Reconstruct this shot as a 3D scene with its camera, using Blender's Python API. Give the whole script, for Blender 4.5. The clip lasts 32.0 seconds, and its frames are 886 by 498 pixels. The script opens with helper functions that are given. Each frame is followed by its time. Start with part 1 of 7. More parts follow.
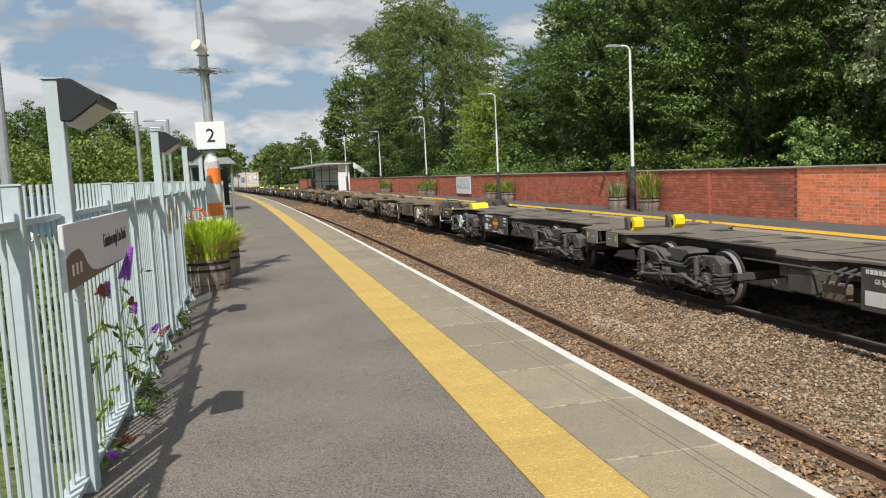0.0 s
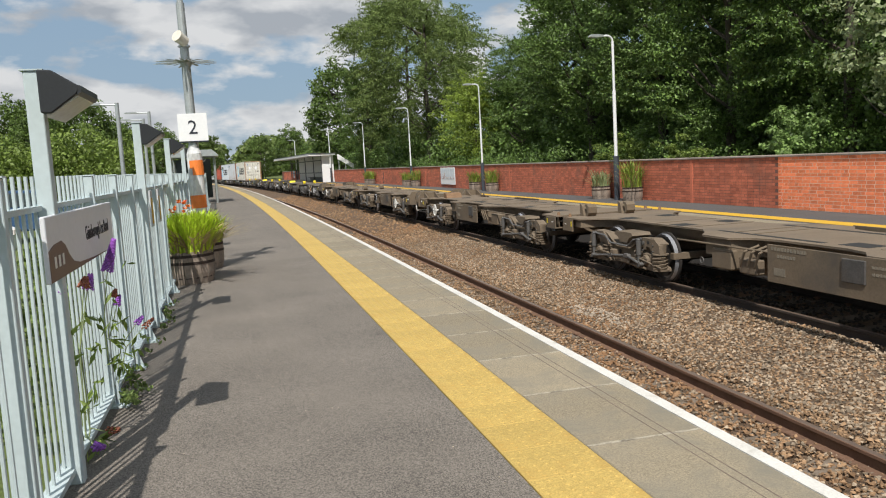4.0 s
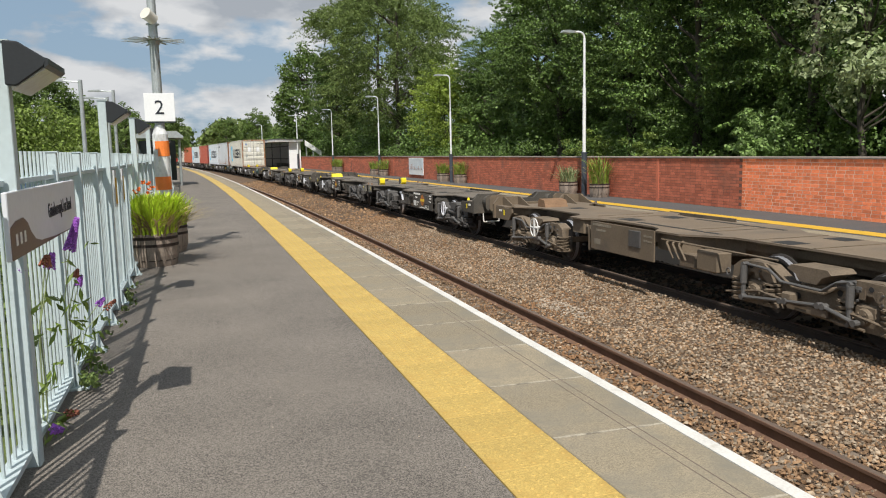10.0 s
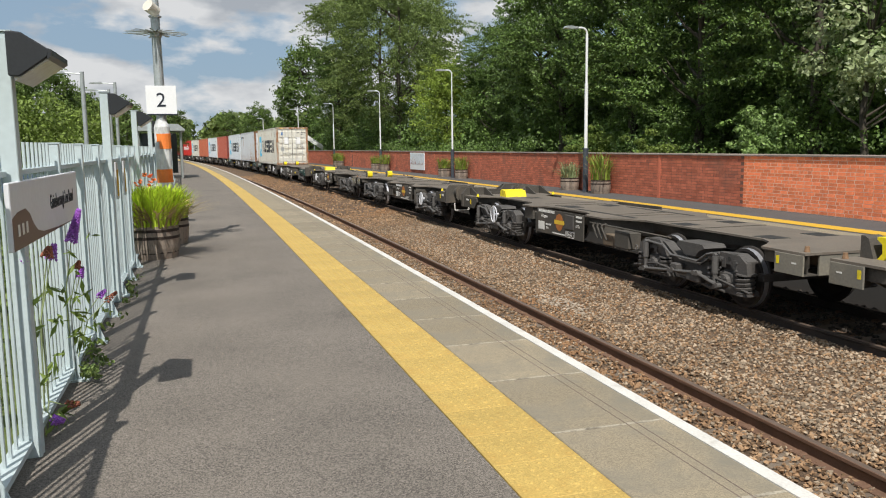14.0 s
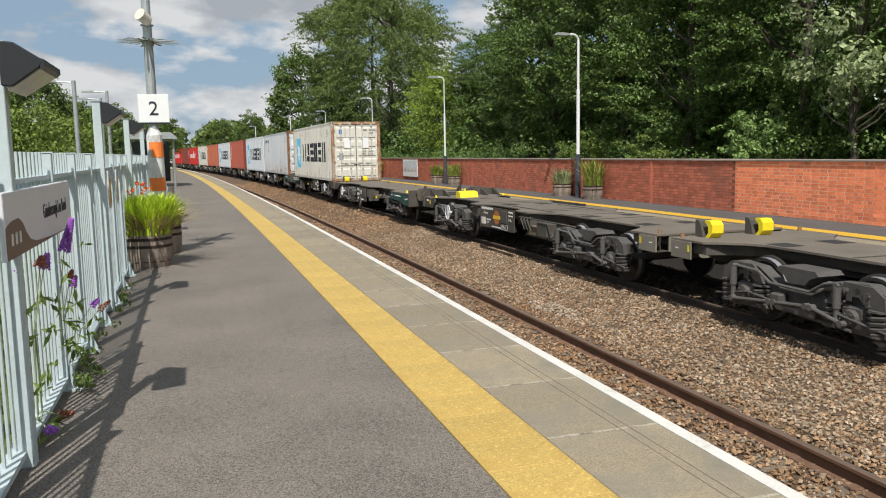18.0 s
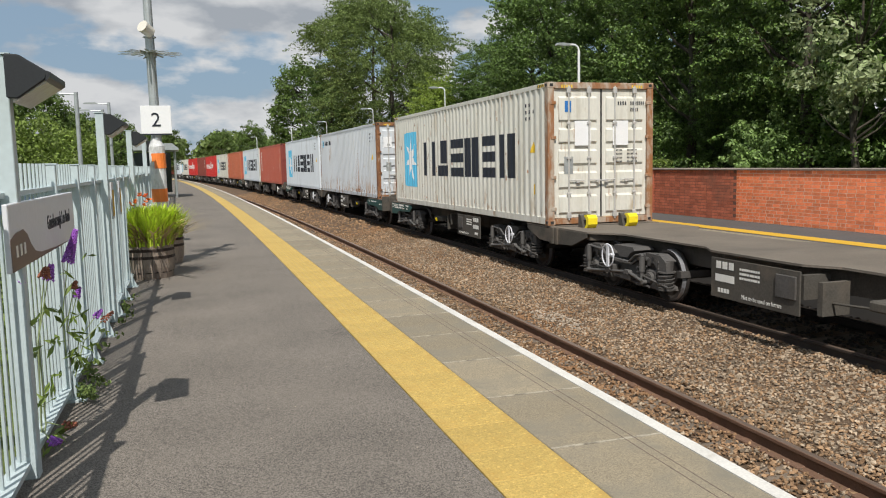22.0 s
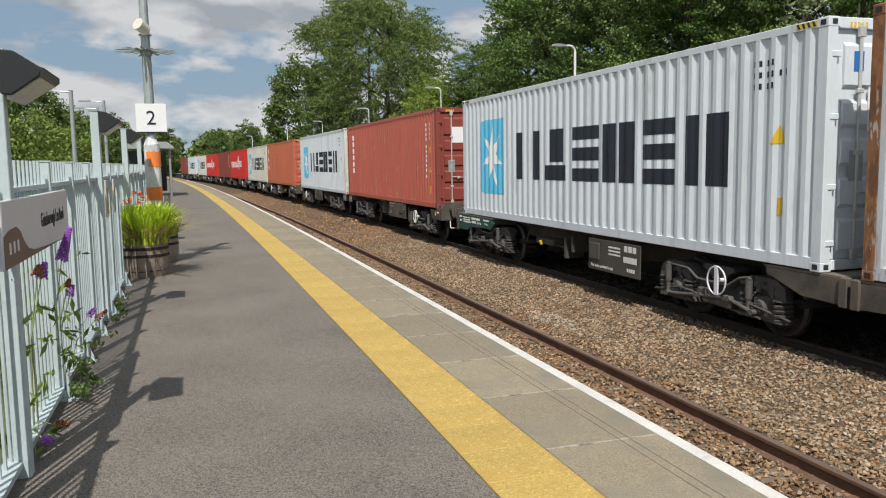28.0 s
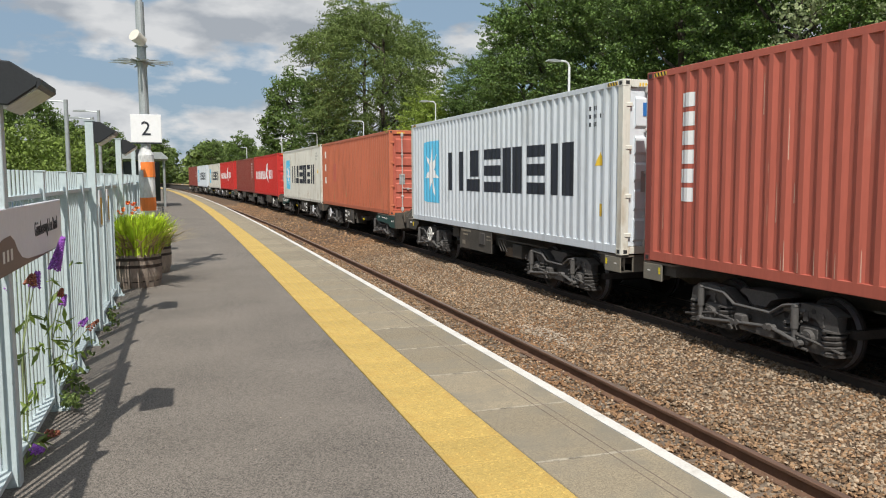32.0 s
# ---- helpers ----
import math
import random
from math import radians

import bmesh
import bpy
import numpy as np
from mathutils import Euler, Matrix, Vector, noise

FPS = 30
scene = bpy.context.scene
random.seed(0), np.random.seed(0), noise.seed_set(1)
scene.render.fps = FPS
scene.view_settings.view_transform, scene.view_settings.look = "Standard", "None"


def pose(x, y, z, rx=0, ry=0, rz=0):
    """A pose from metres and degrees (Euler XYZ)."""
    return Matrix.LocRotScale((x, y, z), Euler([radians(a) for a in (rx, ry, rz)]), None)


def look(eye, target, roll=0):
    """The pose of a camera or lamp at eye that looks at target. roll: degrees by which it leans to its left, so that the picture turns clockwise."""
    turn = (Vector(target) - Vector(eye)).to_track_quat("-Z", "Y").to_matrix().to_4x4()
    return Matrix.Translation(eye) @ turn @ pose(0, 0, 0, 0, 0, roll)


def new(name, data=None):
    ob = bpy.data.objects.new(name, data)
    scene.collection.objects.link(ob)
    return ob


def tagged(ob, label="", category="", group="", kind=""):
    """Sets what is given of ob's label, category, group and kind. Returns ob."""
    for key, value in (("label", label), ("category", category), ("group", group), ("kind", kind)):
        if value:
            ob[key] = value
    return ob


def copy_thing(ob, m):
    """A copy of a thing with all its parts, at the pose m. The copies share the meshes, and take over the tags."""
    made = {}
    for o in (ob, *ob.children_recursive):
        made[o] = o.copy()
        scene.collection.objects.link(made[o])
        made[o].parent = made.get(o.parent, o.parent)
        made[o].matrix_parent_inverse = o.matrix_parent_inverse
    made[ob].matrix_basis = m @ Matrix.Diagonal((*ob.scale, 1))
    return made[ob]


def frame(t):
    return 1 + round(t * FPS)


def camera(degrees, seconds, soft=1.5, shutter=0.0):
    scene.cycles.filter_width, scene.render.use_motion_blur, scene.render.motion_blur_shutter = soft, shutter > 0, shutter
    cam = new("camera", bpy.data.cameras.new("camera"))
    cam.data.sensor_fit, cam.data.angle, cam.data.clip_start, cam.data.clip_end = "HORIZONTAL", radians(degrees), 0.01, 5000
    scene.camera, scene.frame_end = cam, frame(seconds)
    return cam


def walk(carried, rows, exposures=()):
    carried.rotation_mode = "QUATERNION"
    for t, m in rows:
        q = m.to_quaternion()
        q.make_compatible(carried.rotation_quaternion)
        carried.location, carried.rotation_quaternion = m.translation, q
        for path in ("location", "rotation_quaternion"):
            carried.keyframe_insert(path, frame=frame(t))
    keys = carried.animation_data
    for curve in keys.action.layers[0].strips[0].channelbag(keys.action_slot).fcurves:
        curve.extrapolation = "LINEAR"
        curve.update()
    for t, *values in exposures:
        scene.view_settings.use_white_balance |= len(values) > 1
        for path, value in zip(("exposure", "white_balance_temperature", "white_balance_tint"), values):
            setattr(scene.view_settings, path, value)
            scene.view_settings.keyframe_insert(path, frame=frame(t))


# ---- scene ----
cam = camera(58.84, 32.0, soft=1.1)
walk(cam, [
    (0, pose(0.034, 0.034, 1.547, 84.306, 2.811, -13.680)),
    (0.5, pose(0.035, 0.029, 1.547, 84.360, 3.034, -13.930)),
    (1, pose(0.036, 0.023, 1.546, 84.271, 3.176, -14.233)),
    (1.5, pose(0.037, 0.016, 1.545, 84.006, 3.256, -14.475)),
    (2, pose(0.038, 0.009, 1.544, 83.679, 3.408, -14.474)),
    (2.5, pose(0.039, 0.004, 1.543, 83.581, 3.418, -14.491)),
    (3, pose(0.039, 0.001, 1.542, 83.575, 3.401, -14.509)),
    (3.5, pose(0.039, 0.000, 1.541, 83.610, 3.351, -14.655)),
    (5.5, pose(0.023, 0.019, 1.537, 83.396, 2.279, -15.531)),
    (6, pose(0.020, 0.023, 1.536, 83.361, 1.951, -15.856)),
    (6.5, pose(0.018, 0.027, 1.536, 83.358, 1.686, -16.171)),
    (7, pose(0.016, 0.029, 1.535, 83.323, 1.568, -16.419)),
    (7.5, pose(0.014, 0.030, 1.535, 83.259, 1.537, -16.553)),
    (8, pose(0.013, 0.029, 1.534, 83.176, 1.515, -16.654)),
    (8.5, pose(0.011, 0.028, 1.534, 83.117, 1.472, -16.715)),
    (9, pose(0.010, 0.028, 1.533, 83.048, 1.320, -16.852)),
    (9.5, pose(0.009, 0.028, 1.532, 82.948, 1.244, -16.994)),
    (10, pose(0.008, 0.029, 1.531, 82.852, 1.168, -17.118)),
    (10.5, pose(0.006, 0.030, 1.530, 82.704, 1.102, -17.165)),
    (11, pose(0.005, 0.031, 1.529, 82.602, 1.031, -17.183)),
    (11.5, pose(0.003, 0.030, 1.529, 82.512, 0.934, -17.149)),
    (12, pose(0.003, 0.029, 1.529, 82.521, 0.889, -17.072)),
    (12.5, pose(0.003, 0.028, 1.528, 82.562, 0.861, -17.022)),
    (13, pose(0.003, 0.027, 1.528, 82.580, 0.856, -16.984)),
    (13.5, pose(0.002, 0.026, 1.528, 82.569, 0.792, -17.010)),
    (14, pose(0.002, 0.027, 1.527, 82.507, 0.703, -17.023)),
    (14.5, pose(0.001, 0.027, 1.527, 82.465, 0.618, -17.087)),
    (16.5, pose(-0.004, 0.020, 1.529, 82.932, 0.565, -17.744)),
    (17, pose(-0.003, 0.018, 1.529, 82.951, 0.708, -17.779)),
    (17.5, pose(-0.003, 0.014, 1.530, 82.967, 0.911, -17.675)),
    (18, pose(-0.002, 0.010, 1.530, 82.976, 1.024, -17.548)),
    (18.5, pose(-0.002, 0.006, 1.531, 83.051, 1.114, -17.456)),
    (19, pose(-0.003, 0.003, 1.531, 83.162, 1.142, -17.459)),
    (19.5, pose(-0.004, 0.002, 1.530, 83.260, 1.203, -17.493)),
    (20, pose(-0.006, 0.003, 1.530, 83.315, 1.226, -17.535)),
    (20.5, pose(-0.008, 0.004, 1.530, 83.345, 1.176, -17.569)),
    (21, pose(-0.011, 0.007, 1.530, 83.404, 1.170, -17.576)),
    (21.5, pose(-0.013, 0.008, 1.531, 83.519, 1.198, -17.537)),
    (22, pose(-0.015, 0.008, 1.531, 83.704, 1.217, -17.485)),
    (22.5, pose(-0.016, 0.007, 1.532, 83.928, 1.216, -17.437)),
    (23, pose(-0.016, 0.006, 1.532, 84.189, 1.101, -17.392)),
    (23.5, pose(-0.016, 0.004, 1.532, 84.402, 0.994, -17.330)),
    (24, pose(-0.015, 0.003, 1.532, 84.531, 0.882, -17.294)),
    (24.5, pose(-0.015, 0.004, 1.531, 84.573, 0.800, -17.284)),
    (25, pose(-0.014, 0.006, 1.531, 84.504, 0.754, -17.338)),
    (25.5, pose(-0.014, 0.009, 1.530, 84.342, 0.796, -17.466)),
    (27.5, pose(-0.016, 0.024, 1.527, 83.737, 0.817, -17.768)),
    (28, pose(-0.016, 0.023, 1.527, 83.716, 0.875, -17.809)),
    (28.5, pose(-0.016, 0.021, 1.527, 83.773, 0.929, -17.948)),
    (29, pose(-0.016, 0.017, 1.527, 83.943, 0.897, -18.119)),
    (29.5, pose(-0.016, 0.012, 1.528, 84.177, 0.779, -18.255)),
    (30, pose(-0.017, 0.006, 1.528, 84.438, 0.677, -18.359)),
    (30.5, pose(-0.018, 0.001, 1.529, 84.661, 0.530, -18.373)),
    (31, pose(-0.018, -0.004, 1.529, 84.799, 0.409, -18.324)),
    (31.5, pose(-0.018, -0.007, 1.530, 84.849, 0.307, -18.277)),
    (32, pose(-0.018, -0.009, 1.530, 84.672, 0.284, -18.225)),
], exposures=[(0, 0.0), (12, 0.01), (20, 0.0), (22, -0.09), (24, -0.15), (26, -0.15), (29, -0.10), (31, -0.04), (32, -0.01)])

# ---------------------------------------------------------------- light
SUN = Vector((-0.25, -0.71, 1.0)).normalized()      # towards the sun
sun_el = math.asin(SUN.z)
sun_az = math.atan2(SUN.x, SUN.y)
world = bpy.data.worlds.new("world")
scene.world = world
world.use_nodes = True
nt = world.node_tree
nt.nodes.clear()
N = nt.nodes.new
out = N("ShaderNodeOutputWorld")
bg = N("ShaderNodeBackground")
sky = N("ShaderNodeTexSky")
sky.sky_type, sky.sun_disc = "NISHITA", False
sky.sun_elevation, sky.sun_rotation = sun_el, sun_az
sky.air_density, sky.dust_density, sky.ozone_density = 1.1, 0.8, 1.6
tc = N("ShaderNodeTexCoord")
mp = N("ShaderNodeMapping")
mp.inputs["Scale"].default_value = (1.0, 1.0, 2.4)
mp.inputs["Location"].default_value = (1.35, 0.6, 0.3)
big = N("ShaderNodeTexNoise")
big.inputs["Scale"].default_value, big.inputs["Detail"].default_value, big.inputs["Roughness"].default_value = 6.2, 11.0, 0.52
ramp = N("ShaderNodeValToRGB")
ramp.color_ramp.elements[0].position, ramp.color_ramp.elements[1].position = 0.44, 0.515
shade = N("ShaderNodeTexNoise")
shade.inputs["Scale"].default_value, shade.inputs["Detail"].default_value = 9.0, 6.0
sramp = N("ShaderNodeValToRGB")
sramp.color_ramp.elements[0].position, sramp.color_ramp.elements[1].position = 0.38, 0.56
sramp.color_ramp.elements[0].color = (6.9, 7.5, 8.3, 1)
sramp.color_ramp.elements[1].color = (12.4, 12.6, 12.8, 1)
mix = N("ShaderNodeMix")
mix.data_type = "RGBA"
L = nt.links.new
L(tc.outputs["Generated"], mp.inputs["Vector"])
L(mp.outputs["Vector"], big.inputs["Vector"])
L(mp.outputs["Vector"], shade.inputs["Vector"])
L(big.outputs["Fac"], ramp.inputs["Fac"])
L(shade.outputs["Fac"], sramp.inputs["Fac"])
L(ramp.outputs["Color"], mix.inputs["Factor"])
haze = N("ShaderNodeMix")
haze.data_type = "RGBA"
haze.inputs["Factor"].default_value = 0.72
haze.inputs["B"].default_value = (5.9, 8.3, 11.0, 1)
L(sky.outputs["Color"], haze.inputs["A"])
L(haze.outputs["Result"], mix.inputs["A"])
L(sramp.outputs["Color"], mix.inputs["B"])
L(mix.outputs["Result"], bg.inputs["Color"])
bg.inputs["Strength"].default_value = 0.056
L(bg.outputs["Background"], out.inputs["Surface"])

sun = new("sun", bpy.data.lights.new("sun", "SUN"))
sun.data.energy, sun.data.angle, sun.data.color = 5.0, radians(0.6), (1.0, 0.955, 0.88)
sun.matrix_world = look(SUN * 50, (0, 0, 0))


# ---------------------------------------------------------------- materials
def material(name, col, rough=0.7, metal=0.0, var=0.15, scale=3.0, fine=60.0, bump=0.1, stain=None, stain_at=(0.55, 0.7),
             stain_scale=1.5, rand=0.0, island=0.0, stretch=(1, 1, 1), spec=0.4, bump_dist=0.01, through_light=0.0, grain=0.0, stain_mix=1.0, grain_at=(0.0, 1.0)):
    m = bpy.data.materials.new(name)
    m.use_nodes = True
    t = m.node_tree
    b = t.nodes["Principled BSDF"]
    n, link = t.nodes.new, t.links.new
    co = n("ShaderNodeTexCoord")
    mpn = n("ShaderNodeMapping")
    mpn.inputs["Scale"].default_value = stretch
    link(co.outputs["Object"], mpn.inputs["Vector"])
    n1 = n("ShaderNodeTexNoise")
    n1.inputs["Scale"].default_value, n1.inputs["Detail"].default_value = scale, 5.0
    n2 = n("ShaderNodeTexNoise")
    n2.inputs["Scale"].default_value, n2.inputs["Detail"].default_value = fine, 3.0
    if grain:
        n2.inputs["Detail"].default_value, n2.inputs["Roughness"].default_value = 8.0, 0.72
    link(mpn.outputs["Vector"], n1.inputs["Vector"])
    link(mpn.outputs["Vector"], n2.inputs["Vector"])
    add = n("ShaderNodeMath")
    add.operation = "ADD"
    link(n1.outputs["Fac"], add.inputs[0])
    link(n2.outputs["Fac"], add.inputs[1])
    val = n("ShaderNodeMapRange")
    val.inputs["From Min"].default_value, val.inputs["From Max"].default_value = 0.7, 1.3
    val.inputs["To Min"].default_value, val.inputs["To Max"].default_value = 1 - var, 1 + var
    link(add.outputs[0], val.inputs["Value"])
    last = val.outputs[0]
    if grain:
        gr = n("ShaderNodeMapRange")
        gr.inputs["From Min"].default_value, gr.inputs["From Max"].default_value = grain_at
        gr.inputs["To Min"].default_value, gr.inputs["To Max"].default_value = 1 - grain, 1 + grain
        vo = n("ShaderNodeTexVoronoi")
        vo.inputs["Scale"].default_value = fine
        link(mpn.outputs["Vector"], vo.inputs["Vector"])
        sep = n("ShaderNodeSeparateColor")
        link(vo.outputs["Color"], sep.inputs["Color"])
        link(sep.outputs["Red"], gr.inputs["Value"])
        gm = n("ShaderNodeMath")
        gm.operation = "MULTIPLY"
        link(last, gm.inputs[0])
        link(gr.outputs[0], gm.inputs[1])
        last = gm.outputs[0]
    for amount, node, sock in ((rand, "ShaderNodeObjectInfo", "Random"), (island, "ShaderNodeNewGeometry", "Random Per Island")):
        if amount:
            src = n(node)
            r = n("ShaderNodeMapRange")
            r.inputs["To Min"].default_value, r.inputs["To Max"].default_value = 1 - amount, 1 + amount
            link(src.outputs[sock], r.inputs["Value"])
            mul = n("ShaderNodeMath")
            mul.operation = "MULTIPLY"
            link(last, mul.inputs[0])
            link(r.outputs[0], mul.inputs[1])
            last = mul.outputs[0]
    tint = n("ShaderNodeMix")
    tint.data_type, tint.blend_type = "RGBA", "MULTIPLY"
    tint.inputs["Factor"].default_value = 1.0
    tint.inputs["A"].default_value = (*col, 1)
    link(last, tint.inputs["B"])
    colour = tint.outputs["Result"]
    if stain:
        n3 = n("ShaderNodeTexNoise")
        n3.inputs["Scale"].default_value, n3.inputs["Detail"].default_value, n3.inputs["Roughness"].default_value = stain_scale, 8.0, 0.62
        link(mpn.outputs["Vector"], n3.inputs["Vector"])
        rr = n("ShaderNodeMapRange")
        rr.inputs["From Min"].default_value, rr.inputs["From Max"].default_value = stain_at
        rr.inputs["To Max"].default_value = stain_mix
        link(n3.outputs["Fac"], rr.inputs["Value"])
        sm = n("ShaderNodeMix")
        sm.data_type = "RGBA"
        sm.inputs["B"].default_value = (*stain, 1)
        link(rr.outputs[0], sm.inputs["Factor"])
        link(colour, sm.inputs["A"])
        colour = sm.outputs["Result"]
    link(colour, b.inputs["Base Color"])
    b.inputs["Roughness"].default_value, b.inputs["Metallic"].default_value = rough, metal
    b.inputs["Specular IOR Level"].default_value = spec
    if bump:
        bp = n("ShaderNodeBump")
        bp.inputs["Strength"].default_value, bp.inputs["Distance"].default_value = bump, bump_dist
        link(add.outputs[0], bp.inputs["Height"])
        link(bp.outputs["Normal"], b.inputs["Normal"])
    if through_light:
        tr = n("ShaderNodeBsdfTranslucent")
        link(colour, tr.inputs["Color"])
        mx = n("ShaderNodeMixShader")
        mx.inputs[0].default_value = through_light
        link(b.outputs[0], mx.inputs[1])
        link(tr.outputs[0], mx.inputs[2])
        link(mx.outputs[0], t.nodes["Material Output"].inputs["Surface"])
    return m


M = {}
M["asphalt"] = material("asphalt", (0.148, 0.130, 0.112), 0.9, var=0.22, scale=0.9, fine=185, bump=0.0, grain=0.72, stain=(0.205, 0.178, 0.15), stain_at=(0.42, 0.72), stain_scale=0.55, stain_mix=0.55, bump_dist=0.008)
M["asphalt_far"] = material("asphalt_dark", (0.088, 0.085, 0.083), 0.9, var=0.14, scale=0.9, fine=150, bump=0.3, bump_dist=0.004)
M["slab"] = material("concrete_slab", (0.258, 0.216, 0.150), 0.85, grain=0.25, var=0.12, scale=1.6, fine=160, bump=0.25, stain=(0.20, 0.18, 0.14), stain_at=(0.46, 0.72), stain_scale=2.2, rand=0.13, bump_dist=0.004)
M["joint_pale"] = material("pale_joint_mortar", (0.36, 0.32, 0.25), 0.9, var=0.3, scale=9, fine=90, bump=0.3, stain=(0.15, 0.13, 0.10), stain_at=(0.5, 0.62), stain_scale=7)
M["tactile"] = material("yellow_tactile", (0.465, 0.325, 0.095), 0.75, grain=0.2, var=0.16, scale=1.8, fine=140, bump=0.2, stain=(0.40, 0.26, 0.07), stain_at=(0.5, 0.72), stain_scale=3, rand=0.07, bump_dist=0.004)
M["white_line"] = material("white_line_paint", (0.60, 0.58, 0.54), 0.7, var=0.14, scale=4, fine=70, bump=0.1, stain=(0.45, 0.42, 0.37), stain_at=(0.6, 0.75), stain_scale=5)
M["yellow_line"] = material("yellow_line_paint", (0.60, 0.36, 0.035), 0.7, var=0.1, scale=3, fine=70, stain=(0.5, 0.33, 0.08), stain_at=(0.58, 0.72), stain_scale=3)
M["ballast"] = material("ballast_stone", (0.255, 0.162, 0.092), 0.9, var=0.25, scale=0.8, fine=25, bump=0.3, island=0.55, stain=(0.27, 0.14, 0.065), stain_at=(0.46, 0.72), stain_scale=0.35)
# bed darker than the stones, so colour adds to the shade in their gaps
M["ballast_bed"] = material("ballast_bed", (0.14, 0.092, 0.058), 0.95, var=0.35, scale=14, fine=45, bump=1.0, stain=(0.19, 0.11, 0.065), stain_scale=0.4, bump_dist=0.05)
M["rail_side"] = material("rail_rust", (0.15, 0.085, 0.055), 0.8, var=0.2, scale=5, fine=60, bump=0.2)
M["rail_dark"] = material("oily_rail_steel", (0.045, 0.034, 0.028), 0.7, var=0.25, scale=5, fine=60, bump=0.2)
M["rail_top"] = material("rail_head_worn_steel", (0.26, 0.19, 0.15), 0.45, 0.6, var=0.15, scale=4, fine=40, bump=0.05)
M["sleeper"] = material("sleeper_concrete", (0.16, 0.125, 0.095), 0.9, var=0.25, scale=4, fine=50, bump=0.4, rand=0.15)
M["wall_stone"] = material("platform_face_brick", (0.16, 0.12, 0.10), 0.9, var=0.3, scale=5, fine=40, bump=0.4)
M["fence"] = material("pale_blue_grey_paint", (0.47, 0.545, 0.56), 0.5, var=0.07, scale=3, fine=30, bump=0.05, stain=(0.34, 0.39, 0.39), stain_at=(0.58, 0.75), stain_scale=4)
M["brick_new"] = material("red_brick", (0.86, 0.25, 0.11), 0.85, var=0.2, scale=5, fine=60, bump=0.4, rand=0.2, island=0.2, stain=(0.42, 0.14, 0.07), stain_at=(0.55, 0.75), stain_scale=2)
M["brick_old"] = material("old_red_brick", (0.55, 0.165, 0.095), 0.9, var=0.2, scale=4, fine=60, bump=0.4, island=0.22, rand=0.2, stain=(0.22, 0.11, 0.08), stain_at=(0.54, 0.76), stain_scale=1.1)
M["mortar"] = material("mortar", (0.80, 0.62, 0.50), 0.95, var=0.2, scale=6, fine=80, bump=0.3)
M["mortar_old"] = material("old_mortar", (0.17, 0.09, 0.07), 0.95, var=0.25, scale=6, fine=80, bump=0.3)
M["coping"] = material("coping_stone", (0.24, 0.20, 0.175), 0.9, var=0.25, scale=4, fine=60, bump=0.4, rand=0.15)
M["post_white"] = material("white_lamp_post_paint", (0.74, 0.76, 0.77), 0.45, var=0.06, scale=2, fine=30, bump=0.03)
M["post_dark"] = material("dark_grey_post_paint", (0.05, 0.06, 0.075), 0.5, var=0.12, scale=3, fine=40, bump=0.05)
M["galv"] = material("galvanised_steel", (0.42, 0.45, 0.455), 0.5, 0.55, var=0.14, scale=6, fine=50, bump=0.06)
M["black_plastic"] = material("black_housing", (0.025, 0.027, 0.03), 0.4, var=0.12, scale=5, fine=60, bump=0.05)
M["lens"] = material("floodlight_glass", (0.58, 0.55, 0.51), 0.22, var=0.1, scale=4, fine=30, bump=0.02)
M["white"] = material("white_enamel", (0.80, 0.81, 0.82), 0.4, var=0.04, scale=3, fine=30, bump=0.0)
M["cream"] = material("cream_plastic", (0.62, 0.59, 0.52), 0.5, var=0.05, scale=4, fine=40, bump=0)
M["sign_grey"] = material("pale_grey_sign", (0.55, 0.56, 0.575), 0.4, var=0.04, scale=3, fine=30, bump=0.0)
M["board_grey"] = material("light_grey_board", (0.67, 0.68, 0.715), 0.4, var=0.04, scale=3, fine=30, bump=0.0)
M["sleeve_wrap"] = material("dull_silver_wrap", (0.66, 0.67, 0.67), 0.5, 0.0, var=0.14, scale=7, fine=30, bump=0.4, stain=(0.30, 0.30, 0.30), stain_at=(0.5, 0.7), stain_scale=6, stretch=(1, 1, 0.5))
M["sign_brown"] = material("brown_sign_panel", (0.12, 0.07, 0.055), 0.4, var=0.06, scale=3, fine=30, bump=0.0)
M["ink"] = material("dark_ink", (0.02, 0.024, 0.035), 0.5, var=0.05, scale=3, fine=30, bump=0.0)
M["ink_brown"] = material("brown_ink", (0.10, 0.06, 0.05), 0.5, var=0.05, scale=3, fine=30, bump=0.0)
M["orange"] = material("orange_reflective", (0.85, 0.23, 0.05), 0.45, var=0.08, scale=4, fine=40, bump=0.02)
M["oak"] = material("weathered_barrel_oak", (0.26, 0.21, 0.17), 0.8, var=0.3, scale=6, fine=60, bump=0.5, rand=0.2, stretch=(1, 1, 0.25))
M["hoop"] = material("barrel_hoop", (0.05, 0.036, 0.03), 0.7, 0.4, var=0.25, scale=8, fine=60, bump=0.2)
M["soil"] = material("potting_soil", (0.05, 0.035, 0.025), 0.95, var=0.3, scale=10, fine=80, bump=0.8)
M["blade"] = material("bright_grass_blade", (0.52, 0.66, 0.06), 0.6, var=0.15, scale=4, fine=30, bump=0, island=0.35, through_light=0.3)
M["dry_blade"] = material("dry_grass_blade", (0.36, 0.28, 0.13), 0.7, var=0.15, scale=4, fine=30, bump=0, island=0.3, through_light=0.2)
M["leaf"] = material("broadleaf", (0.150, 0.205, 0.058), 0.55, var=0.25, scale=0.35, fine=4, bump=0, island=0.5, through_light=0.28, spec=0.35)
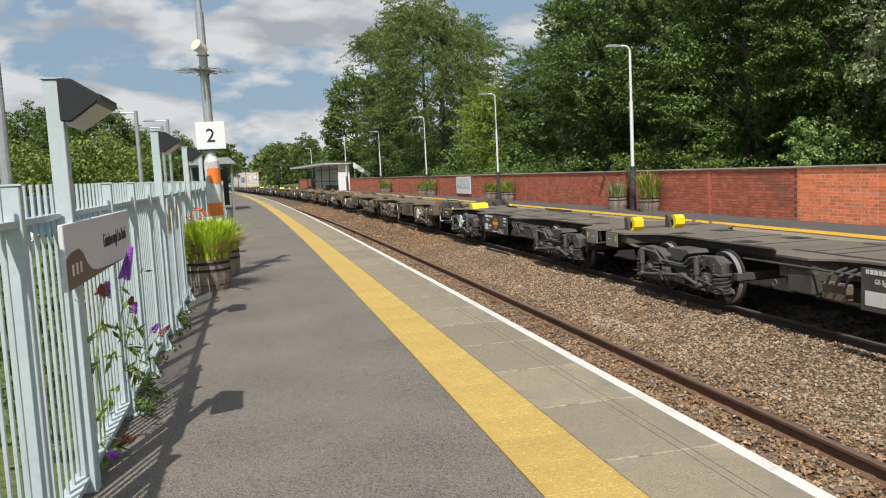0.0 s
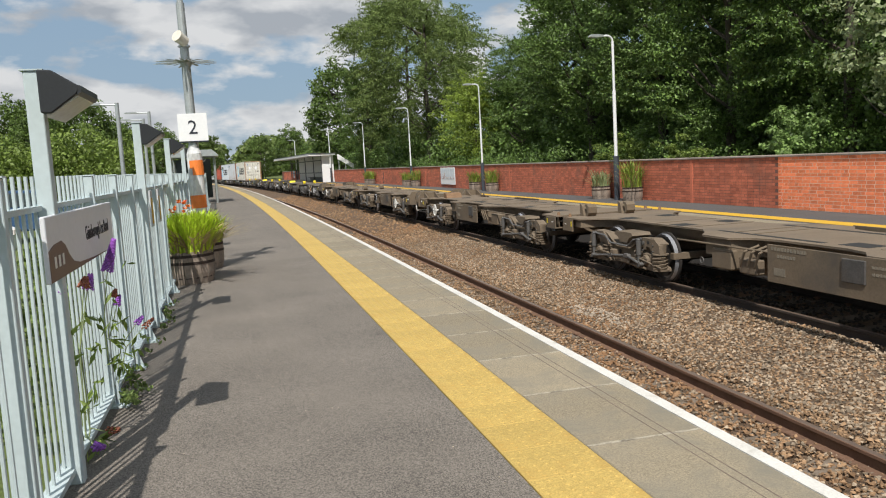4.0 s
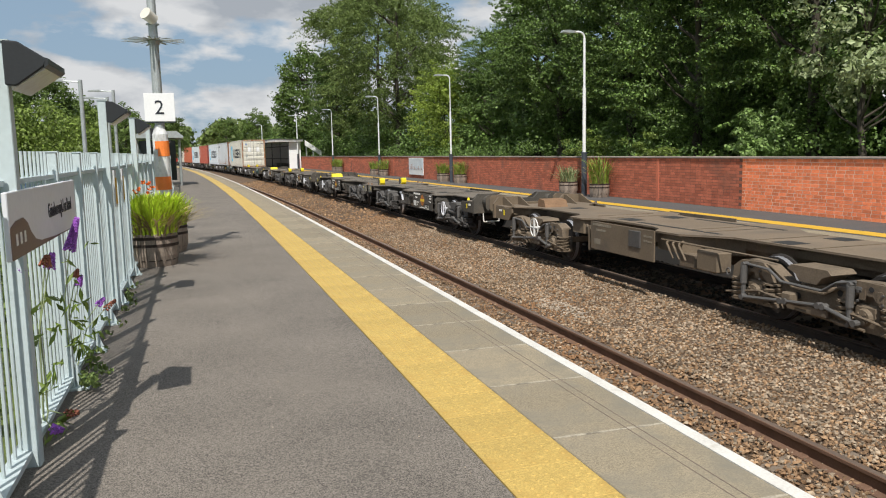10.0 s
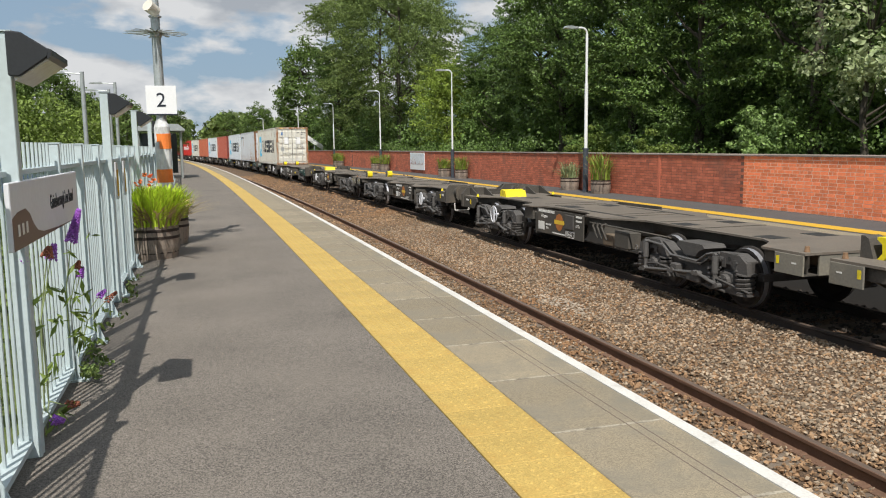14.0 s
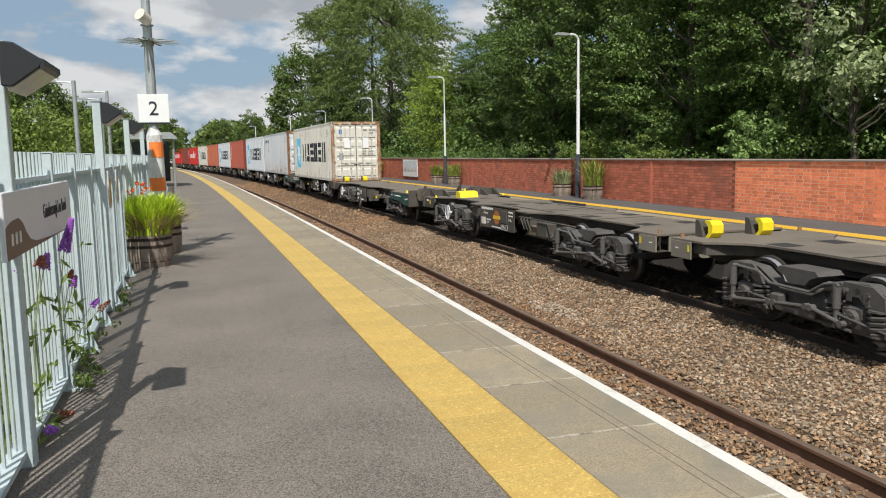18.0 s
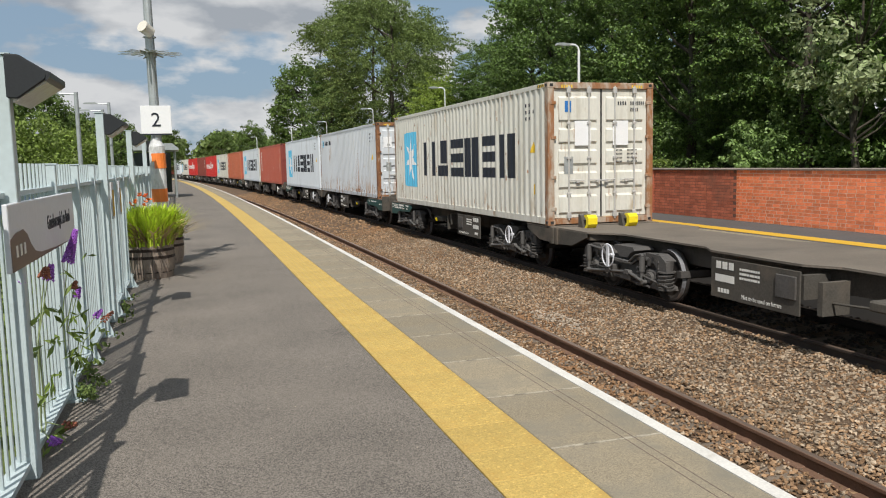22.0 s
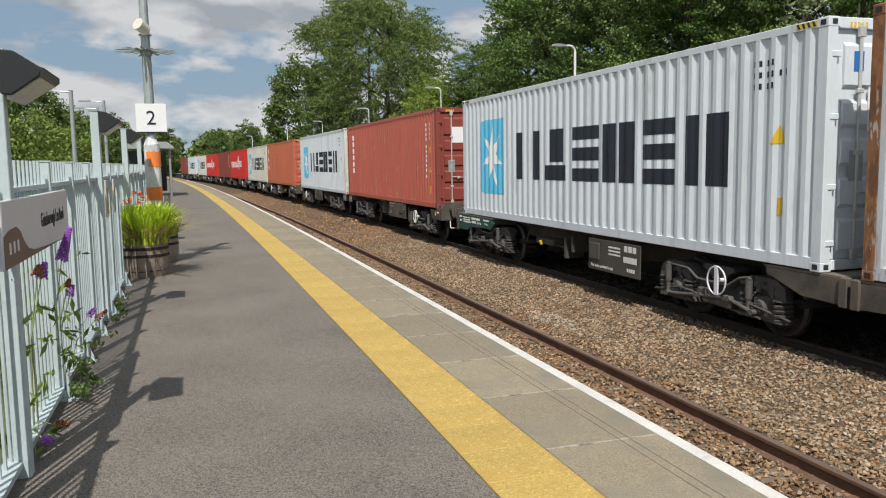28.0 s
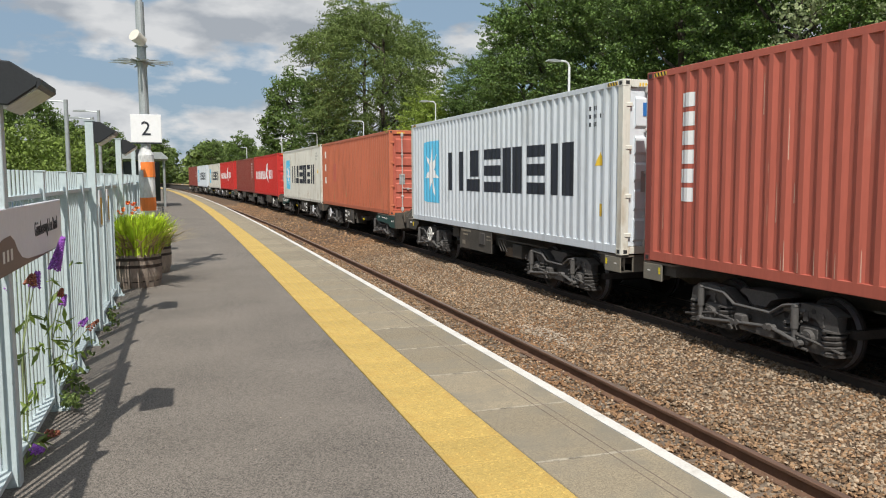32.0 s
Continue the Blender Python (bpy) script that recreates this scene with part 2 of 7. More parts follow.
M["leaf_light"] = material("bright_leaf", (0.23, 0.31, 0.05), 0.55, var=0.25, scale=0.4, fine=4, bump=0, island=0.4, through_light=0.3)
M["leaf_dark"] = material("dark_leaf", (0.108, 0.178, 0.040), 0.5, var=0.35, scale=0.35, fine=4, bump=0, island=0.6, through_light=0.12)
M["leaf_pale"] = material("pale_maple_leaf", (0.30, 0.36, 0.18), 0.5, var=0.2, scale=0.6, fine=5, bump=0, island=0.4, through_light=0.28)
M["bark"] = material("bark", (0.065, 0.055, 0.042), 0.9, var=0.3, scale=4, fine=30, bump=0.7, stretch=(1, 1, 0.2), bump_dist=0.03)
M["purple"] = material("purple_blossom", (0.33, 0.11, 0.50), 0.6, var=0.2, scale=20, fine=90, bump=0.3, island=0.3)
M["red_flower"] = material("red_blossom", (0.80, 0.19, 0.04), 0.6, var=0.1, scale=20, fine=90, bump=0, island=0.2)
M["spent"] = material("spent_blossom", (0.28, 0.10, 0.06), 0.8, var=0.2, scale=20, fine=90, bump=0, island=0.3)
M["grass"] = material("rough_grass", (0.10, 0.13, 0.035), 0.9, var=0.35, scale=0.5, fine=14, bump=0.6, stain=(0.16, 0.14, 0.07), stain_scale=0.3, bump_dist=0.1)
M["wagon_dark"] = material("dark_wagon_steel", (0.078, 0.071, 0.061), 0.82, spec=0.25, var=0.25, scale=1.8, fine=40, bump=0.12, stain=(0.14, 0.115, 0.09), stain_at=(0.52, 0.72), stain_scale=1.2)
M["wagon_dusty"] = material("dusty_wagon_steel", (0.205, 0.19, 0.155), 0.8, spec=0.25, var=0.16, scale=2.0, fine=40, bump=0.08, stain=(0.15, 0.145, 0.13), stain_at=(0.5, 0.75), stain_scale=1.4)
M["deck_dark"] = material("dusty_deck_steel", (0.155, 0.132, 0.108), 0.8, var=0.18, scale=1.2, fine=40, bump=0.12, stain=(0.105, 0.092, 0.078), stain_at=(0.5, 0.75), stain_scale=0.9)
M["wagon_brown"] = material("brown_dusty_wagon_steel", (0.155, 0.118, 0.08), 0.75, var=0.2, scale=1.8, fine=40, bump=0.12, stain=(0.095, 0.08, 0.065), stain_at=(0.52, 0.72), stain_scale=1.2)
M["deck_brown"] = material("brown_dusty_deck_steel", (0.18, 0.138, 0.098), 0.85, var=0.18, scale=1.2, fine=40, bump=0.12, stain=(0.12, 0.10, 0.08), stain_at=(0.5, 0.75), stain_scale=0.9)
M["bogie_dark"] = material("dark_bogie_steel", (0.080, 0.075, 0.071), 0.72, spec=0.3, var=0.25, scale=4, fine=40, bump=0.2, stain=(0.10, 0.085, 0.07), stain_at=(0.55, 0.75), stain_scale=3)
M["bogie_brown"] = material("brown_bogie_steel", (0.15, 0.115, 0.08), 0.75, var=0.25, scale=4, fine=40, bump=0.2, stain=(0.06, 0.05, 0.045), stain_at=(0.55, 0.75), stain_scale=3)
M["wheel"] = material("wheel_steel", (0.035, 0.030, 0.027), 0.75, 0.1, var=0.2, scale=5, fine=40, bump=0.1)
M["tread"] = material("polished_wheel_tread", (0.50, 0.51, 0.54), 0.32, 0.65, var=0.1, scale=5, fine=40, bump=0.02)
M["green_paint"] = material("dark_green_wagon_paint", (0.022, 0.075, 0.068), 0.6, var=0.2, scale=2, fine=40, bump=0.08, stain=(0.10, 0.09, 0.075), stain_at=(0.55, 0.75), stain_scale=2)
M["yellow"] = material("yellow_stop_paint", (0.82, 0.66, 0.02), 0.5, var=0.08, scale=4, fine=40, bump=0.05, stain=(0.45, 0.36, 0.06), stain_at=(0.6, 0.75), stain_scale=5)
M["pale_mark"] = material("pale_lettering", (0.72, 0.71, 0.67), 0.6, var=0.1, scale=6, fine=60, bump=0)
M["dull_mark"] = material("faded_lettering", (0.22, 0.19, 0.145), 0.8, var=0.2, scale=6, fine=60, bump=0)
M["rod"] = material("galvanised_lock_rod", (0.55, 0.54, 0.52), 0.5, 0.3, var=0.1, scale=6, fine=50, bump=0.04)
# door gaskets, and dark plates that stand in for the shade inside holes
M["gasket"] = material("rubber_gasket", (0.03, 0.03, 0.03), 0.8, var=0.1, scale=6, fine=50, bump=0)
M["rust"] = material("rusted_steel", (0.36, 0.18, 0.09), 0.85, var=0.3, scale=5, fine=50, bump=0.2, stain=(0.36, 0.22, 0.12), stain_scale=4)
M["sky_blue"] = material("sky_blue_panel", (0.12, 0.52, 0.78), 0.5, var=0.06, scale=3, fine=40, bump=0)
M["glass"] = material("shelter_glass", (0.06, 0.075, 0.08), 0.08, var=0.1, scale=2, fine=20, bump=0)
M["poster"] = material("poster_print", (0.62, 0.69, 0.76), 0.4, var=0.15, scale=3, fine=12, bump=0)
M["car_white"] = material("white_car_paint", (0.78, 0.79, 0.80), 0.25, var=0.03, scale=3, fine=30, bump=0)
M["car_blue"] = material("blue_car_paint", (0.05, 0.10, 0.20), 0.25, var=0.03, scale=3, fine=30, bump=0)
M["tyre"] = material("tyre_rubber", (0.02, 0.02, 0.02), 0.8, var=0.1, scale=8, fine=60, bump=0.1)
M["rust_stone"] = material("rust_stained_stone", (0.46, 0.17, 0.07), 0.9, var=0.25, scale=1.5, fine=30, bump=0.3, island=0.3)
M["pale_stone"] = material("pale_grey_stone", (0.35, 0.29, 0.225), 0.9, var=0.2, scale=2, fine=30, bump=0.3, island=0.3)
M["ballast_grey"] = material("grey_ballast_stone", (0.29, 0.225, 0.16), 0.9, var=0.25, scale=0.8, fine=25, bump=0.3, island=0.55)
# near-black stones: the shade under the train is put into their colour
M["ballast_shade"] = material("oily_dark_ballast", (0.045, 0.037, 0.030), 0.85, var=0.25, scale=1.5, fine=30, bump=0.3, island=0.3)
M["leaf_green"] = material("summer_green_leaf", (0.095, 0.150, 0.030), 0.55, var=0.3, scale=0.3, fine=3, bump=0, island=0.5, through_light=0.25)
M["leaf_fresh"] = material("fresh_elder_leaf", (0.20, 0.30, 0.09), 0.5, var=0.2, scale=0.5, fine=5, bump=0, island=0.35, through_light=0.25)
M["leaf_mid"] = material("mid_green_leaf", (0.165, 0.23, 0.045), 0.55, var=0.25, scale=0.3, fine=3, bump=0, island=0.45, through_light=0.3)
M["damper"] = material("grey_damper_steel", (0.125, 0.12, 0.115), 0.5, 0.3, var=0.15, scale=6, fine=40, bump=0.05)
M["terracotta"] = material("brick_house", (0.33, 0.15, 0.10), 0.9, var=0.2, scale=3, fine=30, bump=0.2)


# ---------------------------------------------------------------- building helpers
def mesh_of(name, bm, mat):
    me = bpy.data.meshes.new(name)
    bm.to_mesh(me)
    bm.free()
    me.materials.append(M[mat] if isinstance(mat, str) else mat)
    return me


def part(name, bm, mat, parent=None, label="", m=None, smooth=False):
    me = bm if isinstance(bm, bpy.types.Mesh) else mesh_of(name, bm, mat)
    if smooth:
        for p in me.polygons:
            p.use_smooth = True
    ob = new(name, me)
    if parent:
        ob.parent = parent
    if m is not None:
        ob.matrix_basis = m
    if label:
        ob["label"] = label
    return ob


def thing(name, label, category, m=None, group="", kind=""):
    ob = new(name)
    ob.empty_display_size = 0.1
    if m is not None:
        ob.matrix_basis = m
    return tagged(ob, label, category, group, kind)


def box(bm, x0, x1, y0, y1, z0, z1, bevel=0.0):
    r = bmesh.ops.create_cube(bm, size=1.0)
    vs = r["verts"]
    for v in vs:
        v.co = Vector(((x0 + x1) / 2 + v.co.x * (x1 - x0), (y0 + y1) / 2 + v.co.y * (y1 - y0), (z0 + z1) / 2 + v.co.z * (z1 - z0)))
    if bevel:
        es = list({e for v in vs for e in v.link_edges})
        bmesh.ops.bevel(bm, geom=es, offset=bevel, segments=1, affect="EDGES")
    return bm


def new_box(*a, **k):
    return box(bmesh.new(), *a, **k)


def tube(bm, p0, p1, r0, r1=None, seg=10, caps=True):
    p0, p1 = Vector(p0), Vector(p1)
    r1 = r0 if r1 is None else r1
    d = p1 - p0
    q = Vector((0, 0, 1)).rotation_difference(d.normalized())
    ring0, ring1 = [], []
    for i in range(seg):
        a = 2 * math.pi * i / seg
        o = q @ Vector((math.cos(a), math.sin(a), 0))
        ring0.append(bm.verts.new(p0 + o * r0))
        ring1.append(bm.verts.new(p1 + o * r1))
    for i in range(seg):
        j = (i + 1) % seg
        bm.faces.new((ring0[i], ring0[j], ring1[j], ring1[i]))
    if caps:
        bm.faces.new(ring0[::-1])
        bm.faces.new(ring1)
    return bm


def bent_tube(bm, pts, r, seg=8):
    for a, b in zip(pts, pts[1:]):
        tube(bm, a, b, r, seg=seg)
    return bm


def prism(bm, poly, axis, a, b):
    """A polygon (u, v) drawn out along an axis from a to b: axis x takes (y, z), y takes (x, z), z takes (x, y)."""
    def at(u, v, w):
        return {"x": (w, u, v), "y": (u, w, v), "z": (u, v, w)}[axis]
    lo = [bm.verts.new(at(u, v, a)) for u, v in poly]
    hi = [bm.verts.new(at(u, v, b)) for u, v in poly]
    n = len(poly)
    bm.faces.new(lo[::-1])
    bm.faces.new(hi)
    for i in range(n):
        j = (i + 1) % n
        bm.faces.new((lo[i], lo[j], hi[j], hi[i]))
    bmesh.ops.recalc_face_normals(bm, faces=bm.faces[:])
    return bm


def ring(bm, centre, axis, R, r, seg=24, sub=6):
    c = Vector(centre)
    q = Vector((0, 0, 1)).rotation_difference(Vector(axis).normalized())
    rows = []
    for i in range(seg):
        a = 2 * math.pi * i / seg
        rows.append([bm.verts.new(c + q @ Vector(((R + r * math.cos(b)) * math.cos(a), (R + r * math.cos(b)) * math.sin(a), r * math.sin(b))))
                     for b in (2 * math.pi * k / sub for k in range(sub))])
    for i in range(seg):
        for k in range(sub):
            bm.faces.new((rows[i][k], rows[(i + 1) % seg][k], rows[(i + 1) % seg][(k + 1) % sub], rows[i][(k + 1) % sub]))
    return bm


# the line: straight to S0, then a long curve to the left
XC, S0, RAD = 8.06, 4.7, 1373.0


def bent(x, s, z=0.0):
    if s < S0:
        return Vector((x, s, z))
    a = (s - S0) / RAD
    r = RAD - XC + x
    return Vector((XC - RAD + r * math.cos(a), S0 + r * math.sin(a), z))


def heading(s):
    return max(0.0, (s - S0) / RAD)


def on_line(x, s, z=0.0, turn=0.0):
    p = bent(x, s, z)
    return Matrix.Translation(p) @ Matrix.Rotation(heading(s) + radians(turn), 4, "Z")


def sweep(bm, profile, s_list, closed=True):
    rows = [[bm.verts.new(bent(x, s, z)) for x, z in profile] for s in s_list]
    n = len(profile)
    for a, b in zip(rows, rows[1:]):
        for i in range(n if closed else n - 1):
            j = (i + 1) % n
            bm.faces.new((a[i], a[j], b[j], b[i]))
    if closed:
        bm.faces.new(rows[0])
        bm.faces.new(rows[-1][::-1])
    bmesh.ops.recalc_face_normals(bm, faces=bm.faces[:])
    return bm


def stations(a, b, step):
    n = max(1, int(round((b - a) / step)))
    return [a + (b - a) * i / n for i in range(n + 1)]


def words(text, size, mat, parent, m, label="", name="lettering", align="LEFT", sx=1.0):
    cu = bpy.data.curves.new(name, "FONT")
    cu.body, cu.size, cu.extrude, cu.align_x = text, size, 0.0015, align
    cu.resolution_u = 2
    tmp = bpy.data.objects.new(name, cu)
    me = bpy.data.meshes.new_from_object(tmp)
    bpy.data.objects.remove(tmp)
    me.materials.clear()
    me.materials.append(M[mat])
    return part(name, me, mat, parent, label, m @ Matrix.Diagonal((sx, 1, 1, 1)))


def facing(x, y, z, nrm):
    """The pose of flat lettering on a face: nrm is '-x', '-y', '+x' or '+y'."""
    turn = {"-y": 0, "+x": 90, "+y": 180, "-x": -90}[nrm]
    return Matrix.Translation((x, y, z)) @ Matrix.Rotation(radians(turn), 4, "Z") @ Matrix.Rotation(radians(90), 4, "X")


def from_arrays(name, verts, faces, mat):
    me = bpy.data.meshes.new(name)
    verts = np.asarray(verts, dtype=np.float32)
    faces = np.asarray(faces, dtype=np.int32)
    k = faces.shape[1]
    me.vertices.add(len(verts))
    me.vertices.foreach_set("co", verts.ravel())
    me.loops.add(faces.size)
    me.loops.foreach_set("vertex_index", faces.ravel())
    me.polygons.add(len(faces))
    me.polygons.foreach_set("loop_start", np.arange(0, faces.size, k, dtype=np.int32))
    me.update(calc_edges=True)
    me.validate()
    me.polygons.foreach_set("use_smooth", np.zeros(len(me.polygons), dtype=bool))
    me.materials.append(M[mat] if isinstance(mat, str) else mat)
    return me

# ---------------------------------------------------------------- ground, platforms, track
RAIL, RAIL_FAR = -0.915, -0.80
LONG = stations(-14, 4, 6) + stations(8, 260, 4)
g = bmesh.new()
bmesh.ops.create_grid(g, x_segments=8, y_segments=8, size=1500)
for v in g.verts:
    v.co.z = -1.32
tagged(part("ground", g, "grass"), "rough green grass spreading to the horizon", "ground", kind="structure")

g = sweep(bmesh.new(), [(2.30, -1.2), (10.0, -1.2), (10.0, -1.08), (9.4, -1.0), (8.85, -0.96), (7.36, -0.96), (7.22, -0.915), (6.9, -0.945), (6.3, -1.03), (5.7, -1.09), (4.8, -1.085), (3.2, -1.085), (2.4, -1.12)], LONG)
tagged(part("track_bed", g, "ballast_bed"), "bed of brown and grey track ballast", "track bed", kind="structure")

g = sweep(bmesh.new(), [(-0.98, -1.3), (-0.98, 0.0), (1.26, 0.0), (1.26, -0.06), (2.30, -0.06), (2.34, -1.3)], LONG)
plat = tagged(part("platform_2", g, "asphalt"), "worn grey asphalt station platform", "platform", kind="structure")
g = sweep(bmesh.new(), [(2.400, 0.003), (2.482, 0.003), (2.482, -0.10), (2.400, -0.10)], LONG)
tagged(part("platform_edge_line", g, "white_line"), "white painted platform edge line", "edge line", kind="structure")
g = sweep(bmesh.new(), [(9.62, -1.3), (9.60, 0.0), (12.30, 0.0), (12.30, -1.3)], LONG)
plat1 = tagged(part("platform_1", g, "asphalt_far"), "dark asphalt platform beyond the tracks", "platform", kind="structure")
g = sweep(bmesh.new(), [(9.54, -0.12), (9.54, 0.004), (10.30, 0.004), (10.30, -0.12)], LONG)
tagged(part("coping_far", g, "slab"), "pale concrete coping of the far platform", "coping", kind="structure")
g = sweep(bmesh.new(), [(10.46, 0.002), (10.46, 0.007), (10.88, 0.007), (10.88, 0.002)], LONG)
tagged(part("yellow_line_far", g, "yellow_line"), "yellow safety line on the far platform", "safety line", kind="structure")
g = sweep(bmesh.new(), [(9.56, 0.006), (9.56, 0.010), (9.66, 0.010), (9.66, 0.006)], LONG)
tagged(part("white_line_far", g, "white_line"), "white edge line of the far platform", "edge line", kind="structure")
g = sweep(bmesh.new(), [(-70, -1.3), (-70, -0.06), (-0.985, -0.06), (-0.985, -1.3)], LONG)
tagged(part("car_park_ground", g, "grass"), "grassy ground behind the platform fence", "ground", kind="structure")
g = sweep(bmesh.new(), [(12.62, -1.3), (12.62, 0.15), (60, 0.6), (60, -1.3)], LONG)
tagged(part("bank", g, "grass"), "overgrown bank behind the brick wall", "bank", kind="structure")


def rail_line(name, x, top, side="rail_side"):
    xs = [(-0.07, -0.159), (0.07, -0.159), (0.07, -0.145), (0.012, -0.125), (0.012, -0.045), (0.035, -0.03), (0.035, -0.004), (0.028, 0.0),
          (-0.028, 0.0), (-0.035, -0.004), (-0.035, -0.03), (-0.012, -0.045), (-0.012, -0.125), (-0.07, -0.145)]
    ob = part(name, sweep(bmesh.new(), [(x + a, top + b) for a, b in xs], LONG), side)
    ob.data.materials.append(M["rail_top"])
    for p in ob.data.polygons:
        if p.normal.z > 0.9 and p.center.z > top - 0.01:
            p.material_index = 1
    return tagged(ob, "rust-brown steel running rail on sleepers", "rail", "running rails", "structure")


for xr in (3.94 - 0.752, 3.94 + 0.752, XC - 0.752, XC + 0.752):
    rail_line("rail", xr, *((RAIL, "rail_side") if xr < 6 else (RAIL_FAR, "rail_dark")))

g = bmesh.new()
prism(g, [(-1.25, -0.36), (1.25, -0.36), (1.25, -0.17), (0.95, -0.155), (-0.95, -0.155), (-1.25, -0.17)], "y", -0.13, 0.13)
sleeper_mesh = mesh_of("sleeper", g, "sleeper")
clip = new_box(-0.09, 0.09, -0.05, 0.05, -0.155, -0.12, bevel=0.01)
clip_mesh = mesh_of("rail_clip", clip, "rail_side")
for xt, zt in ((3.94, RAIL), (XC, RAIL_FAR)):
    tr = thing("track", "row of grey sleepers under the rails", "sleepers", kind="structure")
    for i, s in enumerate(np.arange(-2, 70, 0.65)):
        part("sleeper", sleeper_mesh, "", tr, m=on_line(xt, s, zt))
        if s < 24:
            for dx in (-0.752, 0.752):
                part("rail_clip", clip_mesh, "", tr, m=on_line(xt + dx, s, zt + 0.002))


def stones(name, count, zone, size, seed, mat="ballast"):
    """Many small angular stones, joined. zone(u, v) gives x, s, z for two random numbers."""
    rng = np.random.default_rng(seed)
    base = np.array([(1, 0, 0), (-1, 0, 0), (0, 1, 0), (0, -1, 0), (0, 0, 1), (0, 0, -1)], float)
    tri = np.array([(0, 2, 4), (2, 1, 4), (1, 3, 4), (3, 0, 4), (2, 0, 5), (1, 2, 5), (3, 1, 5), (0, 3, 5)])
    P = np.array([zone(rng.random(), rng.random()) for _ in range(count)])
    V = np.repeat(base[None], count, 0) * rng.uniform(0.55, 1.25, (count, 6, 1)) + rng.normal(0, 0.16, (count, 6, 3))
    a = rng.uniform(0, 2 * np.pi, (count, 3))
    c, s = np.cos(a), np.sin(a)
    for k, (i, j) in enumerate(((0, 1), (1, 2), (0, 2))):
        vi, vj = V[:, :, i].copy(), V[:, :, j].copy()
        V[:, :, i] = vi * c[:, k, None] - vj * s[:, k, None]
        V[:, :, j] = vi * s[:, k, None] + vj * c[:, k, None]
    r = rng.uniform(size[0], size[1], (count, 1, 1))
    V = V * r * np.array([1, 1, 0.75])
    W = np.empty_like(V)
    for n in range(count):
        W[n] = V[n] + np.array(bent(P[n, 0], P[n, 1], P[n, 2]))
    F = (tri[None] + 6 * np.arange(count)[:, None, None]).reshape(-1, 3)
    return part(name, from_arrays(name, W.reshape(-1, 3), F, mat), "")


def bed_height(x):
    bed = float(np.interp(x, (2.4, 3.2, 4.8, 5.7, 6.3, 6.9, 7.22, 7.36, 8.85), (-1.12, -1.085, -1.085, -1.09, -1.03, -0.945, -0.915, -0.96, -0.96)))
    return bed + 0.006 + (0.018 if abs(x - 3.94) < 1.4 else 0.0)


def zone_near(u, v):
    s = 3 + 27 * v ** 1.5
    x = 2.52 + 4.72 * u
    return x, s, bed_height(x) + random.uniform(-0.012, 0.012)


def zone_shoulder(u, v):
    x = 5.2 + 2.0 * u ** 0.8
    return x, 4.5 + 20 * v ** 1.3, bed_height(x) + random.uniform(-0.008, 0.014)


def zone_far(u, v):
    s = 26 + 50 * v
    x = 2.6 + 5.2 * u
    return x, s, bed_height(x) + random.uniform(-0.012, 0.012)


def zone_rust(u, v):
    return 2.62 + 0.45 * u, 7.5 + 17 * v, -1.06 + 0.03 * random.random()


def zone_pale(u, v):
    a, r = 6.283 * u, math.sqrt(v)
    return 5.55 + 0.28 * r * math.cos(a), 11.6 + 0.9 * r * math.sin(a), -1.065


tagged(stones("ballast", 1500, zone_rust, (0.02, 0.045), 7, "rust_stone"), "rust-stained stones and dust beside the platform wall", "ballast", kind="stuff")
tagged(stones("ballast", 210, zone_pale, (0.014, 0.03), 8, "pale_stone"), "small patch of pale stone chips in the ballast", "ballast", kind="stuff")
tagged(stones("ballast", 48000, zone_near, (0.012, 0.031), 3), "loose brown and grey granite ballast stones between the rails", "ballast", kind="stuff")
tagged(stones("ballast", 16000, zone_near, (0.012, 0.030), 13, "ballast_grey"), "grey granite chips among the brown ballast", "ballast", kind="stuff")
# strip beyond the near rail where stones carry the train's shade as colour
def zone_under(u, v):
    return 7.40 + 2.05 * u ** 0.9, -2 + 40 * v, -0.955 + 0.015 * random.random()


tagged(stones("ballast", 11000, zone_shoulder, (0.012, 0.032), 15, "ballast_grey"), "paler stones heaped along the shoulder of the far track", "ballast", kind="stuff")
tagged(stones("ballast", 9000, zone_under, (0.025, 0.045), 6, "ballast_shade"), "ballast under the train, its shade put into a near-black colour", "ballast", kind="stuff")
tagged(stones("ballast", 7000, zone_far, (0.04, 0.07), 4), "loose brown and grey ballast stones further along", "ballast", kind="stuff")

def zone_grit(u, v):
    return -0.85 + 2.05 * u, 2.4 + 9.0 * v ** 1.4, 0.002


tagged(stones("grit", 170, zone_grit, (0.003, 0.007), 9, "pale_stone"), "scattered pale grit and chippings on the asphalt", "grit", kind="stuff")

# edge slabs, tactile strip
SL = 0.97
g = new_box(0, 0.675, -SL / 2 + 0.009, SL / 2 - 0.009, -0.055, 0.0, bevel=0.005)
slab_mesh = mesh_of("slab", g, "slab")
g = new_box(0, 0.675, -SL * 2 + 0.006, SL * 2 - 0.006, -0.055, 0.0, bevel=0.005)
slab_long = mesh_of("slab", g, "slab")
edge = thing("platform_paving", "pale concrete edge slabs with fine grooves along the platform edge", "paving", kind="structure")
for i in range(-6, 62):
    part("slab", slab_mesh, "", edge, m=on_line(1.723, 2.74 + SL / 2 + SL * i, 0.0))
for i in range(30):
    part("slab", slab_long, "", edge, m=on_line(1.723, 2.74 + SL * 62 + SL * 2 + SL * 4 * i, 0.0))
rngs = random.Random(31)
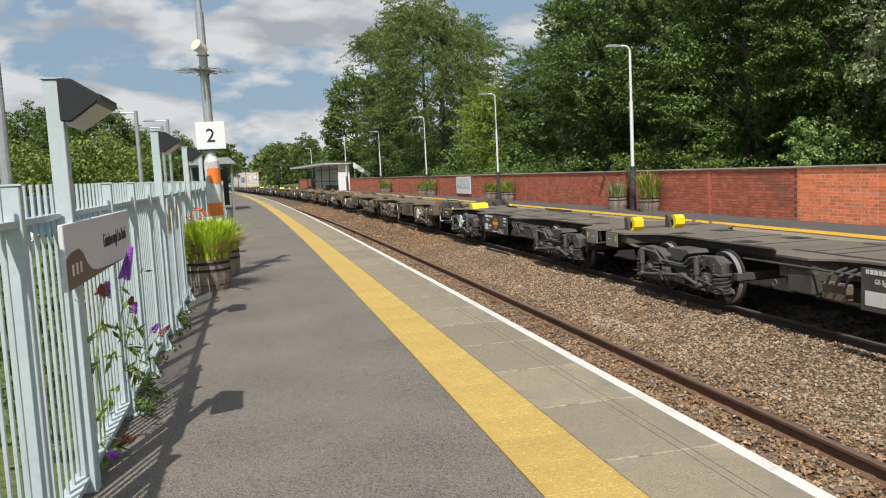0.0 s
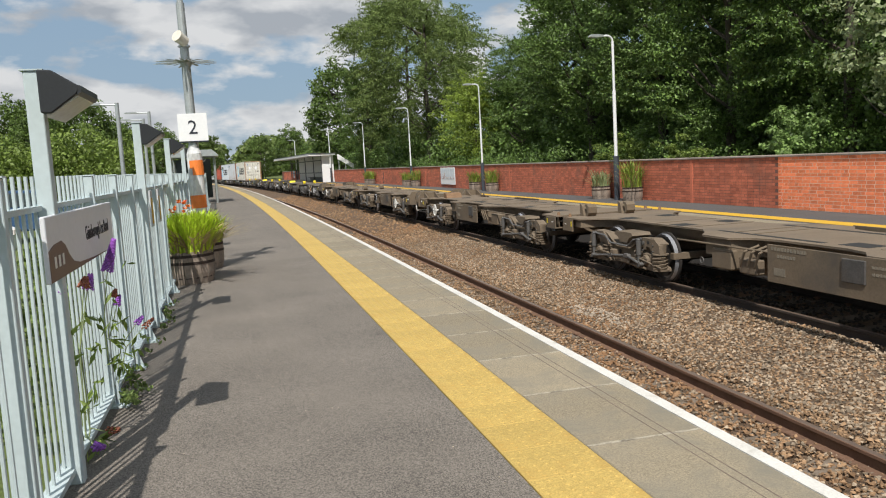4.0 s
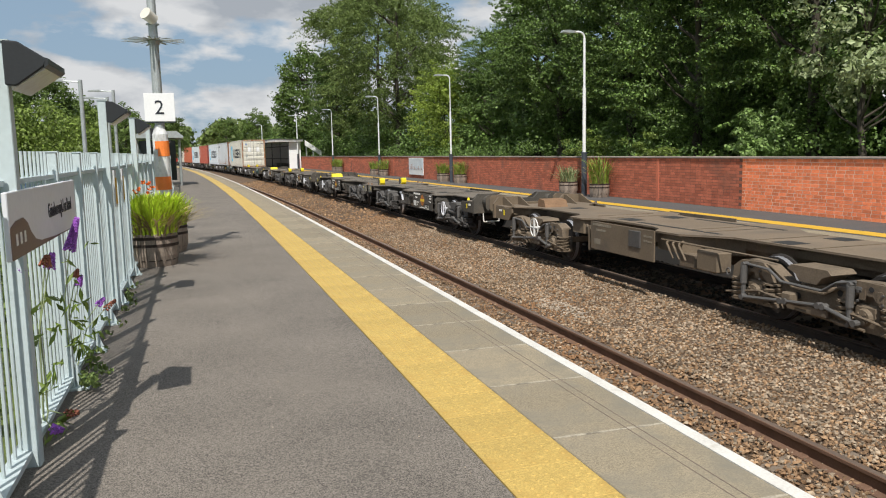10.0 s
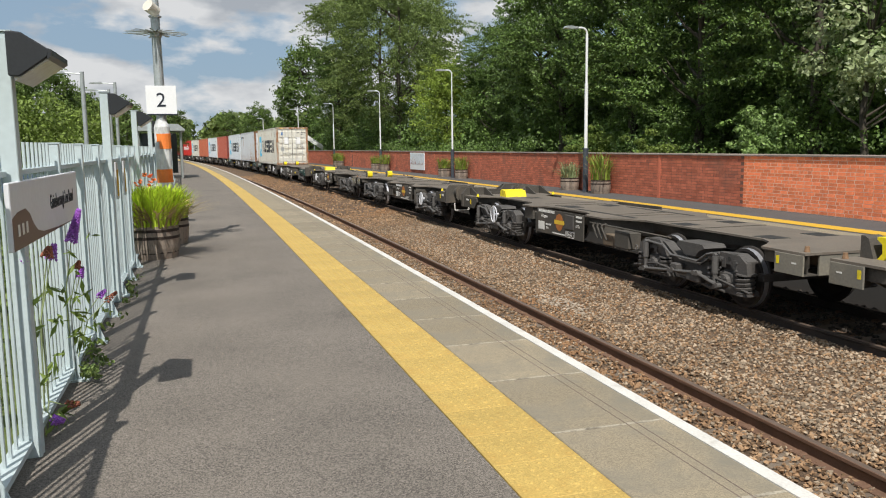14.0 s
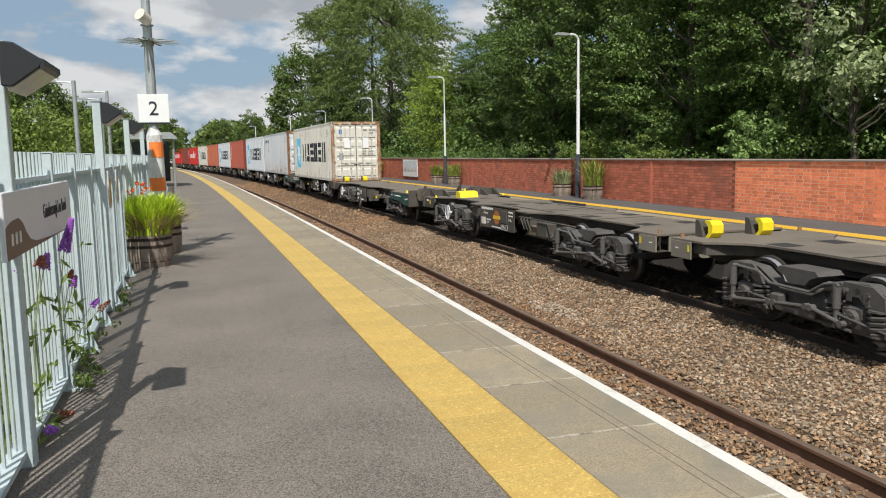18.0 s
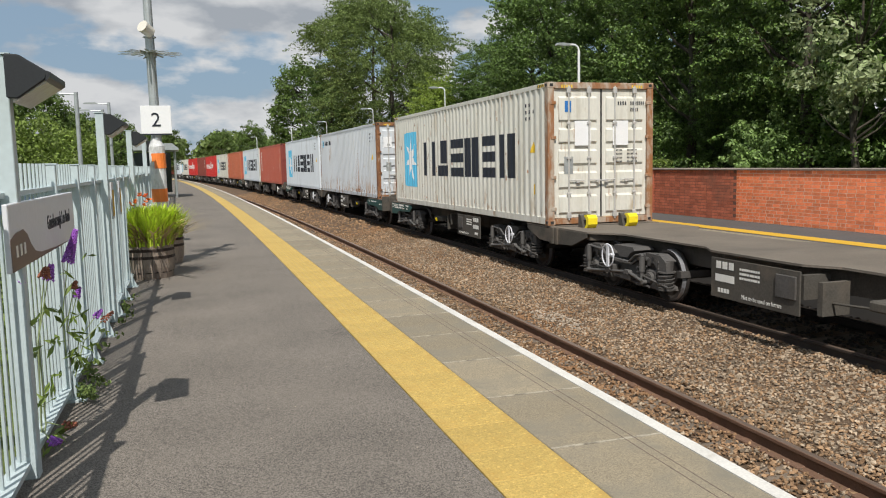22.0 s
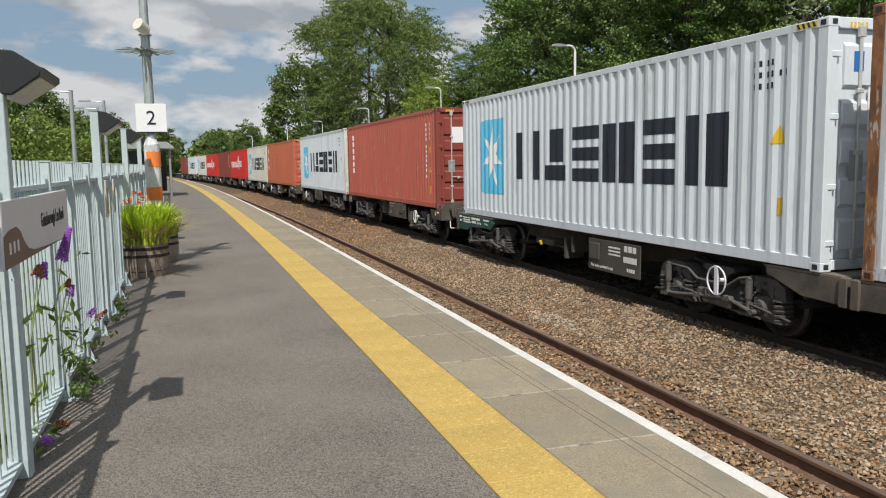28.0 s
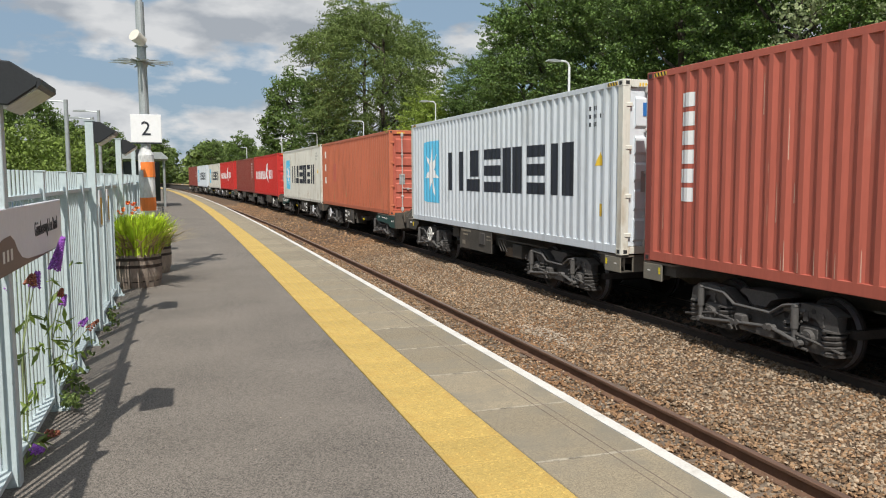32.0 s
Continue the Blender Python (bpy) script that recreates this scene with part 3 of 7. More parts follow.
for i in range(-6, 62):
    if i < 24:
        b = bmesh.new()
        for k in range(9):
            a, c = 0.675 * k / 9, 0.675 * (k + 1) / 9
            w0, w1 = rngs.uniform(0.007, 0.016), rngs.uniform(0.007, 0.016)
            prism(b, [(a, -w0), (c, -w1), (c, w1 * rngs.uniform(0.6, 1.2)), (a, w0)], "z", -0.05, 0.0008)
        part("joint", b, "joint_pale", edge, "chipped pale mortar joint", m=on_line(1.723, 2.74 + SL * i, 0.0))
for xg in (2.16, 2.22):
    part("groove", sweep(bmesh.new(), [(xg, 0.0005), (xg, 0.0012), (xg + 0.006, 0.0012), (xg + 0.006, 0.0005)], LONG), "wall_stone", edge)
g = new_box(0, 0.448, -0.199, 0.199, -0.055, 0.002, bevel=0.003)
for ix in range(7):
    for iy in range(6):
        bmesh.ops.create_cone(g, cap_ends=True, segments=6, radius1=0.0135, radius2=0.008, depth=0.005,
                              matrix=Matrix.Translation((0.035 + ix * 0.063, -0.166 + iy * 0.0664, 0.0045)))
tile_mesh = mesh_of("tactile_tile", g, "tactile")
g = new_box(0, 0.448, -1.99, 1.99, -0.055, 0.002, bevel=0.003)
tile_long = mesh_of("tactile_tile", g, "tactile")
strip = thing("tactile_strip", "worn yellow tactile warning strip with raised blisters", "tactile paving", kind="structure")
for i in range(-8, 92):
    part("tactile_tile", tile_mesh, "", strip, m=on_line(1.267, 2.4 + 0.4 * i, 0.001))
for i in range(45):
    part("tactile_tile", tile_long, "", strip, m=on_line(1.267, 2.4 + 0.4 * 92 + 1.8 + 4 * i, 0.001))

# ---------------------------------------------------------------- brick wall
WX, WTOP, CO = 12.30, 1.20, 0.075
JOINT = 15.75
g = sweep(bmesh.new(), [(WX + 0.0025, -0.3), (WX + 0.0025, WTOP), (WX + 0.30, WTOP), (WX + 0.30, -0.3)], [s for s in stations(-12, JOINT, 4)])
wall_new = tagged(part("wall_1", g, "mortar"), "bright red brick boundary wall with pale mortar", "wall", kind="structure")
g = sweep(bmesh.new(), [(WX + 0.0025, -0.3), (WX + 0.0025, WTOP), (WX + 0.30, WTOP), (WX + 0.30, -0.3)], stations(JOINT, 124, 4))
wall_old = tagged(part("wall_2", g, "mortar_old"), "old soot-darkened red brick boundary wall", "wall", kind="structure")


def brick_positions(a, b, seed):
    rng = random.Random(seed)
    rows = []
    for c in range(16):
        s = a + (0.1125 if c % 2 else 0.0)
        while s < b - 0.05:
            w = 0.215 if c % 2 == 0 or rng.random() < 0.6 else 0.1025
            e = min(s + w, b)
            rows.append((s, e, c * CO + 0.005, rng.uniform(0, 0.0015)))
            s += w + 0.012
    return rows


def joined_bricks(name, rows, mat, parent):
    V, F = [], []
    for s0, s1, z, d in rows:
        k = len(V)
        for x in (WX - d, WX + 0.02):
            for s, zz in ((s0, z), (s1, z), (s1, z + 0.0655), (s0, z + 0.0655)):
                V.append(bent(x, s, zz))
        F += [(k, k + 3, k + 2, k + 1), (k, k + 1, k + 5, k + 4), (k + 1, k + 2, k + 6, k + 5), (k + 2, k + 3, k + 7, k + 6), (k + 3, k, k + 4, k + 7)]
    return tagged(part(name, from_arrays(name, V, F, mat), "", parent), kind="stuff")


newb = brick_positions(2, JOINT, 1)
near = [r for r in newb if r[0] > 11.6][:300]
keep = set(near)
joined_bricks("bricks", [r for r in newb if r not in keep], "brick_new", wall_new)
brick_mesh = {}
for s0, s1, z, d in near:
    w = round(s1 - s0, 3)
    if w not in brick_mesh:
        brick_mesh[w] = mesh_of("brick", new_box(-0.0, 0.02, -w / 2, w / 2, 0, 0.0655, bevel=0.001), "brick_new")
    part("brick", brick_mesh[w], "", wall_new, m=on_line(WX - d, (s0 + s1) / 2, z))
joined_bricks("bricks", brick_positions(JOINT, 60, 2), "brick_old", wall_old)
joined_bricks("bricks", [(s, s + 0.9, z, d) for s, e, z, d in brick_positions(60, 122, 5)[::4]], "brick_old", wall_old)
g = prism(bmesh.new(), [(-0.035, 0), (0.34, 0), (0.34, 0.03), (0.29, 0.045), (0.01, 0.045), (-0.035, 0.03)], "y", -0.447, 0.447)
cope_mesh = mesh_of("coping_block", g, "coping")
cope = thing("wall_coping", "weathered dark coping stones along the wall top", "coping", kind="structure")
for i in range(int((124 + 12) / 0.9)):
    part("coping_block", cope_mesh, "", cope, m=on_line(WX, -11.5 + 0.9 * i, WTOP))
# brick piers of the old wall
for s in (19.3, 33.6, 48.2, 60.0, 68.0, 90.0):
    part("pier", sweep(bmesh.new(), [(WX - 0.012, 0), (WX - 0.012, WTOP - 0.01), (WX + 0.02, WTOP - 0.01), (WX + 0.02, 0)], [s - 0.06, s + 0.06]), "brick_old", wall_old, "shallow brick pier")

# ---------------------------------------------------------------- fence
FX = -0.92


PITCH = 1.06
fence = thing("fence", "pale blue-grey painted steel railings beside the platform", "fence", kind="structure")
post_bm = bmesh.new()
box(post_bm, -0.045, 0.050, -0.028, 0.028, 0.0, 1.57, bevel=0.004)
box(post_bm, -0.055, 0.06, -0.033, 0.033, 1.57, 1.578)
prism(post_bm, [(0.055, 0.0), (0.13, 0.0), (0.055, 0.20)], "y", 0.004, 0.012)
box(post_bm, -0.06, 0.14, -0.06, 0.06, 0.0, 0.014)
post_mesh = mesh_of("post", post_bm, "fence")
pale_bm = tube(bmesh.new(), (0, 0, 0.06), (0, 0, 1.575), 0.0092, seg=7)
pale_mesh = mesh_of("pale", pale_bm, "fence")
rail_bm = bmesh.new()
box(rail_bm, -0.03, 0.032, 0, PITCH, 0.0, 0.010)
box(rail_bm, 0.024, 0.032, 0, PITCH, -0.016, 0.0)
rail_mesh = mesh_of("rail_bar", rail_bm, "fence")
foot_bm = prism(bmesh.new(), [(-0.03, -0.03), (0.05, -0.03), (0.05, 0.0), (-0.03, 0.012)], "y", 0, PITCH)
foot_mesh = mesh_of("bottom_rail", foot_bm, "fence")
npale = 0
V, F = [], []
for i in range(-4, 37):
    s = 4.58 + PITCH * i
    if i != 0:
        part("post", post_mesh, "", fence, m=on_line(FX, s))
    part("rail_bar", rail_mesh, "", fence, m=on_line(FX, s, 1.42))
    part("bottom_rail", foot_mesh, "", fence, m=on_line(FX, s, 0.09))
    for k in range(1, 9):
        sk = s + PITCH * k / 9
        if npale < 300 and i >= -2:
            part("pale", pale_mesh, "", fence, m=on_line(FX, sk))
            npale += 1
        else:
            b0 = len(V)
            for z in (0.06, 1.575):
                for a in range(4):
                    V.append(bent(FX + 0.0092 * math.cos(a * math.pi / 2), sk + 0.0092 * math.sin(a * math.pi / 2), z))
            F += [(b0 + a, b0 + (a + 1) % 4, b0 + 4 + (a + 1) % 4, b0 + 4 + a) for a in range(4)]
tagged(part("far_pales", from_arrays("far_pales", V, F, "fence"), "", fence), kind="stuff")


# ---------------------------------------------------------------- lamps on the fence
def floodlight_post():
    t = thing("floodlight_post", "pale grey steel post with a black box floodlight on the fence", "floodlight", group="floodlights on the fence")
    b = bmesh.new()
    box(b, -0.036, 0.040, -0.042, 0.042, 0, 2.08, bevel=0.004)
    part("post", b, "fence", t)
    part("post_cap", new_box(-0.05, 0.055, -0.05, 0.05, 2.081, 2.088), "fence", t)
    b = prism(bmesh.new(), [(0.058, 1.865), (0.058, 2.066), (0.120, 2.062), (0.238, 1.985), (0.228, 1.952), (0.105, 1.862)], "y", -0.20, 0.25)
    bmesh.ops.bevel(b, geom=b.edges[:], offset=0.006, segments=1, affect="EDGES")
    part("housing", b, "black_plastic", t, "black cast housing")
    b = prism(bmesh.new(), [(0.082, 1.845), (0.228, 1.940), (0.222, 1.952), (0.080, 1.862)], "y", -0.18, 0.23)
    part("glass", b, "lens", t, "dusty glass front")
    b = prism(bmesh.new(), [(0.226, 1.942), (0.246, 1.958), (0.246, 1.985), (0.232, 1.990)], "y", -0.205, 0.255)
    part("glass_rim", b, "black_plastic", t)
    b = tube(bmesh.new(), (0.03, 0.0, 1.92), (0.09, 0.0, 1.93), 0.018, seg=8)
    part("bracket", b, "galv", t)
    return t


fl = floodlight_post()
fl.matrix_basis = on_line(FX + 0.046, 4.27)
for s in (8.50, 12.35, 16.45, 20.6, 24.8):
    copy_thing(fl, on_line(FX + 0.046, s))

# station nameboard on the fence
nb = thing("nameboard", "grey station nameboard with a brown panel, fixed to the railings", "sign", m=Matrix.Translation((FX + 0.078, 4.97, 1.225)))
part("board", new_box(-0.012, 0.012, -0.99, 0.99, -0.158, 0.158, bevel=0.004), "board_grey", nb)
poly = [(-1.075, -0.155), (1.02, -0.155), (0.2, -0.145), (-0.30, -0.128), (-0.47, -0.105), (-0.58, -0.06), (-0.66, -0.005), (-0.76, 0.025), (-0.95, 0.018), (-1.075, -0.005)]
poly = [(0.917 * a, b) for a, b in poly]
part("brown_panel", prism(bmesh.new(), poly, "x", 0.0125, 0.0145), "sign_brown", nb, "dark brown curved panel")
for k in range(3):
    part("mark", new_box(0.015, 0.0165, -0.89 + k * 0.09, -0.85 + k * 0.09, -0.095, -0.04), "pale_mark", nb, "small plain pale mark")
words("Gainsborough Lea Road", 0.118, "ink", nb, facing(0.0135, -0.03, -0.028, "+x"), "dark station name lettering", sx=0.72)

for s, w in ((8.84, 0.20), (9.68, 0.16)):
    nt_ = thing("notice_board", "narrow yellow-edged notice fixed to the railings", "notice", m=Matrix.Translation((FX + 0.075, s, 1.02)), group="notices on the fence")
    part("board", new_box(-0.008, 0.008, -w / 2, w / 2, 0.0, 0.38, bevel=0.003), "sign_grey", nt_)
    part("panel", new_box(0.0085, 0.0105, -w / 2 + 0.02, w / 2 - 0.02, 0.03, 0.30), "yellow_line", nt_, "yellow printed panel")
# a taller column, cut short so its shadow ends near the floodlight's
tc_ = thing("railing_post", "slim galvanised column, cut short, just behind the railings", "post", m=Matrix.Translation((-1.055, 4.02, -0.06)))
part("column", tube(bmesh.new(), (0, 0, 0), (0, 0, 2.36), 0.027, 0.024, seg=12), "galv", tc_)
part("foot_plate", new_box(-0.07, 0.07, -0.07, 0.07, 0.0, 0.015), "galv", tc_)

# ---------------------------------------------------------------- sign pole
sp = thing("sign_pole", "grey steel sign pole with an orange and white banded base", "sign post", m=Matrix.Translation((-0.53, 12.9, 0)))
part("pole", tube(bmesh.new(), (0, 0, 0), (-0.03, 0, 4.15), 0.085, 0.062, seg=14), "galv", sp)
part("mast", tube(bmesh.new(), (-0.03, 0, 4.15), (-0.035, 0, 4.52), 0.045, 0.042, seg=12), "galv", sp)
part("sleeve", tube(bmesh.new(), (0, 0, 0), (-0.02, 0, 1.86), 0.115, 0.115, seg=16), "sleeve_wrap", sp, "dirty white protective sleeve")
part("sleeve_cap", tube(bmesh.new(), (-0.02, 0, 1.86), (-0.03, 0, 2.0), 0.115, 0.06, seg=16), "sleeve_wrap", sp, "wrinkled white cap")
for z0, z1 in ((0.52, 0.72), (1.02, 1.22), (1.53, 1.76)):
    part("band", tube(bmesh.new(), (-0.01, 0, z0), (-0.015, 0, z1), 0.118, seg=16), "orange", sp, "orange reflective band")
part("number_board", new_box(-0.216, 0.22, -0.10, -0.085, 2.055, 2.475, bevel=0.003), "white", sp, "white number board")
part("board_rim", new_box(-0.216, 0.22, -0.098, -0.083, 2.035, 2.054), "ink", sp)
words("2", 0.30, "ink", sp, facing(0.0, -0.104, 2.165, "-y"), "dark number two", align="CENTER")
spk = random.Random(12)
for k in range(30):
    a = 2 * math.pi * k / 30 + spk.uniform(-0.06, 0.06)
    ln, drop = spk.uniform(0.40, 0.50), spk.uniform(0.0, 0.05)
    b = prism(bmesh.new(), [(0.05, -0.016), (ln * 0.9, -0.016), (ln, 0.0), (ln * 0.9, 0.016), (0.05, 0.016)], "z", -0.002, 0.002)
    part("spike", b, "galv", sp, "anti-climb metal strip", m=Matrix.Translation((-0.024, 0, 3.265 + 0.004 * (k % 3))) @ Matrix.Rotation(a, 4, "Z") @ Matrix.Rotation(drop, 4, "Y"))
part("collar", tube(bmesh.new(), (-0.024, 0, 3.2), (-0.024, 0, 3.3), 0.085, seg=14), "galv", sp)
b = tube(bmesh.new(), (0.0, -0.10, 3.55), (-0.11, -0.22, 3.63), 0.080, 0.092, seg=16)
part("loudspeaker", b, "cream", sp, "white horn loudspeaker")
part("speaker_bracket", ring(bmesh.new(), (-0.026, 0, 3.5), (0, 0, 1), 0.085, 0.012), "galv", sp)
b = new_box(-0.13, 0.07, -0.10, 0.10, 4.40, 4.56, bevel=0.02)
part("camera_housing", b, "galv", sp)


# ---------------------------------------------------------------- platform lamps
def lamp_post(h, base, reach, top_mat="post_white", low_mat="post_dark", thick=1.0):
    t = thing("lamp_post", "white steel lamp post with dark grey base and curved arm", "lamp post", group="platform lamp posts")
    part("base", tube(bmesh.new(), (0, 0, 0), (0, 0, base), 0.09, 0.085, seg=14), low_mat, t, "dark grey painted base")
    part("collar", tube(bmesh.new(), (0, 0, base), (0, 0, base + 0.05), 0.095, seg=14), "post_dark", t)
    b = tube(bmesh.new(), (0, 0, base), (0, 0, base + (h - base) * 0.55), 0.055 * thick, seg=12)
    tube(b, (0, 0, base + (h - base) * 0.55), (0, 0, h - 0.18), 0.04 * (1.9 * thick - 0.9), seg=12)
    part("column", b, top_mat, t)
    pts = [(0, 0, h - 0.18)] + [(-0.18 + 0.18 * math.cos(a), 0, h - 0.18 + 0.18 * math.sin(a)) for a in (0.4, 0.8, 1.2, 1.57)] + [(-reach * 0.45, 0, h)]
    part("arm", bent_tube(bmesh.new(), pts, 0.032, 8), top_mat, t)
    b = bmesh.new()
    prism(b, [(-reach, h - 0.03), (-reach + 0.06, h + 0.035), (-reach * 0.7, h + 0.045), (-reach * 0.42, h + 0.02), (-reach * 0.42, h - 0.03), (-reach * 0.7, h - 0.05)], "y", -0.09, 0.09)
    part("lamp_head", b, "galv", t, "grey flat lamp head")
    return t


lp = lamp_post(5.12, 1.34, 0.80)
lp.matrix_basis = on_line(11.87, 22.8)
lq = lamp_post(5.05, 1.30, 0.78, thick=0.78)
lq.matrix_basis = on_line(11.87, 36.0)
for s in (50.0, 65.0):
    copy_thing(lq, on_line(11.87, s))
for s in (82.0, 107.0, 140.0):
    copy_thing(lp, on_line(11.87, s) @ Matrix.Scale(1.05, 4))
for x, y, h in ((-3.27, 26.0, 3.9), (-3.2, 35.0, 4.3), (-3.35, 34.0, 3.95), (-11.0, 56.0, 3.4), (-17.5, 80.0, 4.0), (-16.0, 62.0, 3.3)):
    t = thing("lamp_post", "plain galvanised lamp column in the car park", "lamp post", group="car park lamp posts")
    part("column", tube(bmesh.new(), (0, 0, 0), (0, 0, h), 0.07, 0.06, seg=12), "galv", t)
    part("arm", tube(bmesh.new(), (0, 0, h - 0.06), (-0.5, 0, h - 0.04), 0.022, seg=8), "galv", t)
    part("lamp_head", prism(bmesh.new(), [(-0.95, h - 0.06), (-0.9, h - 0.01), (-0.5, h + 0.01), (-0.42, h - 0.06)], "y", -0.1, 0.1), "galv", t, "grey flat lamp head")
    t.matrix_basis = Matrix.Translation((x, y, -0.06))


# ---------------------------------------------------------------- planters
def blades(n, h, spread, lean, seed, width=0.012):
    rng = np.random.default_rng(seed)
    V, F = [], []
    for _ in range(n):
        a, r = rng.uniform(0, 2 * np.pi), spread * math.sqrt(rng.random())
        x, y = r * math.cos(a), r * math.sin(a)
        d = rng.uniform(0, 2 * np.pi) if rng.random() < 0.3 else a + rng.normal(0, 0.6)
        hh, ln = h * rng.uniform(0.55, 1.1), lean * rng.uniform(0.2, 1.3)
        px, py = -math.sin(d), math.cos(d)
        k = len(V)
        for t, w in ((0, 1), (0.4, 1), (0.75, 0.8), (1.0, 0.1)):
            cx, cy, cz = x + math.cos(d) * ln * t * t, y + math.sin(d) * ln * t * t, hh * (t - 0.22 * t ** 3)
            V += [(cx - px * width * w, cy - py * width * w, cz), (cx + px * width * w, cy + py * width * w, cz)]
        F += [(k + 2 * i, k + 2 * i + 1, k + 2 * i + 3, k + 2 * i + 2) for i in range(3)]
    return V, F


def barrel(r=0.36, h=0.42, plant="blade", n=420, ph=0.55, seed=1, flowers=True, lean=0.7, label="half barrel planter full of bright green grass-like leaves"):
    t = thing("barrel_planter", label, "planter", group="barrel planters")
    staves = 18
    for k in range(staves):
        a0, a1 = 2 * math.pi * (k + 0.02) / staves, 2 * math.pi * (k + 0.98) / staves
        b = bmesh.new()
        zs = ((0, 0.90), (0.33, 0.985), (0.66, 1.0), (1.0, 0.97))
        rows = []
        for z, f in zs:
            rows.append([b.verts.new((rr * f * math.cos(a), rr * f * math.sin(a), z * h)) for rr, a in ((r, a0), (r, a1), (r - 0.025, a1), (r - 0.025, a0))])
        for u, v in zip(rows, rows[1:]):
            for i in range(4):
                b.faces.new((u[i], u[(i + 1) % 4], v[(i + 1) % 4], v[i]))
        b.faces.new(rows[-1])
        part("stave", b, "oak", t)
    for z, f in ((0.10, 0.945), (0.30, 1.006), (0.40, 0.995)) if h > 0.3 else ((0.1, 0.95),):
        part("hoop", tube(bmesh.new(), (0, 0, z - 0.02), (0, 0, z + 0.02), r * f, r * f, seg=26, caps=False), "hoop", t, "dark iron hoop")
    part("soil", tube(bmesh.new(), (0, 0, h - 0.07), (0, 0, h - 0.05), r - 0.03, seg=20), "soil", t)
    V, F = blades(n, ph, r * 0.95, ph * lean, seed)
    part("foliage", from_arrays("foliage", V, F, plant), "", t, "long strappy leaves", m=Matrix.Translation((0, 0, h - 0.05)))
    V, F = blades(n // 6, ph * 0.7, r * 0.95, ph * 0.9, seed + 9)
    part("dry_leaves", from_arrays("dry_leaves", V, F, "dry_blade"), "", t, "dry straw-coloured leaves", m=Matrix.Translation((0, 0, h - 0.05)))
    if flowers:
        rng = random.Random(seed)
        for k in range(12):
            b = bmesh.new()
            p = Vector((rng.uniform(-0.2, 0.12), rng.uniform(-0.3, 0.2), h + ph * rng.uniform(0.74, 0.98)))
            for q in range(9):
                d = Vector((rng.uniform(-1, 1), rng.uniform(-1, 1), rng.uniform(0, 1))).normalized() * 0.05
                e = d.cross(Vector((0, 0, 1))).normalized() * 0.018
                b.faces.new([b.verts.new(p), b.verts.new(p + d * 0.6 + e), b.verts.new(p + d), b.verts.new(p + d * 0.6 - e)])
            part("flower", b, "red_flower" if flowers == 1 else "white", t, "small orange-red flower" if flowers == 1 else "small white flower")
    return t


p0 = barrel(0.355, 0.46, seed=3, n=1500, ph=0.74, lean=0.32)
p0.matrix_basis = Matrix.Translation((-0.70, 11.85, 0))
p0b = barrel(seed=5, n=500, ph=0.62, flowers=2, lean=0.4, label="half barrel planter with white flowers behind another planter")
p0b.matrix_basis = Matrix.Translation((-0.60, 13.5, 0))
seed = 20
first = None
for s, kind, hh in ((24.0, "leaf_pale", 0.5), (21.9, "leaf_light", 0.75), (37.4, "leaf_light", 0.5), (34.9, "leaf_light", 0.55), (49.2, "leaf_light", 0.6), (51.6, "leaf_light", 0.5), (63.0, "leaf_light", 0.6), (64.4, "leaf_light", 0.6)):
    seed += 1
    q = barrel(0.31, 0.42, kind, 130, hh * 1.45, seed, False, lean=0.42, label="half barrel planter with straggling leaves against the brick wall")
    q.matrix_basis = on_line(11.92, s)

# ---------------------------------------------------------------- poster board, shelters
def poster_board(s, w, h, z, label):
    t = thing("poster_board", label, "poster", m=on_line(WX - 0.03, s, z))
    part("frame", new_box(-0.025, 0.0, -w / 2, w / 2, 0, h, bevel=0.004), "white", t)
    part("picture", new_box(-0.031, -0.026, -w / 2 + 0.05, w / 2 - 0.05, h * 0.3, h - 0.06), "poster", t, "pale blue printed picture")
    b = bmesh.new()
    rng = random.Random(4)
    for k in range(9):
        c = -w / 2 + 0.3 + k * (w - 0.6) / 8
        e = h * (0.38 + 0.35 * rng.random())
        prism(b, [(c - 0.05, h * 0.32), (c + 0.05, h * 0.32), (c, e)], "x", -0.036, -0.032)
    part("print", b, "terracotta", t, "plain reddish printed shapes")
    return t


poster_board(43.2, 2.8, 0.96, 0.19, "white framed poster board on the brick wall")
poster_board(112.0, 1.2, 1.0, 0.3, "small white poster board far along the wall")

sh = thing("waiting_shelter", "white waiting shelter with flat overhanging roof on the far platform", "shelter")
part("side_wall", sweep(bmesh.new(), [(11.05, 0), (11.05, 2.72), (12.25, 2.72), (12.25, 0)], [82.4, 82.5]), "white", sh, "white end wall")
part("back_wall", sweep(bmesh.new(), [(12.1, 0), (12.1, 2.72), (12.2, 2.72), (12.2, 0)], stations(82.5, 106, 4)), "sign_grey", sh, "pale back wall")
for s in (82.55, 88, 94, 100, 106):
    part("post", sweep(bmesh.new(), [(11.0, 0), (11.0, 2.75), (11.08, 2.75), (11.08, 0)], [s, s + 0.10]), "post_dark", sh)
for z in (0.95, 2.25):
    part("rail", sweep(bmesh.new(), [(11.02, z), (11.02, z + 0.09), (11.06, z + 0.09), (11.06, z)], stations(82.7, 106, 4)), "post_dark", sh)
part("bench", sweep(bmesh.new(), [(11.6, 0.42), (11.6, 0.48), (12.0, 0.48), (12.0, 0.42)], [84, 90, 96]), "post_dark", sh, "dark bench under the roof")
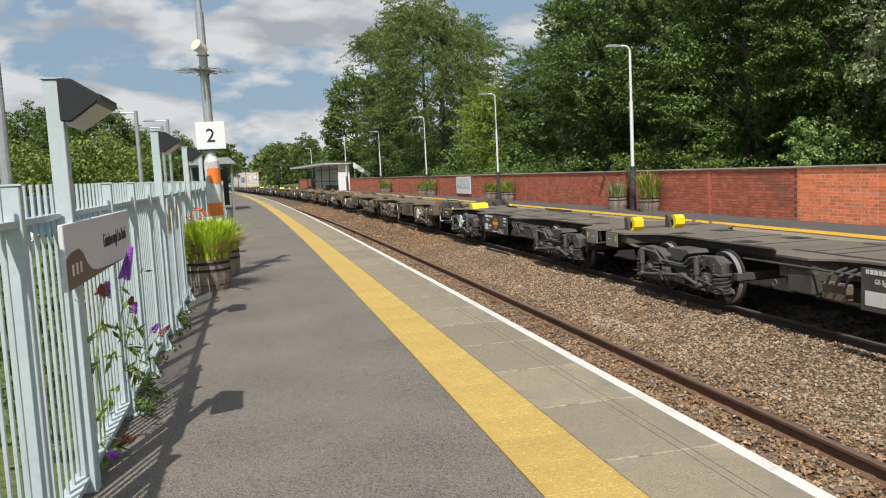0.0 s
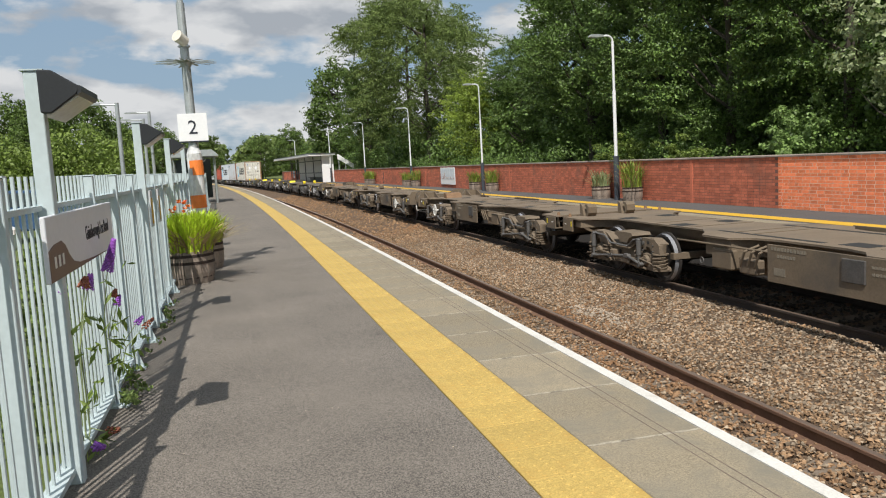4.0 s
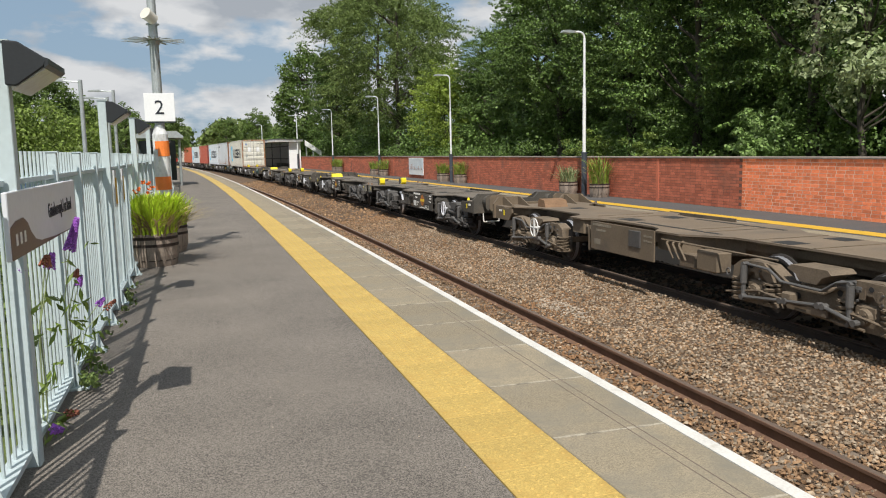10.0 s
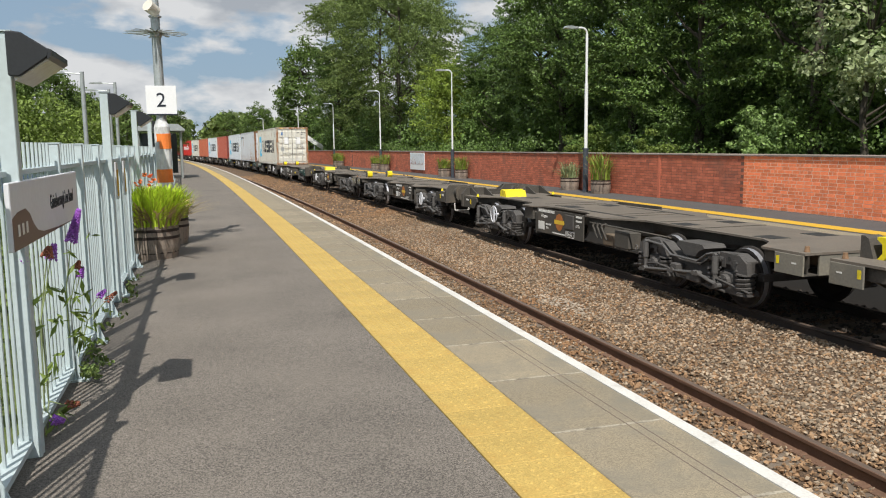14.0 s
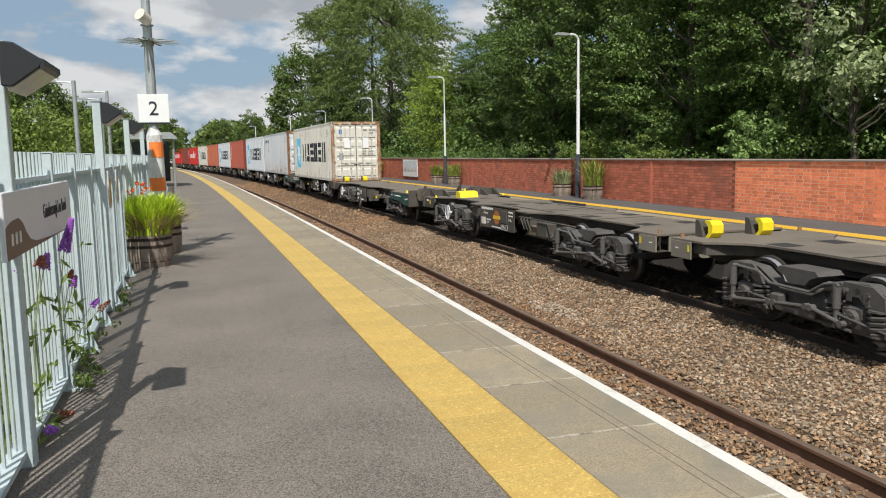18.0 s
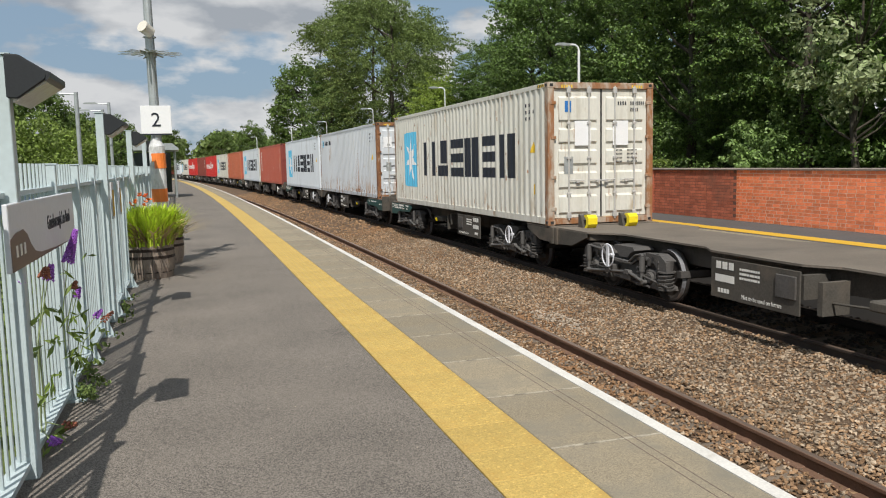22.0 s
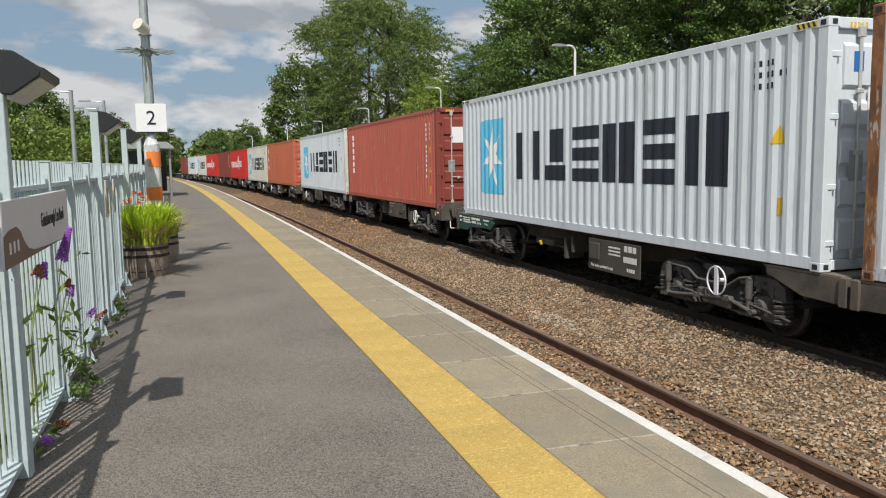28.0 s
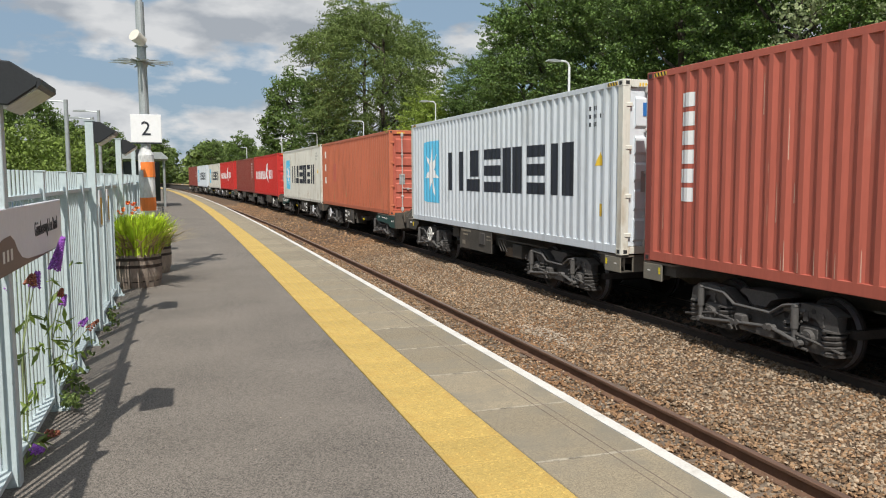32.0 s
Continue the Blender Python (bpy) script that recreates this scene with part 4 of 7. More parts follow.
part("bench_support", sweep(bmesh.new(), [(11.78, 0.0), (11.78, 0.42), (11.82, 0.42), (11.82, 0.0)], [84.2, 95.8]), "post_dark", sh)
part("roof", sweep(bmesh.new(), [(9.6, 2.78), (9.6, 3.02), (12.4, 2.94), (12.4, 2.76)], stations(81.8, 112, 4)), "white", sh, "pale flat roof with deep fascia")
part("roof_edge", sweep(bmesh.new(), [(9.57, 3.022), (9.57, 3.07), (12.43, 2.99), (12.43, 2.945)], stations(81.7, 112.1, 4)), "post_dark", sh, "dark roof edging")
st = thing("footbridge_ramp", "pale sloping stair parapet beyond the shelter", "stairs")
part("parapet", prism(bmesh.new(), [(0, 2.35), (0, 2.9), (1.7, 1.75), (1.7, 1.25)], "y", 0, 0.12), "white", st, m=on_line(12.75, 82.6))
for k in range(3):
    part("post", new_box(0.1 + k * 0.7, 0.2 + k * 0.7, 0.13, 0.2, 0, 2.3 - k * 0.45), "galv", st, m=on_line(12.75, 82.6))

sl = thing("platform_shelter", "small grey glazed shelter with a shallow curved roof", "shelter")
for x in (-3.15, -0.98):
    for s in (43.6, 47.0):
        part("post", tube(bmesh.new(), bent(x + 0.58, s, 0), bent(x + 0.58, s, 2.55), 0.06, seg=8), "galv", sl)
part("roof", sweep(bmesh.new(), [(-2.62, 2.46), (-2.60, 2.54), (-2.3, 2.80), (-0.5, 2.80), (-0.20, 2.54), (-0.18, 2.46)], [43.2, 47.4]), "galv", sl, "shallow grey roof")
part("glazing", sweep(bmesh.new(), [(-0.44, 0.3), (-0.44, 2.3), (-0.42, 2.3), (-0.42, 0.3)], [43.7, 46.9]), "glass", sl, "grey glass pane")
part("back_panel", sweep(bmesh.new(), [(-2.5, 0.2), (-2.5, 2.4), (-0.6, 2.4), (-0.6, 0.2)], [46.95, 47.0]), "glass", sl)

# ---------------------------------------------------------------- train
def gone(t):
    """How far the train has come at t seconds."""
    return 0.278 + 6.47091 * t + 2.66809e-3 * t ** 2 - 1.39041e-3 * t ** 3 + 4.10669e-5 * t ** 4 - 3.73639e-7 * t ** 5


HALF = 6.80
M["stop_brown"] = material("rusty_brown_stop", (0.21, 0.125, 0.07), 0.75, var=0.25, scale=4, fine=40, bump=0.15)
M["orange_dull"] = material("faded_orange_paint", (0.42, 0.15, 0.04), 0.7, var=0.2, scale=6, fine=40, bump=0)
M["hazard"] = material("hazard_yellow", (0.75, 0.50, 0.04), 0.5, var=0.08, scale=4, fine=40, bump=0)
ZR = RAIL


def outline(bm, rows, z0, z1):
    """A flat plate with the half width given at places along it."""
    pl = [(w, y) for y, w in rows] + [(-w, y) for y, w in reversed(rows)]
    return prism(bm, pl, "z", z0, z1)


def wheelset_mesh():
    prof = [(0.02, 0.0), (0.10, 0.0), (0.12, 0.035), (0.36, 0.05), (0.41, 0.02), (0.455, 0.02), (0.46, 0.09), (0.49, 0.10), (0.49, 0.135), (0.41, 0.135), (0.36, 0.10), (0.12, 0.12), (0.10, 0.16), (0.02, 0.16)]
    b = bmesh.new()
    seg = 28
    for side in (-1, 1):
        rings = []
        for k in range(seg):
            a = 2 * math.pi * k / seg
            rings.append([b.verts.new((side * (0.815 - o), 0.923 * r * math.cos(a), 0.923 * r * math.sin(a))) for r, o in prof])
        for k in range(seg):
            u, v = rings[k], rings[(k + 1) % seg]
            for i in range(len(prof) - 1):
                b.faces.new((u[i], u[i + 1], v[i + 1], v[i]))
    tube(b, (-1.0, 0, 0), (1.0, 0, 0), 0.085, seg=12)
    bmesh.ops.recalc_face_normals(b, faces=b.faces[:])
    me = mesh_of("wheelset", b, "wheel")
    me.materials.append(M["tread"])
    for p in me.polygons:
        rr = math.hypot(p.center.y, p.center.z)
        if 0.395 < rr < 0.445 and abs(p.normal.x) < 0.75:
            p.material_index = 1
    return me


WHEELS = wheelset_mesh()


def coil(bm, x, y, z0, z1, r, wire, turns=4):
    n = turns * 7
    rings = []
    for k in range(n + 1):
        a = 2 * math.pi * k / 7
        z = z0 + (z1 - z0) * k / n
        rings.append([bm.verts.new((x + (r + wire * math.cos(q)) * math.cos(a), y + (r + wire * math.cos(q)) * math.sin(a), z + wire * math.sin(q))) for q in (0.4, 1.97, 3.54, 5.11)])
    for p, q in zip(rings, rings[1:]):
        for k in range(4):
            bm.faces.new((p[k], p[(k + 1) % 4], q[(k + 1) % 4], q[k]))
    bmesh.ops.recalc_face_normals(bm, faces=bm.faces[:])
    return bm


def bogie_kit(mat):
    k = {}
    out_line = [(-1.30, 0.60), (-1.32, 0.80), (-1.10, 0.90), (-0.66, 0.87), (-0.40, 0.70), (-0.26, 0.62), (0.26, 0.62), (0.40, 0.70), (0.66, 0.87), (1.10, 0.90), (1.32, 0.80),
                (1.30, 0.60), (1.12, 0.57), (0.66, 0.62), (0.50, 0.46), (0.38, 0.30), (-0.38, 0.30), (-0.50, 0.46), (-0.66, 0.62), (-1.12, 0.57)]
    b = prism(bmesh.new(), out_line, "x", -0.04, 0.04)
    top = out_line[1:11]
    for (y0, z0), (y1, z1) in zip(top, top[1:]):
        prism(b, [(y0, z0), (y1, z1), (y1, z1 + 0.022), (y0, z0 + 0.022)], "x", -0.085, 0.085)
    for e in (-1, 1):
        prism(b, [(e * 1.36, 0.60), (e * 1.33, 0.80), (e * 1.18, 0.905), (e * 0.76, 0.915), (e * 0.62, 0.80), (e * 0.56, 0.64), (e * 0.66, 0.63), (e * 0.80, 0.74), (e * 1.00, 0.74), (e * 1.10, 0.62)], "x", 0.03, 0.115)
    for yy in (-0.98, 0.98):
        for dy in (-0.12, 0.12):
            prism(b, [(yy + dy - 0.04, 0.68), (yy + dy + 0.04, 0.68), (yy + dy + 0.04, 0.82), (yy + dy - 0.04, 0.82)], "x", 0.1145, 0.122)
    k["frame"] = mesh_of("side_frame", b, mat)
    b = box(bmesh.new(), -0.11, 0.11, -0.17, 0.17, 0.32, 0.62, bevel=0.035)
    prism(b, [(-0.44, 0.27), (0.44, 0.27), (0.42, 0.34), (0.18, 0.40), (-0.18, 0.40), (-0.42, 0.34)], "x", -0.12, 0.12)
    tube(b, (0.10, 0, 0.46), (0.16, 0, 0.46), 0.12, 0.10, seg=16)
    for q in range(4):
        a = math.pi / 4 + q * math.pi / 2
        tube(b, (0.16, 0.07 * math.cos(a), 0.46 + 0.07 * math.sin(a)), (0.175, 0.07 * math.cos(a), 0.46 + 0.07 * math.sin(a)), 0.016, seg=6)
    k["axlebox"] = mesh_of("axle_box", b, mat)
    b = coil(bmesh.new(), 0.05, 0, 0.32, 0.60, 0.118, 0.030, 4)
    tube(b, (0.03, 0, 0.60), (0.03, 0, 0.625), 0.145, seg=14)
    tube(b, (0.03, 0, 0.285), (0.03, 0, 0.31), 0.150, seg=14)
    tube(b, (0.03, 0, 0.33), (0.03, 0, 0.60), 0.06, seg=8)
    k["spring"] = mesh_of("spring", b, mat)
    b = tube(bmesh.new(), (0.17, 0, 0.34), (0.17, 0, 0.60), 0.032, seg=10)
    tube(b, (0.17, 0, 0.56), (0.17, 0, 0.84), 0.046, seg=12)
    tube(b, (0.05, 0, 0.86), (0.20, 0, 0.86), 0.032, seg=8)
    tube(b, (0.05, 0, 0.33), (0.20, 0, 0.33), 0.032, seg=8)
    k["damper"] = mesh_of("damper", b, "damper")
    b = bmesh.new()
    bent_tube(b, [(0.14, -1.45, 0.36), (0.17, -0.75, 0.50), (0.17, -0.1, 0.42), (0.17, 0.8, 0.48), (0.14, 1.45, 0.36)], 0.018, 7)
    box(b, 0.10, 0.22, -0.30, -0.12, 0.42, 0.58, bevel=0.02)
    box(b, 0.10, 0.22, 0.12, 0.46, 0.34, 0.47, bevel=0.02)
    tube(b, (0.16, -0.1, 0.36), (0.16, 0.95, 0.30), 0.022, seg=8)
    k["brake"] = mesh_of("brake_rigging", b, mat)
    b = bent_tube(bmesh.new(), [(0.14, -1.02, 0.86), (0.15, -0.60, 0.84), (0.15, -0.38, 0.70), (0.15, 0.30, 0.69), (0.15, 0.52, 0.84), (0.14, 0.78, 0.90)], 0.021, 7)
    k["pipe"] = mesh_of("bogie_pipe", b, "damper")
    b = bmesh.new()
    for y0, z0, y1, z1 in ((-1.02, 0.36, -0.30, 0.44), (-0.22, 0.45, 0.32, 0.50), (0.40, 0.50, 0.86, 0.38)):
        tube(b, (0.21, y0, z0), (0.21, y1, z1), 0.027, seg=8)
        for yq, zq in ((y0, z0), (y1, z1)):
            tube(b, (0.17, yq, zq), (0.245, yq, zq), 0.045, seg=10)
    k["link"] = mesh_of("brake_link", b, "damper")
    # dark discs on the uncut frame, painting the shade of its openings
    b = bmesh.new()
    for y, z, r in ((-0.47, 0.68, 0.045), (0.47, 0.68, 0.045), (-0.20, 0.52, 0.05), (0.98, 0.83, 0.035), (-0.98, 0.83, 0.035)):
        xo = 0.116 if abs(y) > 0.8 else 0.041
        tube(b, (xo, y, z), (xo + 0.004, y, z), r, seg=12)
    k["hole"] = mesh_of("frame_opening", b, "gasket")
    b = bmesh.new()
    for y in (-1.14, -0.80, 0.80, 1.14):
        for z in (0.66, 0.78):
            tube(b, (0.115, y, z), (0.135, y, z), 0.017, seg=6)
    k["bolt"] = mesh_of("frame_bolts", b, "damper")
    b = tube(bmesh.new(), (0.06, -0.25, 0.80), (0.06, 0.10, 0.80), 0.07, seg=12)
    tube(b, (0.06, 0.10, 0.80), (0.06, 0.34, 0.80), 0.045, seg=10)
    k["yaw"] = mesh_of("yaw_damper", b, "damper")
    b = box(bmesh.new(), -0.98, 0.98, -0.26, 0.26, 0.46, 0.74, bevel=0.04)
    k["bolster"] = mesh_of("bolster", b, mat)
    k["beam"] = mesh_of("end_beam", new_box(-0.85, 0.85, -0.055, 0.055, 0.5, 0.62), mat)
    k["bearer"] = mesh_of("side_bearer", prism(bmesh.new(), [(-0.36, 0.90), (-0.30, 0.96), (0.30, 0.96), (0.36, 0.90), (0.22, 0.84), (0.14, 0.74), (-0.14, 0.74), (-0.22, 0.84)], "x", -0.30, 0.08), mat)
    return k


KITS = {"wagon_dark": bogie_kit("bogie_dark")}
KITS["wagon_brown"] = bogie_kit("bogie_brown")
b = ring(bmesh.new(), (0, 0, 0), (1, 0, 0), 0.195, 0.0125, 26, 6)
tube(b, (0, -0.19, 0), (0, 0.19, 0), 0.014, seg=6)
box(b, -0.012, 0.012, -0.035, 0.035, -0.19, 0.19)
tube(b, (0.0, 0, 0), (0.12, 0, 0), 0.03, seg=8)
HANDWHEEL = mesh_of("hand_wheel", b, "pale_mark")
b = ring(bmesh.new(), (0, 0, 0), (1, 0, 0), 0.195, 0.0125, 26, 6)
box(b, -0.012, 0.012, -0.035, 0.035, -0.19, 0.19)
tube(b, (0.0, 0, 0), (0.12, 0, 0), 0.03, seg=8)
HANDWHEEL_WHITE = mesh_of("hand_wheel", b, "board_grey")


def bogie(parent, yc, mat, handwheel=None, hy=0.28):
    kit = KITS[mat]
    bo = part("bogie", kit["bolster"], "", parent, m=Matrix.Translation((0, yc, 0.115)) @ Matrix.Diagonal((1, 1, 0.87, 1)))
    for yy in (-1.305, 1.305):
        part("end_beam", kit["beam"], "", bo, m=Matrix.Translation((0, yy, 0)))
    for side in (-1, 1):
        mm = Matrix.Translation((side * 1.0, 0, 0)) if side > 0 else Matrix.Translation((-1.0, 0, 0)) @ Matrix.Rotation(math.pi, 4, "Z")
        for nm, ys in (("frame", (0,)), ("axlebox", (-0.9, 0.9)), ("spring", (-1.24, -0.62, 0.62, 1.24)), ("damper", (0.74, -1.06)), ("bearer", (0,)), ("yaw", (0.75,)), ("brake", (0,)), ("pipe", (0,)), ("link", (0,)), ("hole", (0,)), ("bolt", (0,))):
            for yy in ys:
                part(kit[nm].name.split(".")[0], kit[nm], "", bo, m=mm @ Matrix.Translation((0, yy, 0)))
        if handwheel:
            part("hand_wheel", handwheel, "", bo, "pale spoked hand brake wheel", m=Matrix.Translation((side * 1.27, hy, 0.76)) @ Matrix.Rotation(0 if side < 0 else math.pi, 4, "Z") @ Matrix.Diagonal((1, 1, 1.149, 1)))
    for yy in (-0.9, 0.9):
        w = part("wheelset", WHEELS, "", parent, "steel wheelset with polished treads", m=Matrix.Translation((0, yc + yy, 0.535)))
    return bo


def bars(parent, x, rows, mat="pale_mark", label="rows of small pale lettering"):
    """Small plain bars of lettering on a side plate: rows of (y0, y1, z, height, count)."""
    b = bmesh.new()
    for y0, y1, z, h, n in rows:
        w = (y1 - y0) / n
        for k in range(n):
            box(b, x - 0.002, x + 0.002, y0 + k * w + w * 0.12, y0 + (k + 1) * w - w * 0.12, z, z + h)
    return tagged(part("lettering", b, mat, parent, label), kind="stuff")


def buffers(t, y, mat, face):
    for sx in (-0.875, 0.875):
        b = tube(bmesh.new(), (sx, y, 1.10), (sx, y + 0.36 * face, 1.10), 0.145, seg=18)
        tube(b, (sx, y + 0.30 * face, 1.10), (sx, y + 0.52 * face, 1.10), 0.115, seg=16)
        bf = part("buffer", b, mat, t)
        b = prism(bmesh.new(), [(sx - 0.25, 0.97), (sx - 0.20, 0.91), (sx + 0.20, 0.91), (sx + 0.25, 0.97), (sx + 0.25, 1.24), (sx + 0.18, 1.30), (sx - 0.18, 1.30), (sx - 0.25, 1.24)], "y", y + 0.54 * face, y + 0.58 * face)
        part("buffer_head", b, mat, bf)
    b = bmesh.new()
    box(b, -0.10, 0.10, min(y, y + 0.2 * face), max(y, y + 0.2 * face), 0.90, 1.10, bevel=0.02)
    tube(b, (0, y + 0.15 * face, 0.98), (0, y + 0.60 * face, 0.90), 0.035, seg=8)
    bent_tube(b, [(0.3, y, 0.95), (0.32, y + 0.25 * face, 0.72), (0.25, y + 0.5 * face, 0.80), (0.2, y + 0.6 * face, 0.9)], 0.022, 6)
    part("coupling", b, "bogie_dark", t, "screw coupling and air hose")


def wagon_e(mat, deck, stops, label):
    """Half of a low twin wagon. y from the coupling end (-HALF) to the inner end (+HALF)."""
    t = thing("container_wagon", label, "wagon", group="container wagons of the train")
    u = lambda d: d - HALF
    pale = "wagon_dusty" if mat == "wagon_dark" else mat
    rows = [(u(0.74), 1.20), (u(1.30), 1.20), (u(1.50), 1.0), (u(1.72), 0.78), (u(2.0), 0.64), (u(4.0), 0.64), (u(4.3), 0.78), (u(4.5), 1.10), (u(4.95), 1.10), (u(5.2), 0.88), (u(5.6), 0.78), (u(6.9), 0.78), (u(7.3), 0.88), (u(7.55), 1.12), (u(8.2), 1.12),
            (u(8.5), 0.88), (u(8.9), 0.66), (u(11.9), 0.64), (u(12.2), 0.78), (u(12.4), 1.0), (u(12.55), 1.20), (u(13.32), 1.20)]
    part("deck", outline(bmesh.new(), rows, 1.075, 1.105), deck, t, "flat dusty deck plate with curved cut-outs")
    b = bmesh.new()
    for sx in (-1, 1):
        for a, w in ((0, 1),):
            pl = [(sx * (w_ - 0.06 if w_ > 1.05 else w_ - 0.20), y) for y, w_ in rows]
            for (x0, y0), (x1, y1) in zip(pl, pl[1:]):
                deep = 0.27 if (u(4.2) <= (y0 + y1) / 2 <= u(9.2)) else 0.16
                vs = [b.verts.new(p) for p in ((x0, y0, 1.075), (x1, y1, 1.075), (x1, y1, 1.075 - deep), (x0, y0, 1.075 - deep))]
                b.faces.new(vs)
                vs2 = [b.verts.new(p) for p in ((x0 - sx * 0.014, y0, 1.075), (x1 - sx * 0.014, y1, 1.075), (x1 - sx * 0.014, y1, 1.075 - deep), (x0 - sx * 0.014, y0, 1.075 - deep))]
                b.faces.new(vs2[::-1])
                b.faces.new((vs[3], vs[2], vs2[2], vs2[3]))
    box(b, -0.30, 0.30, u(1.0), u(13.2), 0.80, 1.074)
    part("frame", b, mat, t)
    # slots are dark plates on the solid deck, their shade given as colour
    for d0, d1, sxs in ((5.45, 5.95, (-0.45, 0.45)), (9.6, 10.0, (-0.45, 0.45)), (2.5, 2.85, (0.0,)), (11.6, 12.0, (-0.42, 0.42))):
        for sx in sxs:
            part("deck_opening", new_box(sx - 0.16, sx + 0.16, u(d0), u(d1), 1.1055, 1.1085), "gasket", t, "dark plate drawn as a shaded slot in the deck")
    for sx in (-0.60, 0.60):
        part("deck_opening", new_box(sx - 0.045, sx + 0.045, u(6.2), u(8.5), 1.1055, 1.1085), "gasket", t, "long dark plate drawn as a shaded slot in the deck")
    for d in (4.7, 5.2, 7.7, 8.1, 9.3, 10.4):
        part("deck_strip", new_box(-0.62, 0.62, u(d), u(d) + 0.05, 1.1055, 1.112), mat, t, "raised cross strip on the deck")
    # coupling end
    b = bmesh.new()
    prism(b, [(-1.25, 0.80), (1.25, 0.80), (1.25, 1.14), (1.12, 1.30), (0.60, 1.30), (0.48, 1.16), (-0.48, 1.16), (-0.60, 1.30), (-1.12, 1.30), (-1.25, 1.14)], "y", u(0.64), u(0.74))
    for sx in (-1, 1):
        prism(b, [(u(0.70), 1.10), (u(0.70), 1.30), (u(0.85), 1.30), (u(1.45), 1.11)], "x", sx * 1.02 - 0.012, sx * 1.02 + 0.012)
        prism(b, [(u(0.70), 1.10), (u(0.70), 1.30), (u(0.85), 1.30), (u(1.45), 1.11)], "x", sx * 0.62 - 0.012, sx * 0.62 + 0.012)
    part("headstock", b, mat, t)
    for sx in (-1, 1):
        b = prism(bmesh.new(), [(u(0.74), 0.80), (u(0.74), 1.07), (u(1.75), 1.07), (u(1.75), 0.98), (u(1.55), 0.80)], "x", sx * 1.19 - 0.02, sx * 1.19 + 0.02)
        part("end_solebar", b, mat, t)
        bars(t, sx * 1.214, [(u(0.95), u(1.15), 0.98, 0.05, 3)])
        part("label_plate", new_box(sx * 1.214 - 0.003, sx * 1.214 + 0.003, u(1.25), u(1.32), 0.9, 1.02), "yellow", t, "small yellow label")
        part("spigot", tube(bmesh.new(), (sx * 1.08, u(1.5), 1.10), (sx * 1.08, u(1.5), 1.17), 0.04, 0.022, seg=10), "yellow" if stops else mat, t)
        part("spigot", tube(bmesh.new(), (sx * 1.08, u(13.22), 1.10), (sx * 1.08, u(13.22), 1.175), 0.038, 0.026, seg=10), "stop_brown", t, "rusty brown spigot")
    b = prism(bmesh.new(), [(u(1.66), 1.105), (u(1.69), 1.25), (u(1.76), 1.29), (u(2.02), 1.26), (u(2.10), 1.105)], "x", -0.04, 0.52)
    part("end_stop", b, "yellow" if stops else "stop_brown", t, "yellow folding stop" if stops else "brown folding stop")
    buffers(t, u(0.64), mat, -1)
    b = bent_tube(bmesh.new(), [(-0.98, u(0.66), 0.80), (-0.98, u(0.62), 0.58), (-0.55, u(0.62), 0.58), (-0.55, u(0.66), 0.80)], 0.014, 6)
    part("step", b, "pale_mark", t, "worn shunter's step")
    # inner end
    b = prism(bmesh.new(), [(-0.97, 0.82), (-0.62, 0.82), (-0.34, 0.68), (0.34, 0.68), (0.62, 0.82), (0.97, 0.82), (0.97, 1.073), (-0.97, 1.073)], "y", u(13.285), u(13.31))
    box(b, -0.22, 0.22, u(13.312), u(13.58), 0.70, 0.92, bevel=0.02)
    part("inner_beam", b, pale, t, "dusty end plate, deeper in the middle")
    for sx in (-1, 1):
        part("end_solebar", new_box(*sorted((sx * 1.19, sx * 1.215)), u(12.82), u(13.31), 0.82, 1.073, bevel=0.003), pale, t)
        b = bmesh.new()
        box(b, *sorted((sx * 0.972, sx * 1.188)), u(12.95), u(13.31), 0.82, 0.835)
        box(b, *sorted((sx * 0.972, sx * 1.188)), u(12.95), u(12.965), 0.836, 1.073)
        box(b, *sorted((sx * 1.075, sx * 1.09)), u(12.97), u(13.24), 0.836, 1.073)
        part("pocket", b, mat, t, "open pocket at the corner of the frame")
        part("mark_hook", new_box(*sorted((sx * 1.2155, sx * 1.218)), u(13.12), u(13.20), 0.955, 0.975), "pale_mark", t, "small white mark")
        part("label_plate", new_box(*sorted((sx * 1.2155, sx * 1.218)), u(12.85), u(12.90), 0.93, 1.03), "yellow", t, "small yellow label")
    for sx in (-0.70, 0.20):
        st_ = part("stop_block", prism(bmesh.new(), [(u(13.08), 1.105), (u(13.16), 1.33), (u(13.22), 1.36), (u(13.27), 1.36), (u(13.27), 1.105)], "x", sx - 0.12, sx + 0.12), mat, t)
        part("stop_face", prism(bmesh.new(), [(u(12.96), 1.105), (u(12.89), 1.18), (u(12.89), 1.30), (u(12.95), 1.36), (u(13.06), 1.36), (u(13.06), 1.33), (u(12.99), 1.28), (u(12.98), 1.18), (u(13.05), 1.105)], "x", sx - 0.10, sx + 0.10), "yellow" if stops else mat, st_, "yellow stop face" if stops else "")
    # side plates and gear
    for sx in (-1, 1):
        # the gear lies further along on the other side of the wagon
        o = 1.12 if sx > 0 else 0.0
        v = lambda d: u(d + o)
        pl = part("side_plate", new_box(sx * 1.20 - 0.012, sx * 1.20 + 0.012, v(4.45), v(6.55), 0.50, 1.005, bevel=0.004), mat, t, m=Matrix.Translation((0, 0, 0.105)))
        a = 1 if sx < 0 else -1
        c = v(5.5)
        yy = lambda q: c - a * q if sx < 0 else c - a * q
        def span(q0, q1):
            return (min(yy(q0), yy(q1)), max(yy(q0), yy(q1)))
        xs = sx * 1.2135
